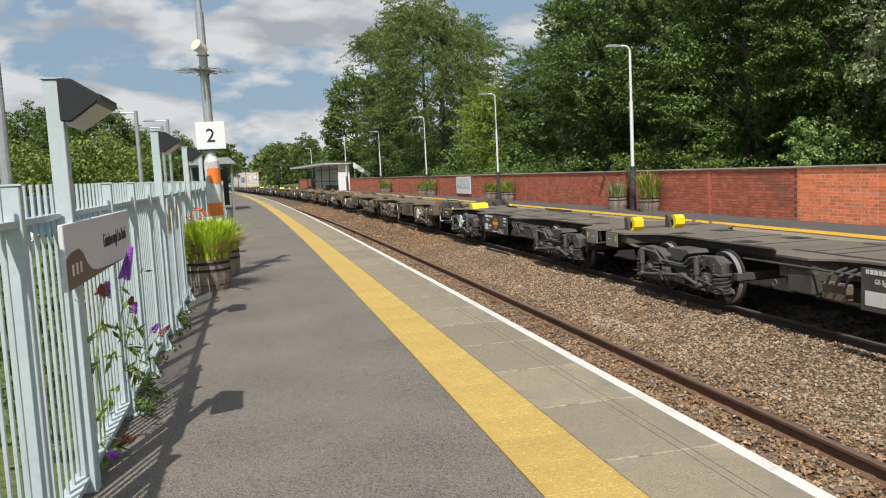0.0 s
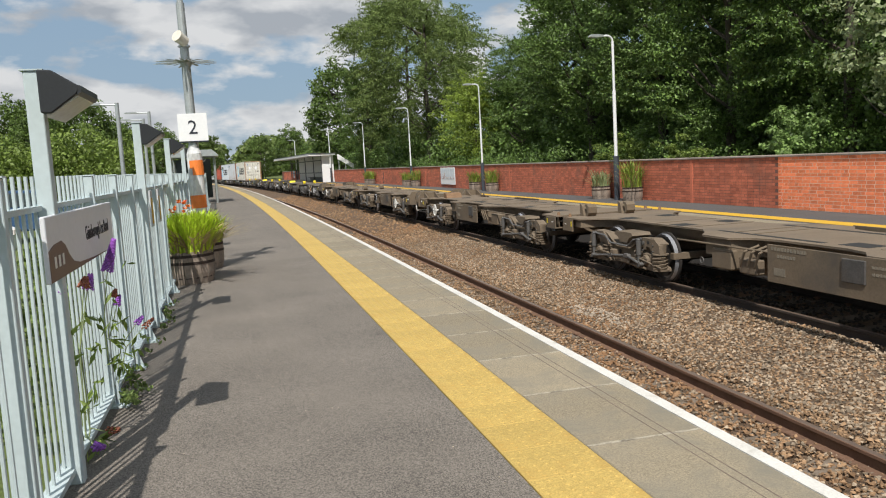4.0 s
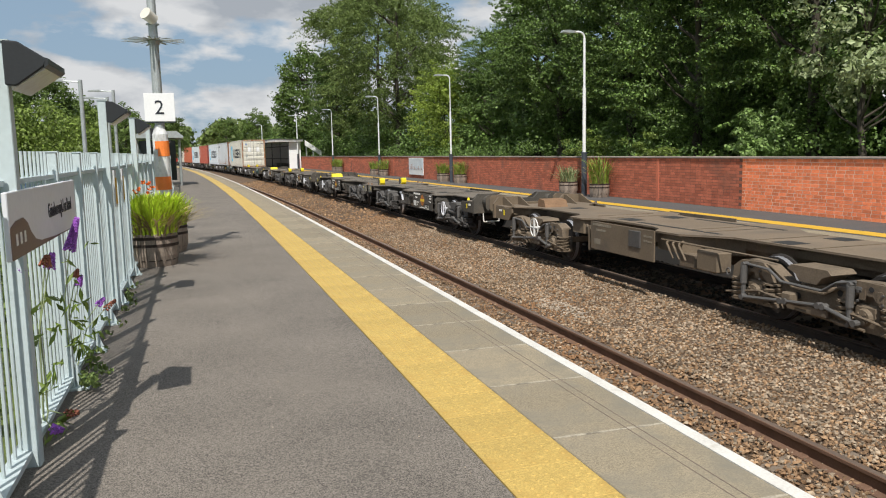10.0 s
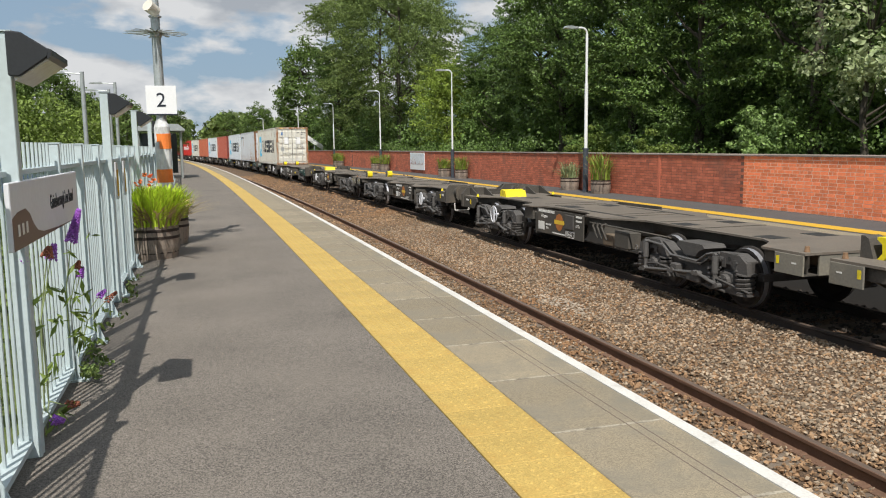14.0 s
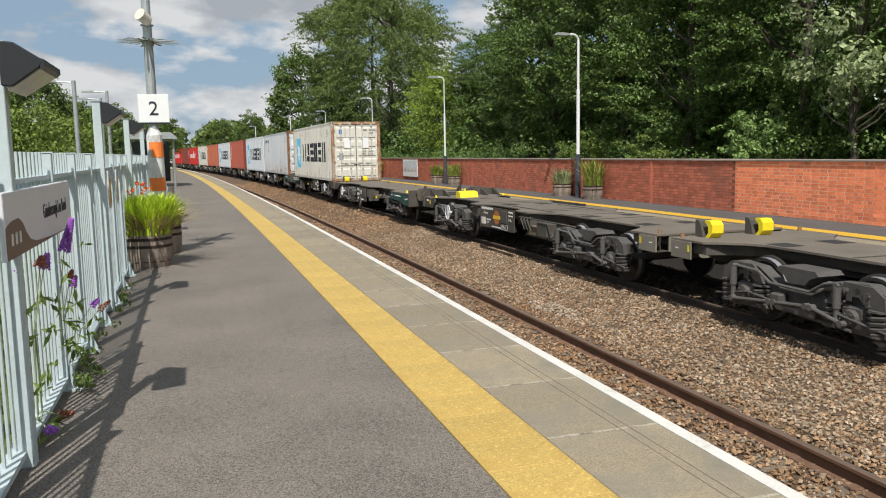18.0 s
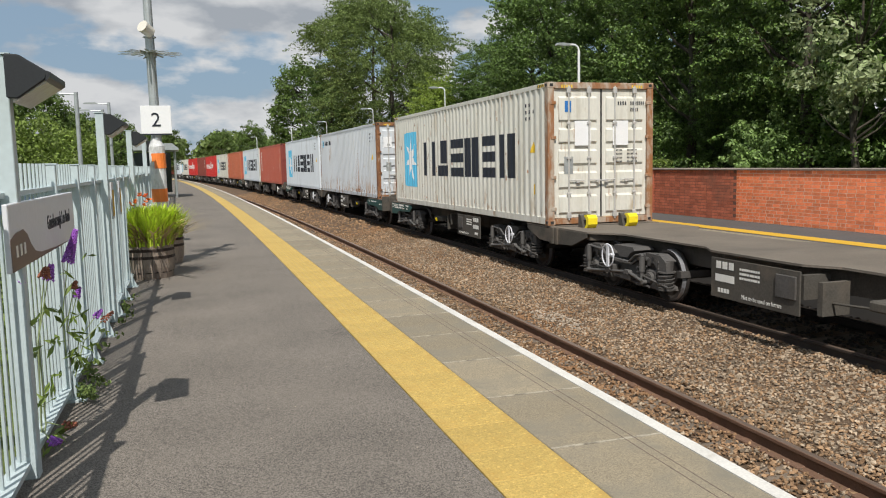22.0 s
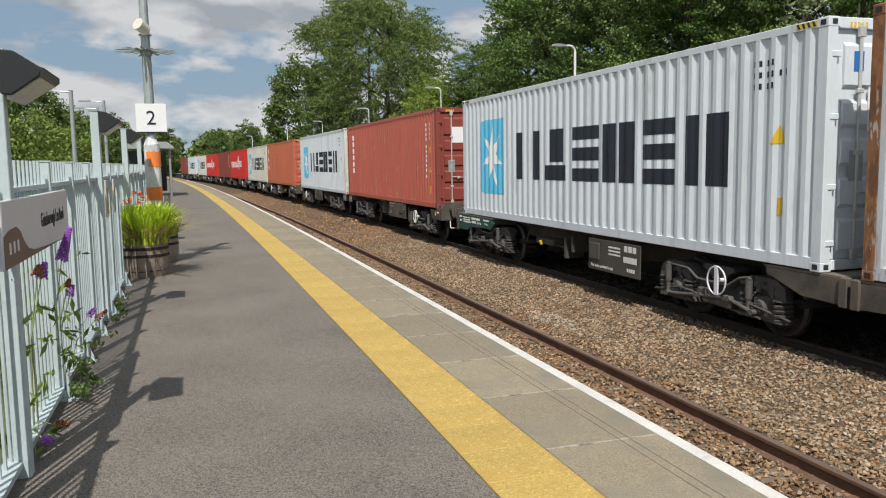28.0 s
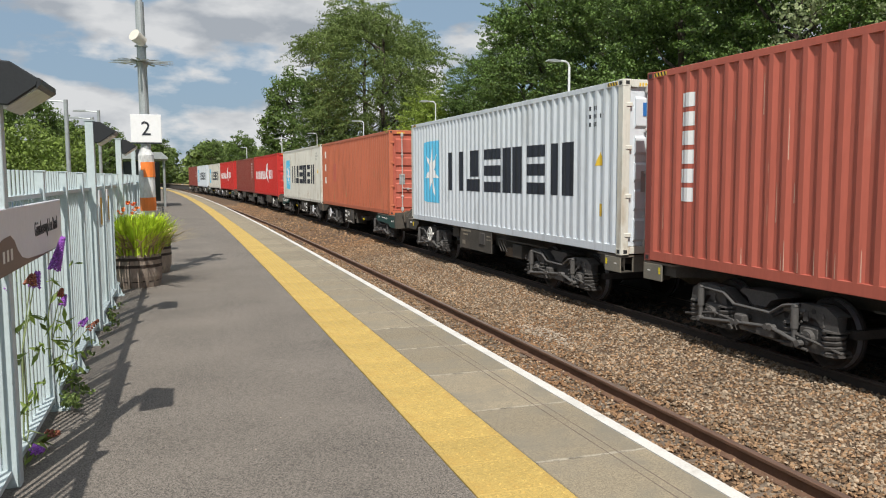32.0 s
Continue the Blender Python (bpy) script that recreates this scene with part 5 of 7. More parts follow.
        if stops:
            nrm = "-x" if sx < 0 else "+x"
            bars(pl, xs, [(*span(-0.98, -0.20), 0.935, 0.055, 12), (*span(0.74, 1.0), 0.93, 0.04, 7), (*span(0.74, 1.0), 0.85, 0.035, 6), (*span(-0.62, -0.36), 0.68, 0.035, 6), (*span(-0.3, 0.28), 0.535, 0.025, 18)])
            words("GB Sggrrss", 0.085, "pale_mark", pl, facing(xs, yy(-0.84), 0.83, nrm), "pale lettering", sx=0.8)
            words("R 75m", 0.085, "pale_mark", pl, facing(xs, yy(0.74), 0.74, nrm), "pale lettering", sx=0.8)
            words("FFA-G", 0.12, "pale_mark", pl, facing(xs, yy(0.34), 0.545, nrm), "pale lettering", sx=0.75)
            for q0, q1, z0, z1 in ((0.30, 0.68, 0.63, 0.64), (0.30, 0.68, 0.52, 0.53), (0.30, 0.312, 0.53, 0.63), (0.668, 0.68, 0.53, 0.63)):
                part("box_line", new_box(xs - 0.002, xs + 0.002, *span(q0, q1), z0, z1), "pale_mark", pl)
            words("27.4t", 0.07, "pale_mark", pl, facing(xs, yy(-0.60), 0.60, nrm), "pale lettering", sx=0.8)
            part("diagram_plate", new_box(xs - 0.002, xs + 0.002, *span(-0.98, -0.68), 0.57, 0.74), "pale_mark", pl, "pale diagram plate")
            part("mark_disc", tube(bmesh.new(), (xs - 0.003, yy(0.02), 0.78), (xs + 0.003, yy(0.02), 0.78), 0.17, seg=20), "orange_dull", pl, "faded orange disc")
            part("mark_bar", new_box(xs - 0.005, xs + 0.005, *span(-0.2, 0.24), 0.74, 0.82), "hazard", pl, "yellow bar across the disc")
        else:
            bars(pl, xs, [(*span(-0.98, -0.30), 0.93, 0.045, 11), (*span(-0.86, -0.50), 0.84, 0.04, 6), (*span(0.74, 1.0), 0.88, 0.03, 6), (*span(0.74, 1.0), 0.80, 0.03, 5), (*span(-0.95, -0.66), 0.60, 0.10, 1)], "dull_mark", "faded dusty lettering")
        part("document_box", new_box(xs - 0.02, xs + 0.02, *span(0.30, 0.66), 0.68, 0.96, bevel=0.008), "bogie_dark", pl, "dark mesh document holder")
        for k in range(3):
            b = bent_tube(bmesh.new(), [(sx * 0.95, v(6.75 + 0.16 * k), 1.02), (sx * 1.15, v(6.8 + 0.16 * k), 0.95), (sx * 1.12, v(6.95 + 0.16 * k), 0.72)], 0.018, 6)
            part("brake_lever", b, mat, t, "hanging brake change-over lever")
        b = bmesh.new()
        box(b, min(sx * 0.85, sx * 1.1), max(sx * 0.85, sx * 1.1), v(7.5), v(8.0), 0.62, 0.92, bevel=0.02)
        part("valve_box", b, mat, t, "dark brake valve box")
        b = bmesh.new()
        bent_tube(b, [(sx * 1.1, v(6.6), 0.98), (sx * 1.12, v(8.4), 0.98), (sx * 1.0, v(9.1), 0.95)], 0.016, 6)
        bent_tube(b, [(sx * 1.0, v(3.9), 0.98), (sx * 1.1, v(4.2), 0.92), (sx * 1.1, v(4.5), 0.92)], 0.02, 6)
        tagged(part("brake_pipe", b, mat, t, "brake pipe along the frame"), kind="stuff")
        part("hanger", new_box(min(sx * 0.8, sx * 1.16), max(sx * 0.8, sx * 1.16), v(4.25), v(4.33), 0.55, 1.0), mat, t)
        part("load_valve", new_box(min(sx * 0.9, sx * 1.05), max(sx * 0.9, sx * 1.05), v(7.0), v(7.4), 0.60, 0.82, bevel=0.02), "bogie_brown", t, "small tan valve boxes")
        part("lash_ring", ring(bmesh.new(), (sx * 1.1, v(8.25), 0.70), (1, 0, 0), 0.045, 0.009, 14, 5), "damper", t)
    b = tube(bmesh.new(), (-0.35, u(7.2), 0.62), (-0.35, u(8.6), 0.62), 0.16, seg=14)
    part("air_reservoir", b, mat, t)
    bogie(t, u(2.84), mat, HANDWHEEL if not stops else HANDWHEEL_WHITE, 0.30)
    bogie(t, u(10.84), mat)
    return t


def wagon_g():
    mat = "wagon_dark"
    t = thing("container_wagon", "dark low twin container wagon with green end solebars", "wagon", group="container wagons of the train")
    H2 = HALF + 0.065
    u = lambda d: d - H2
    rows = [(u(0.76), 1.22), (u(3.1), 1.22), (u(3.5), 0.9), (u(4.2), 0.78), (u(6.8), 0.78), (u(7.2), 1.0), (u(9.0), 1.0), (u(9.4), 0.8), (u(11.8), 0.80), (u(12.1), 1.0), (u(12.35), 1.20), (u(13.62), 1.20)]
    part("deck", outline(bmesh.new(), rows, 1.075, 1.105), "deck_dark", t, "flat brown dusty deck plate")
    b = bmesh.new()
    for sx in (-1, 1):
        pl = [(sx * (w_ - 0.05 if w_ > 1.05 else w_ - 0.25), y) for y, w_ in rows]
        for (x0, y0), (x1, y1) in zip(pl, pl[1:]):
            deep = 0.34 if (u(3.4) <= (y0 + y1) / 2 <= u(11.9)) else 0.12
            vs = [b.verts.new(p) for p in ((x0, y0, 1.075), (x1, y1, 1.075), (x1, y1, 1.075 - deep), (x0, y0, 1.075 - deep))]
            b.faces.new(vs)
            vs2 = [b.verts.new(p) for p in ((x0 - sx * 0.014, y0, 1.075), (x1 - sx * 0.014, y1, 1.075), (x1 - sx * 0.014, y1, 1.075 - deep), (x0 - sx * 0.014, y0, 1.075 - deep))]
            b.faces.new(vs2[::-1])
            b.faces.new((vs[3], vs[2], vs2[2], vs2[3]))
    box(b, -0.30, 0.30, u(1.0), u(13.4), 0.78, 1.074)
    part("frame", b, mat, t)
    for sx in (-1, 1):
        b = prism(bmesh.new(), [(u(0.74), 0.70), (u(0.74), 1.06), (u(2.95), 1.06), (u(3.25), 0.98), (u(3.05), 0.84), (u(1.6), 0.80), (u(1.4), 0.70)], "x", sx * 1.21 - 0.02, sx * 1.21 + 0.02)
        part("green_solebar", b, "green_paint", t, "dark green painted solebar")
        nrm = "-x" if sx < 0 else "+x"
        xs = sx * 1.2325
        if sx < 0:
            words("Not to be used on ferries", 0.085, "pale_mark", t, facing(xs, u(2.45), 0.96, nrm), "white warning lettering", sx=0.85)
            bars(t, xs, [(u(2.75), u(2.9), 0.96, 0.06, 1), (u(1.05), u(1.20), 0.88, 0.05, 3), (u(0.86), u(0.98), 0.9, 0.04, 3)])
        else:
            bars(t, xs, [(u(0.80), u(0.98), 1.0, 0.045, 5), (u(0.82), u(0.96), 0.90, 0.05, 3), (u(1.04), u(1.60), 1.005, 0.03, 10), (u(1.04), u(1.60), 0.95, 0.03, 9), (u(1.10), u(1.66), 0.89, 0.04, 8),
                         (u(1.70), u(2.30), 0.985, 0.058, 12), (u(2.55), u(2.92), 1.0, 0.04, 6), (u(1.72), u(2.02), 0.90, 0.058, 7)])
            words("Sfgkmmss", 0.088, "pale_mark", t, facing(xs, u(2.08), 0.90, nrm), "white wagon type letters", sx=0.9)
            words("R 70 m", 0.080, "pale_mark", t, facing(xs, u(2.62), 0.90, nrm), "white route lettering", sx=0.9)
        part("spigot", tube(bmesh.new(), (sx * 1.05, u(1.5), 1.10), (sx * 1.05, u(1.5), 1.18), 0.045, 0.025, seg=10), "yellow", t)
        # dark disc on the solid deck for the shade in a hole
        part("deck_hole", tube(bmesh.new(), (sx * 0.72, u(1.9), 1.1055), (sx * 0.72, u(1.9), 1.1085), 0.24, seg=16), "gasket", t, "dark disc drawn as a shaded round hole in the deck")
        pl = part("side_plate", new_box(sx * 1.20 - 0.012, sx * 1.20 + 0.012, u(7.3), u(9.0), 0.47, 1.02, bevel=0.004), mat, t, m=Matrix.Translation((0, 0.5 if sx > 0 else -0.3, 0.03)))
        bars(pl, sx * 1.2135, [(u(8.5), u(8.9), 0.88, 0.10, 3), (u(8.0), u(8.4), 0.90, 0.03, 9), (u(8.0), u(8.4), 0.84, 0.03, 8), (u(8.0), u(8.4), 0.78, 0.03, 9), (u(8.6), u(8.85), 0.55, 0.06, 4)])
        words("Not to be used on ferries", 0.085, "pale_mark", pl, facing(sx * 1.2145, u(8.35) if sx < 0 else u(7.4), 0.52, nrm), "pale warning lettering", sx=0.85)
        part("plate_label", new_box(sx * 1.2145 - 0.002, sx * 1.2145 + 0.002, u(8.5), u(8.9), 0.70, 0.80), "pale_mark", pl, "pale rounded label")
        part("document_box", new_box(sx * 1.2145 - 0.02, sx * 1.2145 + 0.02, u(7.35), u(7.7), 0.66, 0.95, bevel=0.008), "bogie_dark", pl)
        b = bmesh.new()
        box(b, min(sx * 0.75, sx * 1.1), max(sx * 0.75, sx * 1.1), u(5.3), u(6.1), 0.72, 0.84, bevel=0.02)
        box(b, min(sx * 0.75, sx * 1.15), max(sx * 0.75, sx * 1.15), u(6.7), u(6.78), 0.55, 0.95)
        box(b, min(sx * 0.75, sx * 1.15), max(sx * 0.75, sx * 1.15), u(7.0), u(7.08), 0.7, 1.0)
        bent_tube(b, [(sx * 1.0, u(4.6), 0.7), (sx * 1.0, u(4.8), 0.95), (sx * 1.0, u(5.3), 0.78), (sx * 1.0, u(6.7), 0.7)], 0.016, 6)
        part("pipework", b, mat, t)
        part("cock_handle", tube(bmesh.new(), (sx * 1.1, u(5.6), 0.72), (sx * 1.13, u(5.6), 0.80), 0.04, seg=8), "yellow", t, "yellow cock handle")
    b = bmesh.new()
    box(b, -1.25, 1.25, u(0.66), u(0.74), 0.66, 1.12, bevel=0.01)
    box(b, -1.25, -0.75, u(0.60), u(0.66), 0.68, 1.22, bevel=0.01)
    box(b, 0.75, 1.25, u(0.60), u(0.66), 0.68, 1.22, bevel=0.01)
    prism(b, [(u(0.70), 1.10), (u(0.70), 1.33), (u(0.9), 1.33), (u(1.25), 1.11)], "x", -0.62, -0.6)
    prism(b, [(u(0.70), 1.10), (u(0.70), 1.33), (u(0.9), 1.33), (u(1.25), 1.11)], "x", 0.6, 0.62)
    part("headstock", b, mat, t)
    buffers(t, u(0.62), mat, -1)
    b = box(bmesh.new(), -1.24, 1.24, u(13.58), u(13.70), 0.76, 1.10, bevel=0.01)
    box(b, -0.22, 0.22, u(13.4), u(13.73), 0.70, 0.95, bevel=0.02)
    part("inner_beam", b, mat, t)
    for sx in (-1, 1):
        b = prism(bmesh.new(), [(u(12.4), 1.0), (u(12.4), 1.07), (u(13.6), 1.07), (u(13.6), 0.78), (u(13.0), 0.80)], "x", sx * 1.19 - 0.02, sx * 1.19 + 0.02)
        part("end_solebar", b, mat, t)
    for sx in (-0.70, 0.20):
        st_ = part("stop_block", prism(bmesh.new(), [(u(13.28), 1.105), (u(13.36), 1.33), (u(13.42), 1.36), (u(13.47), 1.36), (u(13.47), 1.105)], "x", sx - 0.12, sx + 0.12), mat, t)
        part("stop_face", prism(bmesh.new(), [(u(13.16), 1.105), (u(13.09), 1.18), (u(13.09), 1.30), (u(13.15), 1.36), (u(13.26), 1.36), (u(13.26), 1.33), (u(13.19), 1.28), (u(13.18), 1.18), (u(13.25), 1.105)], "x", sx - 0.10, sx + 0.10), "yellow", st_, "yellow stop face")
    bogie(t, u(2.6), mat)
    bogie(t, u(11.3), mat, HANDWHEEL_WHITE, 0.2)
    return t


def unit_pose(s, flip):
    return on_line(XC, s, ZR) @ (Matrix.Rotation(math.pi, 4, "Z") if flip else Matrix.Identity(4))


TIMES = [0.0] + [round(1.0 * k, 2) for k in range(1, 33)]
moving = []      # thing, place along the line at the start, turned round

E_FIRST, E_PER = 1.446, 27.156
kinds = ["dark", "brown", "brown", "dark", "dark"]
proto = {}
for i, kd in enumerate(kinds):
    o = E_FIRST + E_PER * i
    for half, (mid, flip) in enumerate(((o + HALF, False), (o + E_PER - HALF - 0.10, True))):
        if kd not in proto:
            lbl = "dark grey low twin container wagon with yellow stops, empty" if kd == "dark" else "brown dusty low twin container wagon, empty"
            proto[kd] = wagon_e("wagon_" + kd, "deck_" + kd, kd == "dark", lbl)
            w = proto[kd]
        else:
            w = copy_thing(proto[kd], Matrix.Identity(4))
        moving.append((w, mid, flip))
G_FIRST, G_PER = 137.45, 27.47
order = ["g", "g", "e", "g", "e", "g", "e"]
for i, kd in enumerate(order):
    o = G_FIRST + G_PER * i
    for mid, flip in ((o + HALF + 0.065, False), (o + G_PER - HALF - 0.065, True)):
        if kd == "g":
            if "g" not in proto:
                proto["g"] = wagon_g()
                w = proto["g"]
            else:
                w = copy_thing(proto["g"], Matrix.Identity(4))
        else:
            if "plain" not in proto:
                proto["plain"] = wagon_e("wagon_dark", "deck_dark", False, "dark grey low twin container wagon carrying a container")
                w = proto["plain"]
            else:
                w = copy_thing(proto["plain"], Matrix.Identity(4))
        moving.append((w, mid, flip))



def drop_parts(w, kind):
    for ob in [c for c in w.children if c.name.split(".")[0] == kind]:
        for q in list(ob.children_recursive) + [ob]:
            bpy.data.objects.remove(q)


# the folding stops stand at one end of each half only
for w, mid, flip in moving:
    drop_parts(w, "stop_block" if flip else "end_stop")

# ---------------------------------------------------------------- containers
CL, CW, CH = 12.192, 2.438, 2.896
M["scuff"] = material("scuffed_pink_primer", (0.58, 0.36, 0.28), 0.7, var=0.2, scale=6, fine=50, bump=0)
M["blue_label"] = material("blue_label", (0.03, 0.16, 0.45), 0.5, var=0.05, scale=5, fine=40, bump=0)
SX = -CW / 2


def wave(y):
    """How far the corrugated side lies in from its outer face."""
    p = (y % 0.278) / 0.278
    d = 0.031
    if p < 0.26:
        return 0.0
    if p < 0.50:
        return d * (p - 0.26) / 0.24
    if p < 0.76:
        return d
    return d * (1 - (p - 0.76) / 0.24)


def wave_stations(a, b):
    ks, out_ = [0.0, 0.26, 0.50, 0.76], [a]
    n = int(a / 0.278) - 1
    while n * 0.278 < b:
        for q in ks:
            y = (n + q) * 0.278
            if a + 1e-4 < y < b - 1e-4:
                out_.append(y)
        n += 1
    return out_ + [b]


def painted(poly, off=0.004, step=0.07):
    """A flat shape (y, z) laid on the corrugated side, following it."""
    ys = [p[0] for p in poly]
    y0, y1 = min(ys), max(ys)
    st = sorted(set([round(v, 4) for v in wave_stations(y0, y1)] + [round(y0 + (y1 - y0) * k / max(1, int((y1 - y0) / step)), 4) for k in range(1 + max(1, int((y1 - y0) / step)))]
                    + [round(v, 4) for v in ys]))
    b = bmesh.new()

    def cuts(y):
        zs = []
        n = len(poly)
        for i in range(n):
            (ya, za), (yb, zb) = poly[i], poly[(i + 1) % n]
            if (ya <= y < yb) or (yb <= y < ya):
                zs.append(za + (zb - za) * (y - ya) / (yb - ya))
        return sorted(zs)

    e = 1e-4
    for a, c in zip(st, st[1:]):
        if c - a < 3e-4:
            continue
        za, zc = cuts(a + e), cuts(c - e)
        if len(za) != len(zc):
            za, zc = (za, za) if len(za) > len(zc) else (zc, zc)
        for k in range(0, len(za) - 1, 2):
            xa, xc = SX + wave(a) - off, SX + wave(c) - off
            b.faces.new([b.verts.new(p) for p in ((xa, a, za[k]), (xa, a, za[k + 1]), (xc, c, zc[k + 1]), (xc, c, zc[k]))])
    bmesh.ops.remove_doubles(b, verts=b.verts[:], dist=1.5e-3)
    return b


def paint(name, rough=0.55, **k):
    return material(name, rough=rough, scale=0.7, fine=25, bump=0.05, **k)


def weathered(m, col, wide=7.0, long=0.45, at=(0.56, 0.66), patch=(0.45, 0.62), low=0.0, mix_by=1.0):
    """Vertical streaks of rust, grime or scuffing, thickest along the bottom rail where low is more than 0."""
    t = m.node_tree
    n, link = t.nodes.new, t.links.new
    bsdf = t.nodes["Principled BSDF"]
    old = bsdf.inputs["Base Color"].links[0].from_socket
    co = n("ShaderNodeTexCoord")
    mp_ = n("ShaderNodeMapping")
    mp_.inputs["Scale"].default_value = (wide, wide, long)
    link(co.outputs["Object"], mp_.inputs["Vector"])
    streak = n("ShaderNodeTexNoise")
    streak.inputs["Scale"].default_value, streak.inputs["Detail"].default_value, streak.inputs["Roughness"].default_value = 1.0, 7.0, 0.66
    link(mp_.outputs["Vector"], streak.inputs["Vector"])
    s1 = n("ShaderNodeMapRange")
    s1.inputs["From Min"].default_value, s1.inputs["From Max"].default_value = at
    link(streak.outputs["Fac"], s1.inputs["Value"])
    where = n("ShaderNodeTexNoise")
    where.inputs["Scale"].default_value, where.inputs["Detail"].default_value = 0.9, 4.0
    link(co.outputs["Object"], where.inputs["Vector"])
    s2 = n("ShaderNodeMapRange")
    s2.inputs["From Min"].default_value, s2.inputs["From Max"].default_value = patch
    link(where.outputs["Fac"], s2.inputs["Value"])
    amount = s2.outputs[0]
    if low:
        sep = n("ShaderNodeSeparateXYZ")
        link(co.outputs["Object"], sep.inputs["Vector"])
        g_ = n("ShaderNodeMapRange")
        g_.inputs["From Min"].default_value, g_.inputs["From Max"].default_value = 0.12, 0.95
        g_.inputs["To Min"].default_value, g_.inputs["To Max"].default_value = low, 0.0
        link(sep.outputs["Z"], g_.inputs["Value"])
        ad = n("ShaderNodeMath")
        ad.operation, ad.use_clamp = "ADD", True
        link(amount, ad.inputs[0])
        link(g_.outputs[0], ad.inputs[1])
        amount = ad.outputs[0]
    mu = n("ShaderNodeMath")
    mu.operation = "MULTIPLY"
    link(s1.outputs[0], mu.inputs[0])
    link(amount, mu.inputs[1])
    k_ = n("ShaderNodeMath")
    k_.operation = "MULTIPLY"
    k_.inputs[1].default_value = mix_by
    link(mu.outputs[0], k_.inputs[0])
    mx = n("ShaderNodeMix")
    mx.data_type = "RGBA"
    mx.inputs["B"].default_value = (*col, 1)
    link(k_.outputs[0], mx.inputs["Factor"])
    link(old, mx.inputs["A"])
    link(mx.outputs["Result"], bsdf.inputs["Base Color"])
    return m


M["c_white"] = paint("weathered_white_container", col=(0.67, 0.66, 0.595), var=0.07, stain=(0.42, 0.33, 0.22), stain_at=(0.58, 0.76), stain_scale=2.2, stretch=(1, 1, 0.35))
M["c_plain"] = paint("pale_blue_white_container", col=(0.58, 0.615, 0.65), var=0.06, stain=(0.46, 0.38, 0.30), stain_at=(0.62, 0.78), stain_scale=2.2, stretch=(1, 1, 0.35))
M["c_silver"] = paint("silver_grey_container", col=(0.65, 0.70, 0.745), var=0.05, stain=(0.40, 0.42, 0.43), stain_at=(0.58, 0.78), stain_scale=1.5, stretch=(1, 1, 0.3))
M["rust_white"] = paint("rusting_white_steel", col=(0.44, 0.38, 0.31), var=0.1, stain=(0.30, 0.145, 0.07), stain_at=(0.42, 0.58), stain_scale=4, stretch=(1, 1, 0.5))
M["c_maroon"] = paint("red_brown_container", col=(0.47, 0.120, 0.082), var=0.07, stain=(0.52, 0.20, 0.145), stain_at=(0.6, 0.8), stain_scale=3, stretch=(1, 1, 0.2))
M["c_orange"] = paint("faded_orange_container", col=(0.52, 0.15, 0.08), var=0.08, stain=(0.36, 0.11, 0.06), stain_at=(0.55, 0.75), stain_scale=2, stretch=(1, 1, 0.4))
M["c_red"] = paint("bright_red_container", col=(0.55, 0.035, 0.03), var=0.06, stain=(0.42, 0.05, 0.04), stain_at=(0.58, 0.78), stain_scale=2, stretch=(1, 1, 0.4))
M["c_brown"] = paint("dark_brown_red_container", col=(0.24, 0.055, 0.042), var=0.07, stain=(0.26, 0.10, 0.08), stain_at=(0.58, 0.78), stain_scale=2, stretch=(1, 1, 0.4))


weathered(M["c_white"], (0.33, 0.29, 0.20), 5.0, 0.30, (0.48, 0.70), (0.40, 0.62), 0.6, 0.6)
weathered(M["c_white"], (0.31, 0.16, 0.07), 9.0, 0.9, (0.60, 0.68), (0.47, 0.60), 0.5, 0.8)
weathered(M["c_plain"], (0.40, 0.36, 0.30), 5.0, 0.30, (0.50, 0.75), (0.40, 0.62), 0.3, 0.6)
weathered(M["c_plain"], (0.36, 0.18, 0.065), 8.0, 0.8, (0.56, 0.64), (0.58, 0.68), 0.45, 0.9)
weathered(M["c_plain"], (0.37, 0.20, 0.075), 5.0, 0.8, (0.54, 0.60), (0.72, 0.82), 1.0, 0.9)
weathered(M["c_plain"], (0.13, 0.06, 0.03), 9.0, 3.0, (0.56, 0.62), (0.66, 0.76), 0.75, 0.9)
weathered(M["c_white"], (0.36, 0.19, 0.07), 7.0, 2.4, (0.64, 0.69), (0.44, 0.56), 0.4, 0.85)
M["rust_post"] = paint("flaking_rusted_post", col=(0.27, 0.125, 0.055), var=0.3, stain=(0.16, 0.075, 0.04), stain_at=(0.46, 0.58), stain_scale=7, stretch=(1, 1, 0.45), rough=0.85)
weathered(M["rust_post"], (0.48, 0.46, 0.42), 9.0, 2.2, (0.57, 0.62), (0.42, 0.55), 0.0, 0.9)
weathered(M["rust_post"], (0.46, 0.24, 0.09), 14.0, 3.0, (0.56, 0.63), (0.40, 0.55), 0.0, 0.8)
weathered(M["c_silver"], (0.33, 0.35, 0.36), 5.0, 0.25, (0.50, 0.75), (0.42, 0.62), 0.2, 0.55)
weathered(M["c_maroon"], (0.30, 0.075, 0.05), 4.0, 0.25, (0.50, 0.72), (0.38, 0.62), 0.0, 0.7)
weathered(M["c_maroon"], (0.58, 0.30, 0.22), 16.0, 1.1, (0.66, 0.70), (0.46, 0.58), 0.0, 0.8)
weathered(M["c_orange"], (0.30, 0.10, 0.05), 5.0, 0.3, (0.50, 0.70), (0.40, 0.62), 0.3, 0.7)
weathered(M["rust_white"], (0.30, 0.13, 0.05), 7.0, 1.6, (0.48, 0.56), (0.35, 0.50), 0.3, 0.9)


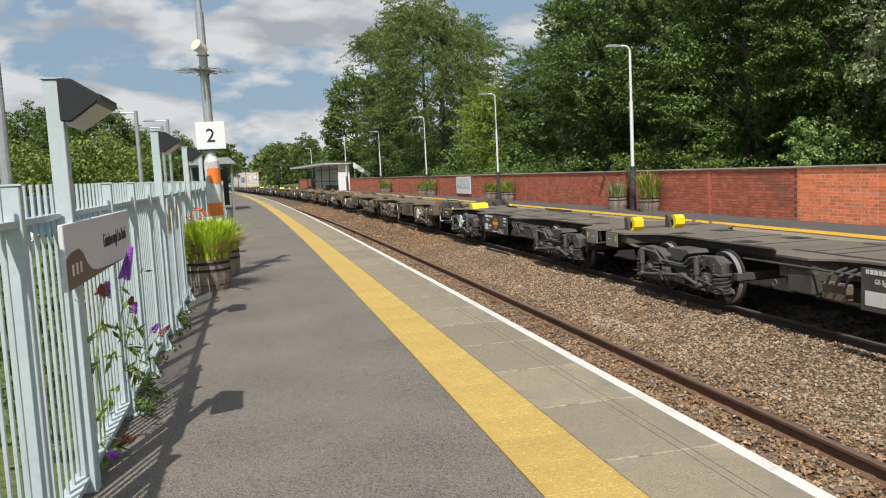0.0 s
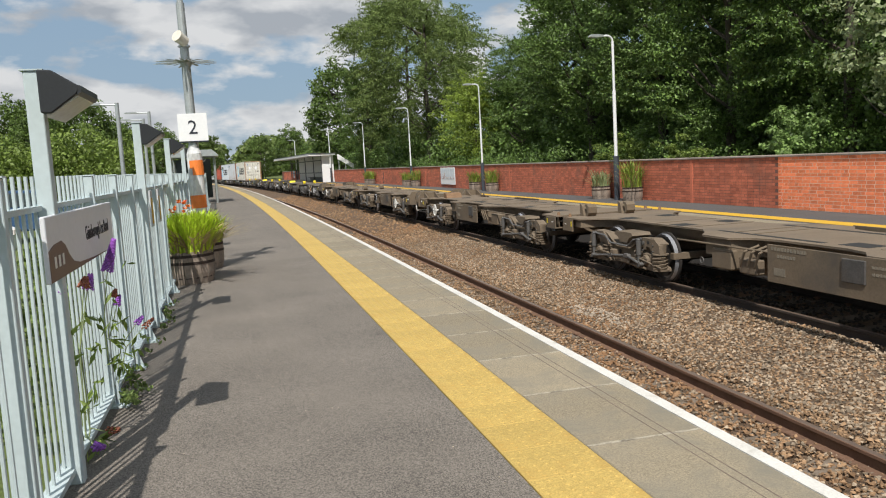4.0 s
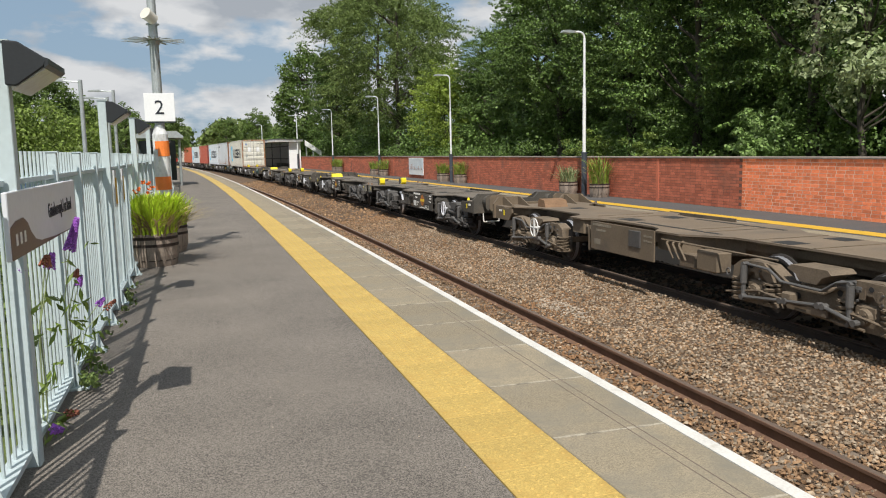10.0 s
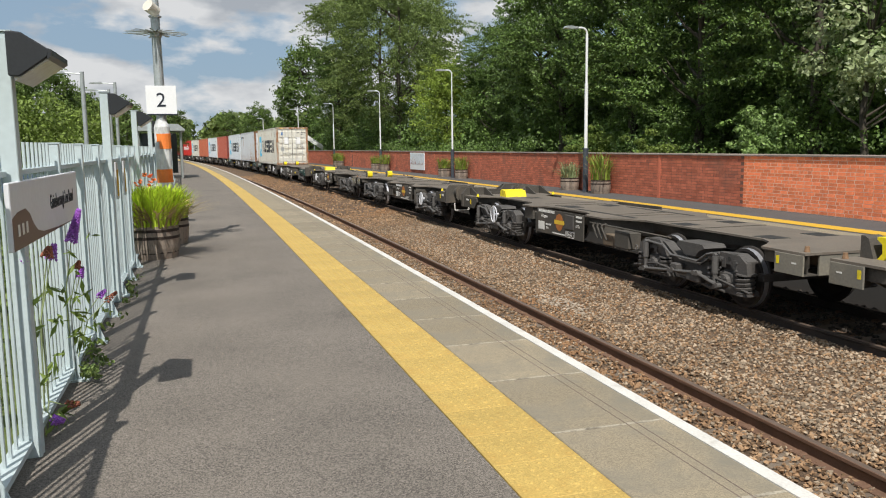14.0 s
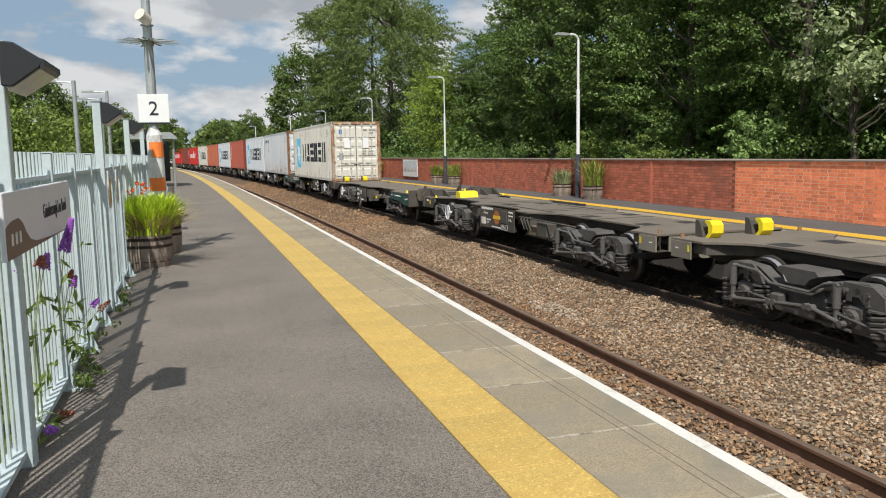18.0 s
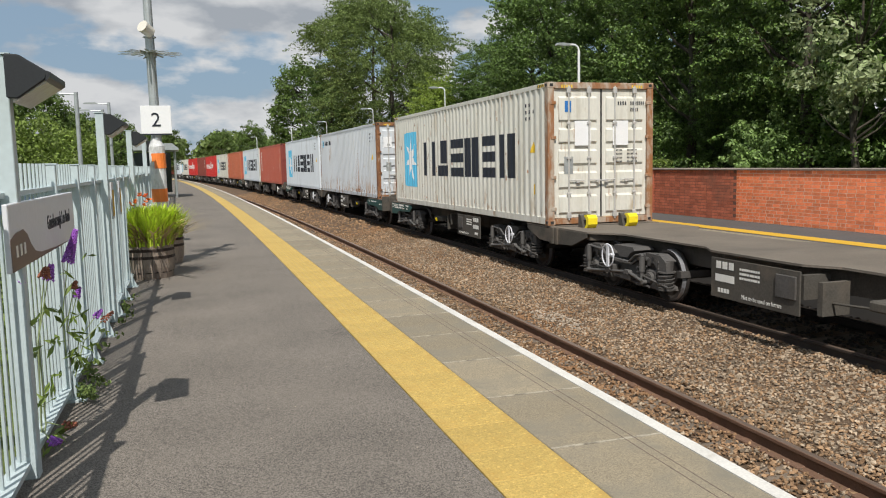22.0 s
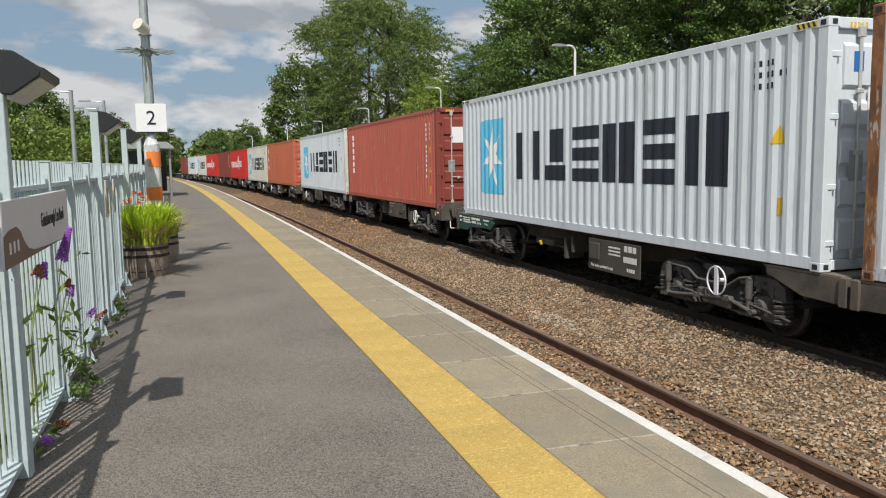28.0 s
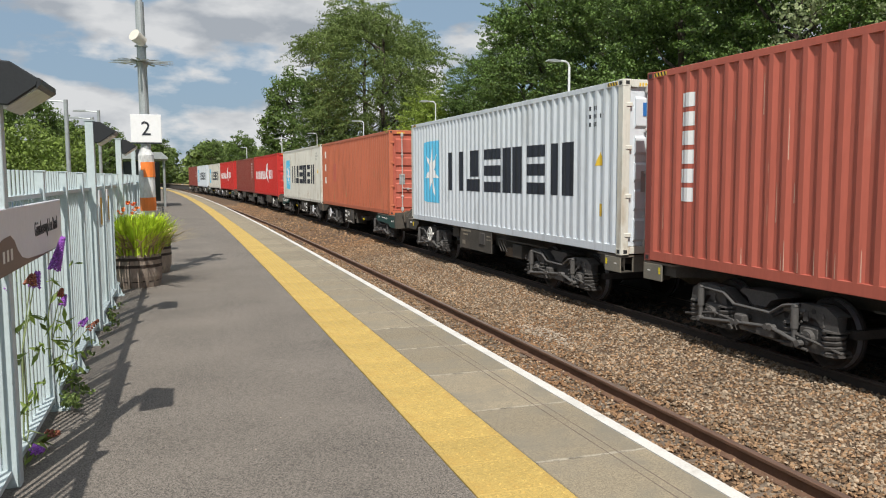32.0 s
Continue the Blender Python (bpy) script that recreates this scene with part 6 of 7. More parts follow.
def corrugated_side(side):
    b = bmesh.new()
    a0, a1, z0, z1 = 0.14, CL - 0.14, 0.16, CH - 0.10
    st = wave_stations(a0, a1)
    col = [(b.verts.new((side * (CW / 2 - wave(y)), y, z0)), b.verts.new((side * (CW / 2 - wave(y)), y, z1))) for y in st]
    for (p, q), (r, s) in zip(col, col[1:]):
        b.faces.new((p, q, s, r) if side < 0 else (p, r, s, q))
    return b


def container(mat, post, door, label):
    t = thing("shipping_container", label, "container", group="containers on the train")
    # y = 0 at the door end, which faces down the line
    part("side_wall", corrugated_side(-1), mat, t, "corrugated steel side")
    part("side_wall", corrugated_side(1), mat, t, "corrugated steel side")
    b = bmesh.new()
    n = 24
    for k in range(n):
        y0, y1 = 0.1 + (CL - 0.2) * k / n, 0.1 + (CL - 0.2) * (k + 1) / n
        ym = (y0 + y1) / 2
        vs = [[b.verts.new((x, y, z)) for x in (-1.17, 1.17)] for y, z in ((y0, CH - 0.035), (ym, CH - 0.015), (y1, CH - 0.035))]
        for r, s in zip(vs, vs[1:]):
            b.faces.new((r[0], r[1], s[1], s[0]))
    part("roof", b, mat, t)
    part("far_end_wall", new_box(-1.14, 1.14, CL - 0.10, CL - 0.05, 0.15, CH - 0.11), mat, t)
    for sx in (-1, 1):
        x0, x1 = sorted((sx * 1.219, sx * 1.15))
        part("top_rail", new_box(x0, x1, 0.15, CL - 0.15, CH - 0.105, CH - 0.01, bevel=0.006), mat, t)
        part("bottom_rail", new_box(x0, x1, 0.15, CL - 0.15, 0.02, 0.165, bevel=0.006), mat, t)
        for yy in (0.0, CL - 0.16):
            part("corner_post", new_box(*sorted((sx * 1.219, sx * 1.08)), yy, yy + 0.16, 0.11, CH - 0.11, bevel=0.008), post, t)
            for z in (0.0, CH - 0.118):
                cc = part("corner_casting", new_box(*sorted((sx * 1.223, sx * 1.06)), yy - 0.004, yy + 0.166, z, z + 0.118, bevel=0.01), post, t)
                # casting holes are dark plates that paint the shade inside
                if yy == 0.0:
                    part("casting_hole", new_box(sx * 1.14 - 0.035, sx * 1.14 + 0.035, -0.0075, -0.003, z + 0.03, z + 0.09, bevel=0.001), "gasket", cc)
                part("casting_hole", new_box(*sorted((sx * 1.2265, sx * 1.22)), yy + 0.04, yy + 0.12, z + 0.03, z + 0.09, bevel=0.001), "gasket", cc)
    part("door_header", new_box(-1.06, 1.06, 0.0, 0.10, CH - 0.13, CH - 0.005, bevel=0.008), post, t)
    part("door_sill", new_box(-1.06, 1.06, 0.0, 0.10, 0.02, 0.14, bevel=0.008), post, t)
    for x in (-0.92, 0.70):
        for k in range(5):
            part("hazard_mark", new_box(x + k * 0.055, x + k * 0.055 + 0.03, -0.004, -0.001, CH - 0.115, CH - 0.055), "hazard", t, "yellow edge mark")
    for sx in (-1, 1):
        for y0 in (0.18, CL - 0.50):
            hz = part("hazard_plate", new_box(*sorted((sx * 1.2205, sx * 1.2195)), y0, y0 + 0.32, CH - 0.085, CH - 0.025), "hazard", t, "yellow edge mark")
            b = bmesh.new()
            for k in range(4):
                y = y0 + 0.01 + k * 0.08
                prism(b, [(y, CH - 0.085), (y + 0.035, CH - 0.085), (y + 0.065, CH - 0.025), (y + 0.03, CH - 0.025)], "x", *sorted((sx * 1.2222, sx * 1.221)))
            tagged(part("stripe", b, "ink", hz, "black slanting stripes"), kind="stuff")
    for sx in (-1, 1):
        x0, x1 = sorted((sx * 0.012, sx * 1.07))
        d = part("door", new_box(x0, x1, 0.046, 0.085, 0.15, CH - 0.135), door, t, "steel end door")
        for z0, z1 in ((0.22, 0.62), (0.74, 1.10), (1.22, 1.55), (1.66, 1.98), (2.10, 2.62)):
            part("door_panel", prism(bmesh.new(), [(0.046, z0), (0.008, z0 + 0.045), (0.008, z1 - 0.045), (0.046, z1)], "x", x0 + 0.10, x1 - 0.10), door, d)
        for rx in (0.30, 0.76):
            x = sx * rx
            rod = part("lock_rod", tube(bmesh.new(), (x, -0.012, 0.10), (x, -0.012, CH - 0.07), 0.019, seg=8), "rod", d, "galvanised lock rod")
            for z in (0.14, 0.62, 1.35, 2.05, CH - 0.22):
                b = new_box(x - 0.045, x + 0.045, -0.036, 0.01, z, z + (0.12 if z < 0.2 or z > 2.5 else 0.05), bevel=0.006)
                part("rod_bracket", b, "rod", d)
            b = tube(bmesh.new(), (x, -0.03, 0.92), (x - sx * 0.34, -0.03, 0.90), 0.013, seg=6)
            box(b, x - sx * 0.20 - 0.04, x - sx * 0.20 + 0.04, -0.045, 0.0, 0.86, 0.93, bevel=0.008)
            part("door_handle", b, "rod", d, "door handle and catch")
        for z in (0.30, 0.95, 1.75, 2.45):
            b = bmesh.new()
            box(b, sx * 1.10 - 0.06, sx * 1.10 + 0.06, -0.012, 0.03, z, z + 0.07, bevel=0.008)
            part("hinge", b, post, d)
        part("gasket", new_box(*sorted((sx * 0.004, sx * 0.012)), 0.02, 0.07, 0.15, CH - 0.135), "gasket", d)
    return t


def door_marks(t, col, white_panels, extra="none"):
    rows = [(0.36, 0.58, 2.44, 0.075, 4), (0.66, 1.0, 2.44, 0.075, 7), (0.66, 0.86, 2.31, 0.075, 4)]
    b = bmesh.new()
    for x0, x1, z, h, n in rows:
        w = (x1 - x0) / n
        for k in range(n):
            box(b, x0 + k * w + w * 0.25, x0 + (k + 1) * w - w * 0.2, 0.001, 0.004, z, z + h)
    for r in range(4):
        for x0, n in ((0.34, 5), (0.60, 8)):
            for k in range(n):
                box(b, x0 + k * 0.03, x0 + k * 0.03 + 0.016, 0.001, 0.004, 1.50 - r * 0.08, 1.50 - r * 0.08 + 0.035)
    part("lettering", b, col, t, "small rows of marking bars")
    for x0, x1, z0, z1, mt in white_panels:
        part("label_panel", new_box(x0, x1, 0.0, 0.005, z0, z1), mt, t, "flat label panel")
    part("data_plate", new_box(-0.86, -0.66, 0.0, 0.006, 1.05, 1.40), "galv", t, "grey metal data plate")


LETTER_SPANS = ((8.8, 7.55, 0.0, 0.0), (7.42, 6.28, 0.30, 0.30), (6.12, 5.18, 0.0, 0.0), (5.0, 4.02, 0.0, 0.10), (3.78, 2.92, 0.06, 0.06), (2.66, 1.60, 0.0, 0.25))


WORD_SHAPES = (
    ((0.0, 0.30, 0.0, 1.0), (0.70, 1.0, 0.0, 1.0)),
    ((0.10, 0.90, 0.0, 0.30), (0.24, 0.76, 0.36, 1.0)),
    ((0.0, 1.0, 0.0, 0.24), (0.0, 1.0, 0.38, 0.62), (0.0, 1.0, 0.76, 1.0)),
    ((0.0, 0.40, 0.0, 1.0), (0.56, 1.0, 0.0, 1.0)),
    ((0.0, 1.0, 0.0, 0.24), (0.0, 1.0, 0.38, 0.62), (0.0, 1.0, 0.76, 1.0)),
    ((0.0, 0.30, 0.0, 1.0), (0.46, 0.94, 0.0, 1.0)))


def big_word(t, mat):
    """The large brand word as groups of plain painted bars."""
    for (a, c, _, _), bars_ in zip(LETTER_SPANS, WORD_SHAPES):
        w = a - c
        for l, r, lo, hi in bars_:
            part("word_block", painted([(a - w * r, 0.95 + lo), (a - w * l, 0.95 + lo), (a - w * l, 0.95 + hi), (a - w * r, 0.95 + hi)]), mat, t, "plain painted bar of a brand word")


def word_blocks(t, y_left, y_right, z0, z1, n, mat, gap=0.2):
    """A big painted brand word as plain upright blocks, read from the far end to the near end."""
    w = (y_left - y_right) / (n - gap)
    shape = ((1.0, 0.0), (1.0, 0.22), (0.82, 0.0), (0.9, 0.08), (0.8, 0.0), (1.0, 0.12))
    for k in range(n):
        a = y_left - k * w
        f, cut = shape[k % 6]
        c = a - w * (1 - gap) * f
        cut *= w
        part("word_block", painted([(c, z0), (a, z0), (a - cut, z1), (c + cut, z1)]), mat, t, "plain painted block of a brand word")


def side_codes(t, mat, y=0.62):
    for k, (z, n) in enumerate(((2.46, 4), (2.32, 6), (2.18, 4))):
        for j in range(n):
            yy = y + 0.60 - j * 0.11
            part("code_bar", painted([(yy - 0.035, z), (yy, z), (yy, z + 0.075), (yy - 0.035, z + 0.075)], off=0.003), mat, t)
    part("warning_mark", painted([(y, 1.50), (y + 0.26, 1.50), (y + 0.13, 1.74)]), "hazard", t, "yellow warning triangle")
    part("height_mark", painted([(y + 0.02, 0.62), (y + 0.14, 0.62), (y + 0.14, 0.84), (y + 0.02, 0.84)]), "hazard", t, "small yellow label")


def star_panel(t, y0, y1, z0, z1):
    e = 0.16
    part("blue_panel", painted([(y0, z0), (y1 - e, z0), (y1 - 0.04, z0 + 0.04), (y1, z0 + e), (y1, z1 - e), (y1 - 0.04, z1 - 0.04), (y1 - e, z1), (y0, z1)]), "sky_blue", t, "sky blue painted panel")
    c, d, r = (y0 + y1) / 2, (z0 + z1) / 2, (y1 - y0) * 0.44
    pl = []
    for k in range(14):
        a = math.pi / 2 + math.pi * k / 7
        q = r if k % 2 == 0 else r * 0.34
        pl.append((c + q * math.cos(a), d + q * 1.25 * math.sin(a)))
    part("white_star", painted(pl, off=0.007, step=0.03), "white", t, "plain white star shape")


def rust_runs(t, seed, n, mat="rust", zmax=0.9, wide=0.04, low=False, span=(0.3, CL - 0.4), high=False):
    rng = random.Random(seed)
    for k in range(n):
        y = rng.uniform(*span)
        z = rng.choice((0.17, 0.17, 0.17 if low else rng.uniform(0.4, 2.2)))
        if high:
            z = rng.uniform(0.25, 2.55)
        h, w = rng.uniform(0.35 * zmax if high else 0.08, zmax), rng.uniform(0.014, wide)
        part("rust_streak", painted([(y, z), (y + w, z), (y + w * 0.8, z + h), (y + w * 0.3, z + h * 0.9)], off=0.003), mat, t, "vertical scuff or rust streak")


C0 = 151.45
STARTS = [C0, 166.3, 179.1, 193.55, 206.45, 221.3, 234.0, 248.8, 261.4, 276.25, 288.9, 303.7, 316.4]
white_doors = [(-0.62, -0.26, 1.62, 2.12, "white"), (0.26, 0.62, 1.62, 2.12, "white")]
spec = [
    ("c_white", "rust_white", "c_white", "weathered white container with rusted corner posts and blue star panel"),
    ("c_plain", "rust_post", "c_plain", "plain pale white container with rust streaks and a small word"),
    ("c_silver", "c_silver", "c_silver", "clean silver-grey container with blue star panel and dark word blocks"),
    # door end coloured darker than the sides, toning down the direct sun on it
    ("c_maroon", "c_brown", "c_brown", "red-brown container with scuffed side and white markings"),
    ("c_silver", "c_white", "c_silver", "silver-grey container with blue star panel and dark word blocks"),
    ("c_orange", "c_orange", "c_maroon", "faded orange container with small pale markings"),
    ("c_white", "c_white", "c_white", "white container with blue star panel and dark word blocks"),
    ("c_red", "c_red", "c_red", "bright red container with white word blocks"),
    ("c_brown", "c_brown", "c_brown", "dark red-brown container with a plain side"),
    ("c_red", "c_red", "c_red", "bright red container with white word blocks, far along the train"),
    ("c_white", "c_white", "c_white", "white container with dark word blocks, far along the train"),
    ("c_silver", "c_silver", "c_silver", "silver container with dark word blocks, far along the train"),
    ("c_brown", "c_brown", "c_brown", "dark red-brown container at the end of the view"),
]
for i, (mt, post, door, lbl) in enumerate(spec):
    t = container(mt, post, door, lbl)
    if i in (0, 2, 4, 6, 10, 11):
        star_panel(t, 9.46, 10.92, 0.58, 2.32)
        big_word(t, "ink")
        side_codes(t, "ink")
        door_marks(t, "ink", white_doors)
        part("label_panel", new_box(-0.84, -0.70, 0.0, 0.005, 2.30, 2.52), "blue_label", t, "small blue label")
    elif i == 1:
        part("star_patch", painted([(11.2, 2.2), (11.5, 2.2), (11.5, 2.55), (11.2, 2.55)]), "sky_blue", t, "small blue patch")
        word_blocks(t, 11.45, 9.38, 2.30, 2.50, 10, "ink", 0.3)
        side_codes(t, "ink")
        door_marks(t, "ink", [(-0.95, -0.62, 1.95, 2.35, "white")])
        rust_runs(t, 4, 22, zmax=0.35, wide=0.03)
        rust_runs(t, 14, 46, zmax=0.30, wide=0.035, low=True, span=(0.9, 8.2))
        rust_runs(t, 15, 16, zmax=1.5, wide=0.030, low=True, span=(2.9, 4.6))
        rust_runs(t, 16, 6, zmax=2.45, wide=0.05, low=True, span=(3.3, 3.7))
        rust_runs(t, 17, 26, "rust_post", zmax=0.22, wide=0.06, low=True, span=(1.2, 4.6))
    elif i == 3:
        for k in range(6):
            part("brand_bar", painted([(11.02, 2.30 - k * 0.27), (11.30, 2.30 - k * 0.27), (11.30, 2.50 - k * 0.27), (11.02, 2.50 - k * 0.27)]), "white", t, "plain white painted bar")
        for y, n, z in ((1.02, 4, 2.50), (1.02, 6, 1.86), (1.02, 1, 0.98), (0.62, 4, 2.50)):
            for j in range(n):
                zz = z - j * 0.14
                part("code_bar", painted([(y - 0.045, zz - 0.09), (y + 0.045, zz - 0.09), (y + 0.045, zz), (y - 0.045, zz)], off=0.003), "white", t)
        for z0, z1 in ((1.62, 1.80), (0.42, 0.66)):
            part("height_mark", painted([(0.55, z0), (0.72, z0), (0.72, z1), (0.55, z1)]), "hazard", t, "small yellow label")
        part("warning_mark", painted([(0.52, 1.06), (0.78, 1.06), (0.65, 1.30)]), "hazard", t, "yellow warning triangle")
        door_marks(t, "white", [(-0.74, -0.36, 1.90, 2.35, "white"), (0.66, 0.80, 0.9, 1.15, "white")])
        rust_runs(t, 8, 26, "scuff", 0.5, 0.02)
        rust_runs(t, 18, 34, "scuff", 0.7, 0.016, span=(3.0, 11.0))
    elif i == 5:
        for k in range(3):
            part("brand_bar", painted([(11.3, 1.0 + k * 0.6), (11.6, 1.0 + k * 0.6), (11.6, 1.3 + k * 0.6), (11.3, 1.3 + k * 0.6)]), "pale_mark", t, "plain pale painted bar")
        part("patch", painted([(8.9, 1.1), (9.5, 1.1), (9.5, 1.9), (8.9, 1.9)]), "c_maroon", t, "darker repainted patch")
        rust_runs(t, 9, 24)
        door_marks(t, "white", [(-0.2, 0.4, 1.0, 1.4, "white")])
    elif i in (7, 9):
        word_blocks(t, 10.9, 6.2, 1.15, 1.75, 7, "white", 0.3)
        part("brand_shape", painted([(4.3, 0.9), (4.8, 1.5), (4.4, 2.3), (5.0, 2.2), (5.5, 1.7), (6.0, 1.1), (5.3, 1.3)]), "white", t, "plain white painted shape")
        word_blocks(t, 4.0, 2.2, 1.2, 1.8, 3, "white", 0.3)
        door_marks(t, "white", [])
    else:
        for k in range(6):
            part("brand_bar", painted([(1.0, 2.3 - k * 0.22), (1.16, 2.3 - k * 0.22), (1.16, 2.45 - k * 0.22), (1.0, 2.45 - k * 0.22)]), "white", t, "plain white painted bar")
        door_marks(t, "white", [])
    if i == 0:
        rust_runs(t, 2, 36, zmax=0.28, wide=0.026)
        rust_runs(t, 21, 60, zmax=0.14, wide=0.04, high=True)
        rust_runs(t, 22, 44, "rust_post", zmax=0.20, wide=0.045, high=True, span=(7.5, CL - 0.3))
    deck_z = RAIL + 1.108
    moving.append((t, STARTS[i], deck_z))


def container_pose(s, z):
    # the chord of the wagon under it
    m = on_line(XC, s + CL / 2, z)
    return m @ Matrix.Translation((0, -CL / 2, 0))


def motions():
    for ob, s, how in moving:
        if isinstance(how, bool):
            walk(ob, [(t, unit_pose(s - gone(t), how)) for t in TIMES])
        else:
            walk(ob, [(t, container_pose(s - gone(t), how)) for t in TIMES])
    step = [round(0.1 * k, 1) for k in range(321)]
    for ob, s, how in moving:
        if isinstance(how, bool):
            near = [w for w in ob.children if w.name.split(".")[0] == "wheelset"]
            for w in near:
                c = w.matrix_basis.translation.copy()
                sign = -1 if how else 1
                walk(w, [(t, Matrix.Translation(c) @ Matrix.Rotation(sign * gone(t) / 0.42, 4, "X")) for t in step])

# ---------------------------------------------------------------- trees and hedges
def leaf_cloud(clumps, per, size, seed, flat=0.6, aspect=1.5, spray=None, up=0.35, thin=0.42):
    """Leaves as small bent quads round many clump centres (x, y, z, radius)."""
    rng = np.random.default_rng(seed)
    C = np.asarray(clumps, float)
    n = len(C) * per
    c = np.repeat(C, per, 0)
    d = rng.normal(size=(n, 3))
    d /= np.linalg.norm(d, axis=1, keepdims=True)
    r = c[:, 3:4] * rng.uniform(0.35, 1.0, (n, 1)) ** 0.6
    p = c[:, :3] + d * r * np.array([1, 1, flat])
    if spray is not None:
        # long tapering sprays that reach outwards from the trunk, rising or drooping
        ax = C[:, :3] * np.array([1, 1, 0])
        ax /= np.linalg.norm(ax, axis=1, keepdims=True) + 1e-6
        ax = ax + rng.normal(0, 0.35, ax.shape)
        ax[:, 2] = spray + rng.normal(0, 0.25, len(ax))
        ax /= np.linalg.norm(ax, axis=1, keepdims=True)
        ax = np.repeat(ax, per, 0)
        f = rng.uniform(-1, 1.3, (n, 1))
        p = c[:, :3] + ax * f * c[:, 3:4] * 1.5 + d * c[:, 3:4] * thin * (1.15 - 0.65 * f) * rng.uniform(0.2, 1, (n, 1))
    nrm = d + rng.normal(0, 0.55, (n, 3)) + np.array([0, 0, up])
    nrm /= np.linalg.norm(nrm, axis=1, keepdims=True)
    t = np.cross(nrm, rng.normal(size=(n, 3)))
    t /= np.linalg.norm(t, axis=1, keepdims=True)
    b = np.cross(nrm, t)
    s = size * rng.uniform(0.6, 1.3, (n, 1))
    V = np.stack([p - t * s * aspect * 0.5, p + b * s * 0.5 + nrm * s * 0.08, p + t * s * aspect * 0.5, p - b * s * 0.5 + nrm * s * 0.08], 1).reshape(-1, 3)
    F = np.arange(4 * n).reshape(-1, 4)
    return V, F


def crown_clumps(n, rx, ry, rz, zc, r, seed, taper=0.0, bottom=-1.0, boughs=0, bough=1.0):
    """Clump centres in a crown; with boughs, they gather on that many rounded lobes with gaps between them."""
    rng = np.random.default_rng(seed)
    out_ = []
    lobes = rng.normal(size=(9, 3))
    lobes /= np.linalg.norm(lobes, axis=1, keepdims=True)

    def spot(lo, hi):
        while True:
            d = rng.normal(size=3)
            d /= np.linalg.norm(d)
            if d[2] >= bottom:
                break
        k = 0.78 + 0.30 * max(0, (lobes @ d).max()) ** 6 + rng.normal(0, 0.05)
        f = k * rng.uniform(lo, hi) ** 0.45
        z = d[2] * f
        w = 1 - taper * (z + 1) / 2
        return np.array((d[0] * f * rx * w, d[1] * f * ry * w, zc + z * rz))

    if not boughs:
        while len(out_) < n:
            out_.append((*spot(0.45, 1.0), r * rng.uniform(0.6, 1.3)))
        return out_
    heads = [(spot(0.5, 1.0), bough * rng.uniform(0.65, 1.25)) for _ in range(boughs)]
    while len(out_) < n:
        c, b_ = heads[rng.integers(len(heads))]
        d = rng.normal(size=3) + np.array((0, 0, 0.35))
        d /= np.linalg.norm(d)
        q = c + d * b_ * np.array((1, 1, 0.9)) * rng.uniform(0.55, 1.0)
        out_.append((*q, r * rng.uniform(0.6, 1.2)))
    return out_


def tree(name, label, h, rx, ry, crown_z, crown_h, mat, n, per, leaf, seed, taper=0.0, trunk=0.2, clump=0.7, bottom=-1.0, spray=None, up=0.35, thin=0.42, aspect=1.5, boughs=0, bough=1.0):
    t = thing(name, label, "tree", group="trees beside the station")
    rng = random.Random(seed)
    b = bmesh.new()
    pts = [Vector((0, 0, -0.3))]
    for k in range(1, 6):
        pts.append(Vector((rng.uniform(-0.1, 0.1) * k * 0.4, rng.uniform(-0.1, 0.1) * k * 0.4, h * 0.75 * k / 5)))
    for k, (p, q) in enumerate(zip(pts, pts[1:])):
        tube(b, p, q, trunk * (1 - 0.15 * k), trunk * (1 - 0.15 * (k + 1)), seg=8)
    for k in range(14):
        z = rng.uniform(0.3, 0.95)
        i = min(4, int(z * 5))
        p = pts[i].lerp(pts[i + 1], z * 5 - i)
        a = rng.uniform(0, 6.28)
        e = p + Vector((math.cos(a) * rx * 0.5, math.sin(a) * ry * 0.5, h * 0.14))
        m_ = p.lerp(e, 0.5) + Vector((0, 0, -h * 0.02))
        tube(b, p, m_, trunk * 0.35, trunk * 0.22, seg=6)
        tube(b, m_, e, trunk * 0.22, trunk * 0.06, seg=6)
    part("trunk", b, "bark", t, "branching trunk and limbs")
    cl = crown_clumps(n, rx, ry, crown_h / 2, crown_z, clump, seed, taper, bottom, boughs, bough)
    V, F = leaf_cloud(cl, per, leaf, seed, spray=spray, up=up, thin=thin, aspect=aspect)
    part("crown", from_arrays("crown", V, F, mat), "", t, "crown of many small leaves")
    return t


def bush_mass(name, label, clumps, per, leaf, mat, seed, category="bushes"):
    V, F = leaf_cloud(clumps, per, leaf, seed)
    return tagged(part(name, from_arrays(name, V, F, mat), ""), label, category, kind="stuff")


yew = tree("yew_tree", "dense dark green tree behind the brick wall", 10.5, 3.2, 3.2, 5.8, 10.5, "leaf_dark", 560, 165, 0.056, 11, taper=0.42, trunk=0.2, clump=0.42, spray=0.15, up=0.5, thin=0.5, aspect=1.8, boughs=90, bough=0.85)
yew2 = tree("yew_tree", "dense dark green tree further back on the bank", 10.5, 3.2, 3.2, 5.8, 10.5, "leaf_dark", 300, 110, 0.095, 12, taper=0.5, trunk=0.22, clump=0.7, spray=0.3, up=0.6, thin=0.36, aspect=1.8)
yew2.matrix_basis = Matrix.Translation((25.0, 20.0, 0.3))
yew.matrix_basis = Matrix.Translation((15.9, 22.8, 0.2))
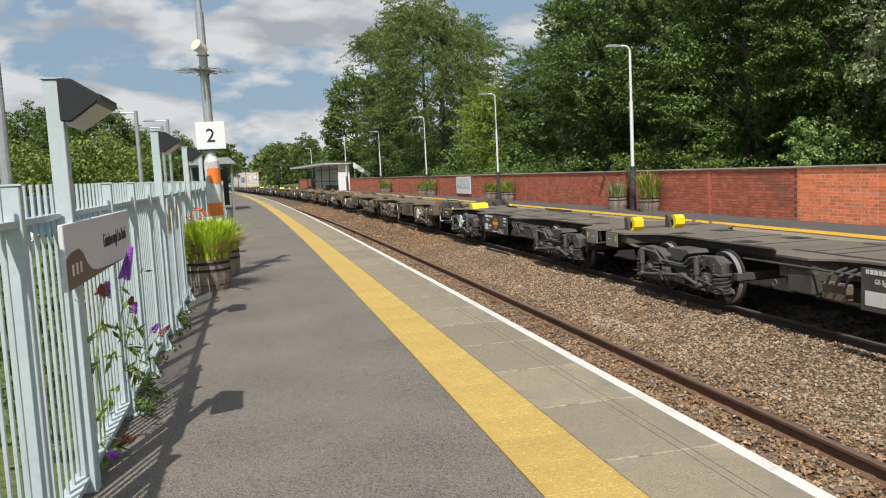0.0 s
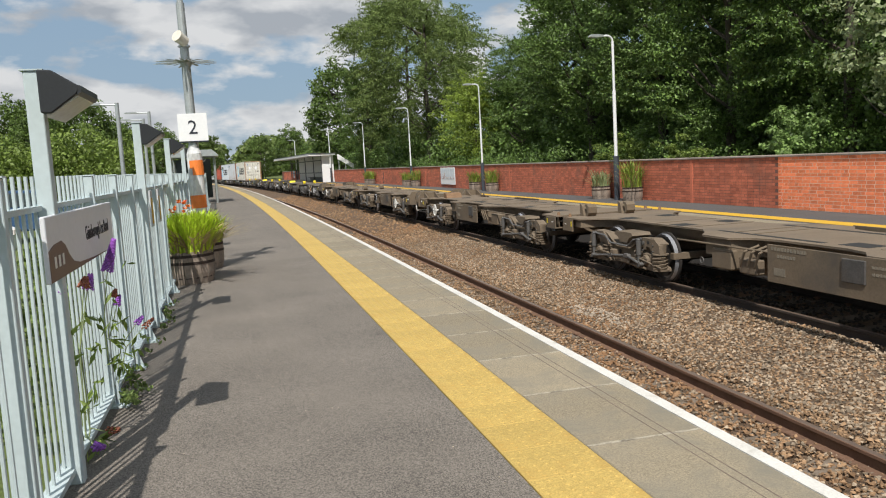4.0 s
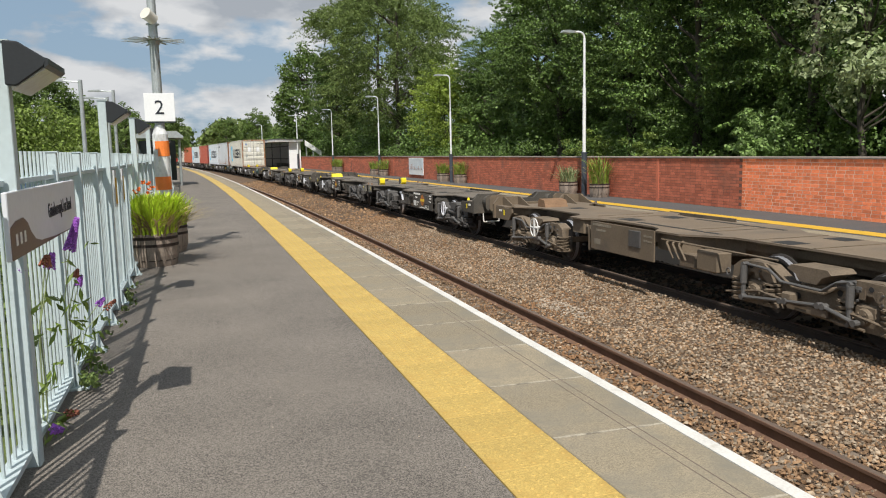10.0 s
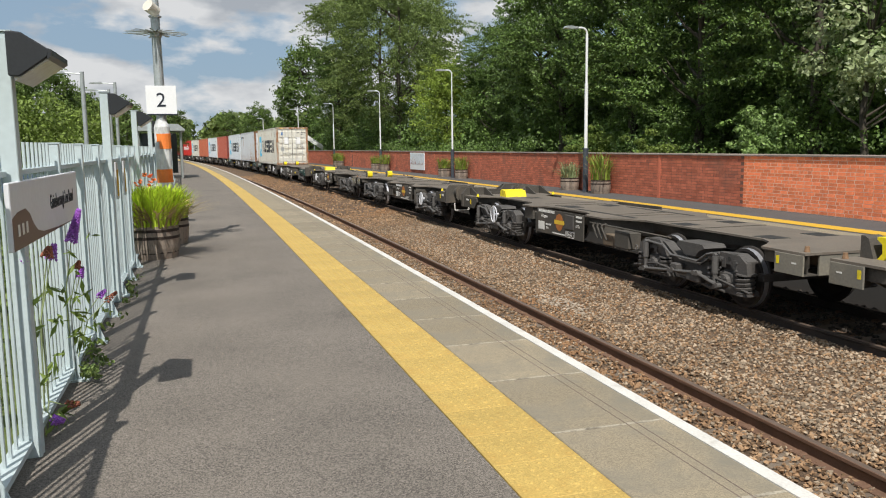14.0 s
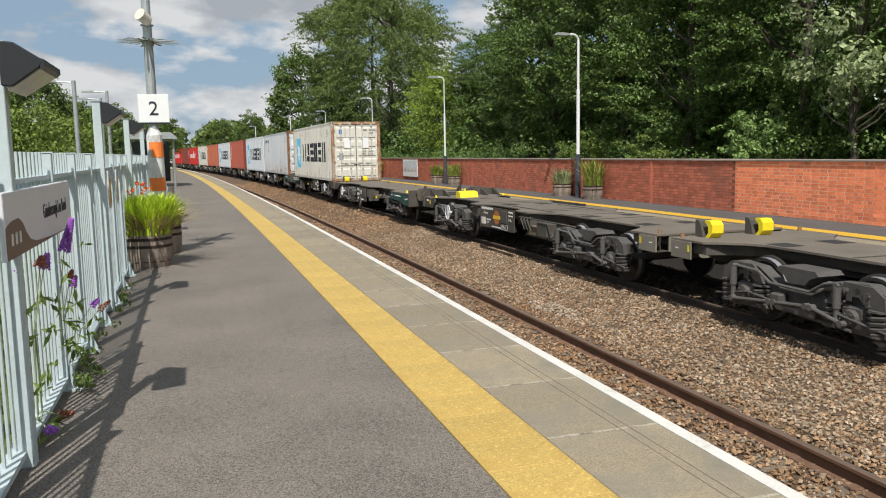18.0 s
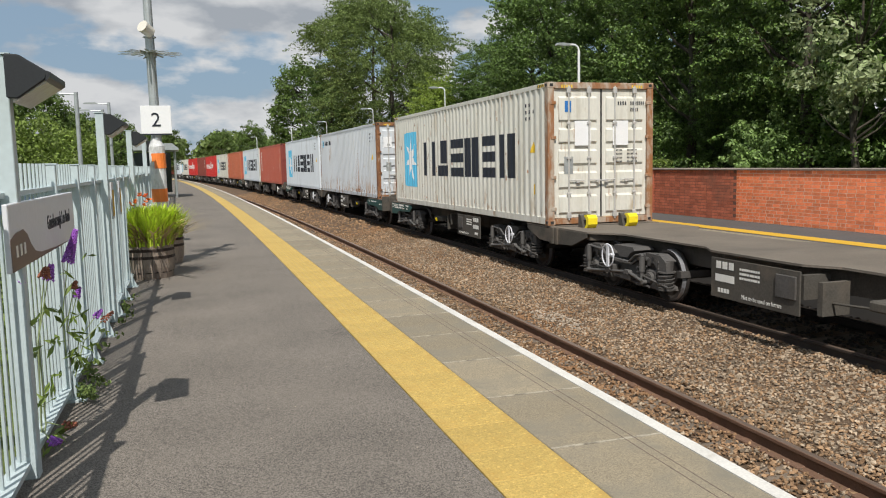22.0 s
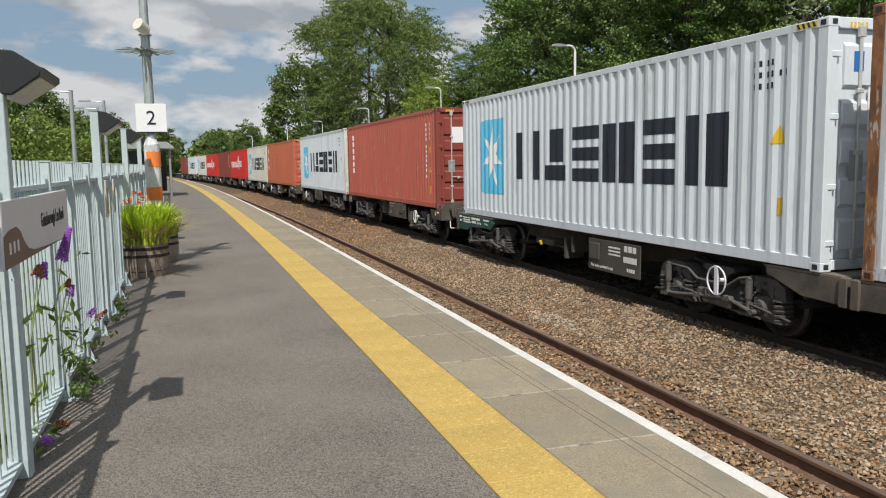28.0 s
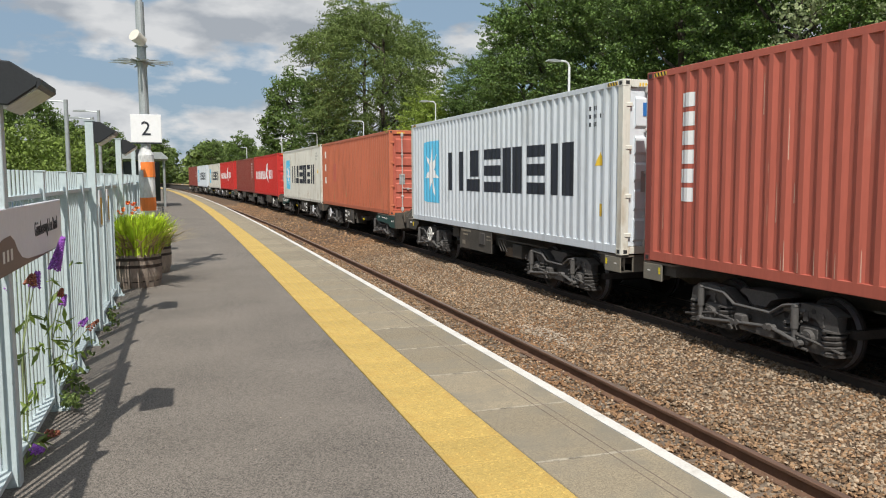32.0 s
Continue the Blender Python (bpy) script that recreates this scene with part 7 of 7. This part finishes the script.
for x, y, z, k, a, far_off in ((15.9, 17.6, 0.2, 1.05, 70, 0), (16.6, 28.2, 0.2, 1.12, 140, 0), (16.4, 34.2, 0.2, 1.12, 200, 0), (21.5, 25.0, 0.3, 1.3, 40, 1), (21.5, 33.0, 0.3, 1.25, 250, 1), (18.8, 12.4, 0.2, 1.1, 300, 0),
                               (22.0, 15.0, 0.3, 1.3, 10, 1), (17.6, 39.6, 0.2, 1.0, 80, 0), (17.2, 45.6, 0.2, 0.84, 20, 0), (20.5, 50.0, 0.3, 0.8, 160, 1), (13.9, 82.0, 0.3, 1.16, 30, 0),
                               (17.5, 6.5, 0.3, 1.05, 120, 1), (17.5, 0.5, 0.3, 1.05, 220, 1)):
    copy_thing(yew2 if far_off else yew, Matrix.Translation((x, y, z)) @ Matrix.Rotation(radians(a), 4, "Z") @ Matrix.Scale(k, 4))
pop = tree("broadleaf_tree", "tall green broadleaf tree with airy upper branches", 14.0, 5.2, 5.2, 7.6, 12.5, "leaf", 1000, 84, 0.080, 21, taper=0.15, trunk=0.24, clump=0.48, spray=-0.25, up=0.35, thin=0.5, boughs=95, bough=1.35)
pop2 = tree("broadleaf_tree", "green broadleaf tree in the middle distance", 14.0, 5.2, 5.2, 7.6, 12.5, "leaf_green", 240, 60, 0.21, 22, taper=0.2, trunk=0.30, clump=0.95)
pop2.matrix_basis = Matrix.Translation((-42, 75, -0.2))
pop.matrix_basis = Matrix.Translation((15.9, 64.0, 0.2)) @ Matrix.Scale(1.2, 4)
for x, y, k, a, fine_ in ((17.5, 78.0, 1.12, 90, 1), (13.0, 97.0, 1.02, 260, 0)):
    copy_thing(pop if fine_ else pop2, Matrix.Translation((x, y, 0.2)) @ Matrix.Rotation(radians(a), 4, "Z") @ Matrix.Scale(k, 4))
ash = tree("young_tree", "bright yellow-green young tree above the wall", 7.0, 2.0, 2.0, 4.0, 6.0, "leaf_light", 150, 150, 0.085, 31, taper=0.35, trunk=0.10, clump=0.62, spray=0.1, thin=0.5)
ash.matrix_basis = Matrix.Translation((15.0, 48.0, 0.2))
map_ = tree("maple_tree", "pale-leaved maple overhanging the wall", 6.4, 1.9, 1.9, 4.1, 4.6, "leaf_pale", 40, 100, 0.095, 41, taper=0.0, trunk=0.10, clump=0.5)
map_.matrix_basis = Matrix.Translation((14.7, 14.7, 0.2))
copy_thing(pop2, Matrix.Translation((-10.2, 62.0, -0.2)) @ Matrix.Rotation(radians(80), 4, "Z") @ Matrix.Scale(0.57, 4))
copy_thing(pop2, Matrix.Translation((-14.2, 66.0, -0.2)) @ Matrix.Rotation(radians(200), 4, "Z") @ Matrix.Scale(0.57, 4))
rng = random.Random(5)
bush_mass("hedge", "tangled green undergrowth above the brick wall",
          [(14.0 + rng.uniform(-0.5, 1.0) - max(0, y - 5) ** 2 / 2746, y, rng.uniform(0.4, 1.7), 0.5) for y in np.arange(10, 62, 0.4)], 120, 0.06, "leaf_dark", 51)
bush_mass("hedge", "dark undergrowth at the back of the bank",
          [(16.5 + rng.uniform(-1, 2.5) - max(0, y - 5) ** 2 / 2746, y, rng.uniform(0.5, 5.0), 1.0) for y in np.arange(-2, 125, 0.28)], 130, 0.125, "leaf_dark", 52)
bush_mass("hedge", "dense dark thicket behind the trees on the bank",
          [(27.0 + rng.uniform(-1.5, 1.5) - max(0, y - 5) ** 2 / 2746, y, rng.uniform(0.3, 7.5), 1.3) for y in np.arange(4, 72, 0.12)], 60, 0.34, "leaf_dark", 57)
bush_mass("hedge", "dark ivy and scrub low under the trees",
          [(19.5 + rng.uniform(-0.8, 0.8) - max(0, y - 5) ** 2 / 2746, y, rng.uniform(0.2, 3.2), 0.8) for y in np.arange(8, 100, 0.16)], 70, 0.17, "leaf_dark", 58)
bush_mass("shrub", "pale green elder shrub growing over the wall",
          [(13.7 + rng.gauss(0, 0.35), 17.1 + rng.gauss(0, 0.34), 1.2 + abs(rng.gauss(0, 0.6)), 0.2) for _ in range(40)], 80, 0.06, "leaf_fresh", 53, "shrub")
bush_mass("shrub", "light green bramble spilling over the wall near a lamp post",
          [(13.5 + rng.gauss(0, 0.3), 25.6 + rng.gauss(0, 0.6), 1.2 + abs(rng.gauss(0, 0.35)), 0.2) for _ in range(34)], 80, 0.055, "leaf_mid", 55, "shrub")
bush_mass("shrub", "light green bramble along the wall top",
          [(13.4 + rng.gauss(0, 0.25), 21.6 + rng.gauss(0, 0.45), 1.15 + abs(rng.gauss(0, 0.3)), 0.18) for _ in range(26)], 80, 0.055, "leaf_mid", 56, "shrub")
bush_mass("shrub", "bright yellow-green shrubs behind the car park",
          [(-4.6 - 6.5 * k / 330 + rng.uniform(-0.5, 0.5), 40 + rng.uniform(-3, 5), (0.6 + 3.4 * rng.random() ** 0.8) * (1.0 - 0.35 * abs(math.sin(k * 0.045))), 0.6) for k in range(330)], 80, 0.11, "leaf_mid", 54, "shrub")
# trees over the car park and at the end of the line
for x, y, k, a in ((9.0, 128.0, 0.62, 30), (4.5, 135.0, 0.55, 130), (-14, 60, 0.55, 0), (-19, 66, 0.62, 60), (-24, 58, 0.6, 120), (-10.5, 74, 0.5, 200), (-17, 82, 0.62, 280), (-30, 70, 0.7, 20), (-27, 84, 0.7, 100), (-36, 62, 0.7, 170), (-22, 50, 0.5, 240), (-33, 50, 0.6, 310), (-8.0, 66, 0.45, 10), (-11.5, 52, 0.42, 100), (-16.5, 48, 0.45, 190), (-7.0, 86, 0.5, 50), (-12.5, 92, 0.55, 140), (-3.5, 100, 0.5, 330)):
    copy_thing(pop2, Matrix.Translation((x, y, -0.2)) @ Matrix.Rotation(radians(a), 4, "Z") @ Matrix.Scale(k, 4))
far = []
for k in range(120):
    x = -95 + k * 1.35 + rng.uniform(-2, 2)
    y = 190 + rng.uniform(-12, 25) - abs(x) * 0.15
    far += [(x + rng.uniform(-2, 2), y + rng.uniform(-3, 3), rng.uniform(0, 8.5), 2.2) for _ in range(6)]
bush_mass("far_wood", "distant green wood closing the line", far, 60, 0.75, "leaf", 61, "wood")

# ---------------------------------------------------------------- plants along the fence
def spike(e, d, length, r0, n, mat):
    """A pointed flower head of many small florets, from e along d."""
    pts, faces = [], []
    d = Vector(d).normalized()
    side = d.cross(Vector((0.3, 0.2, 1))).normalized()
    up = d.cross(side)
    for k in range(n):
        f = k / n
        r = r0 * (1 - 0.75 * f)
        a = k * 2.4
        c = Vector(e) + d * (f * length) + side * math.cos(a) * r + up * math.sin(a) * r
        w = 0.010
        i = len(pts)
        pts += [c + Vector((w, 0, 0)), c + Vector((0, w, 0)), c - Vector((w, 0, 0)), c - Vector((0, w, 0)), c + Vector((0, 0, w)), c - Vector((0, 0, w))]
        faces += [(i + p, i + q, i + r_) for p, q, r_ in ((0, 1, 4), (1, 2, 4), (2, 3, 4), (3, 0, 4), (1, 0, 5), (2, 1, 5), (3, 2, 5), (0, 3, 5))]
    return from_arrays("flower_spike", pts, faces, mat)


def butterfly_bush(label, root, blooms, leaves, seed):
    """A straggling shrub growing through the railings: blooms are (x, s, z, length, thickness, colour)."""
    t = thing("butterfly_bush", label, "shrub")
    rng = random.Random(seed)
    clumps = [(x, s, z, 0.06) for x, s, z in leaves]
    for x, s, z, length, r, col in blooms:
        p, e = Vector((FX + 0.02, root + rng.uniform(-0.1, 0.1), 0.02)), Vector((x, s, z))
        m_ = p.lerp(e, 0.55) + Vector((-0.03, 0, 0.08))
        b = tube(bmesh.new(), p, m_, 0.005, 0.004, seg=5)
        tube(b, m_, e, 0.004, 0.003, seg=5)
        part("stem", b, "leaf_pale", t)
        for q in (0.3, 0.6, 0.8):
            c = p.lerp(e, q)
            clumps.append((c.x + 0.03, c.y, c.z, 0.05))
        d = (e - m_).normalized() * 0.5 + Vector((0.25, 0.2, 0.75 if z > 0.5 else 0.15))
        part("flower_spike", spike(e, d, length, r, 150 if length > 0.15 else 34, col), "", t, "purple flower spike" if col == "purple" else "spent brown flower spike")
    V, F = leaf_cloud(clumps, 3, 0.028, seed, aspect=3.4)
    part("leaves", from_arrays("leaves", V, F, "leaf_mid"), "", t, "narrow green leaves")
    return t


butterfly_bush("straggling butterfly bush with purple flowers through the railings", 5.75,
               [(-0.80, 5.36, 0.96, 0.21, 0.032, "purple"), (-0.80, 5.60, 0.70, 0.07, 0.02, "purple"), (-0.78, 6.30, 0.44, 0.09, 0.022, "purple"),
                (-0.76, 6.55, 0.36, 0.15, 0.022, "spent"), (-0.79, 5.45, 0.78, 0.05, 0.016, "spent")],
               [(-0.79, 5.6, 0.36), (-0.78, 5.85, 0.22), (-0.80, 5.5, 0.30), (-0.80, 6.3, 0.88), (-0.82, 5.3, 0.6), (-0.80, 5.75, 0.12), (-0.78, 6.0, 0.15), (-0.82, 5.4, 0.9)], 3)
butterfly_bush("thin butterfly bush with purple and spent flowers by the fence", 4.75,
               [(-0.82, 4.76, 0.93, 0.09, 0.030, "purple"), (-0.83, 4.72, 0.95, 0.06, 0.03, "spent"), (-0.86, 4.25, 0.99, 0.05, 0.02, "purple"),
                (-0.82, 4.50, 0.10, 0.06, 0.026, "purple"), (-0.80, 4.78, 0.09, 0.08, 0.026, "spent")],
               [(-0.84, 4.85, 0.75), (-0.84, 4.9, 0.55), (-0.84, 4.5, 0.06), (-0.84, 4.9, 0.35)], 8)
rng = random.Random(77)
cl = [(FX + 0.10 + abs(rng.gauss(0, 0.05)), 5.3 + 4.5 * rng.random() ** 1.2, 0.03 + abs(rng.gauss(0, 0.05)), 0.05) for _ in range(26)]
bush_mass("weeds", "low green weeds along the foot of the railings", cl, 10, 0.03, "leaf", 71, "weeds")
cl = [(rng.uniform(-4.0, -1.15), rng.uniform(1.5, 30), rng.uniform(0.0, 0.55), 0.22) for _ in range(420)]
bush_mass("undergrowth", "tangled weeds and shrubs behind the railings", cl, 45, 0.07, "leaf", 72, "weeds")


# ---------------------------------------------------------------- parked cars beyond the fence
def car(label, mat, m):
    t = thing("parked_car", label, "car", m=m, group="parked cars")
    b = prism(bmesh.new(), [(-2.1, 0.35), (-2.12, 0.72), (-1.9, 0.86), (-1.1, 0.95), (-0.55, 1.42), (0.95, 1.46), (1.75, 1.0), (2.05, 0.92), (2.12, 0.55), (2.08, 0.33)], "x", -0.86, 0.86)
    bmesh.ops.bevel(b, geom=b.edges[:], offset=0.05, segments=2, affect="EDGES")
    part("body", b, mat, t)
    for sx in (-1, 1):
        part("side_window", prism(bmesh.new(), [(-0.92, 1.0), (-0.5, 1.36), (0.88, 1.39), (1.4, 1.02)], "x", sx * 0.866 - 0.006, sx * 0.866 + 0.006), "glass", t)
        for y in (-1.3, 1.3):
            w = part("wheel", tube(bmesh.new(), (sx * 0.66, y, 0.31), (sx * 0.87, y, 0.31), 0.31, seg=20), "tyre", t)
            part("rim", tube(bmesh.new(), (sx * 0.872, y, 0.31), (sx * 0.88, y, 0.31), 0.2, seg=16), "rod", w)
    part("windscreen", prism(bmesh.new(), [(-1.08, 0.985), (-1.06, 1.0), (-0.60, 1.39), (-0.62, 1.375)], "x", -0.7, 0.7), "glass", t)
    for sx in (-1, 1):
        part("headlight", new_box(sx * 0.62 - 0.16, sx * 0.62 + 0.16, -2.135, -2.06, 0.66, 0.78, bevel=0.02), "lens", t)
    return t


car("white car parked behind the railings", "car_white", Matrix.Translation((-5.5, 9.5, -0.06)) @ Matrix.Rotation(radians(70), 4, "Z"))
car("white hatchback parked in the station car park", "car_white", Matrix.Translation((-6.2, 16.0, -0.06)) @ Matrix.Rotation(radians(85), 4, "Z"))
car("dark blue car parked in the station car park", "car_blue", Matrix.Translation((-5.8, 24.0, -0.06)) @ Matrix.Rotation(radians(95), 4, "Z"))
car("white car parked beside the platform shelter", "car_white", Matrix.Translation((-3.0, 58.0, -0.06)))

motions()
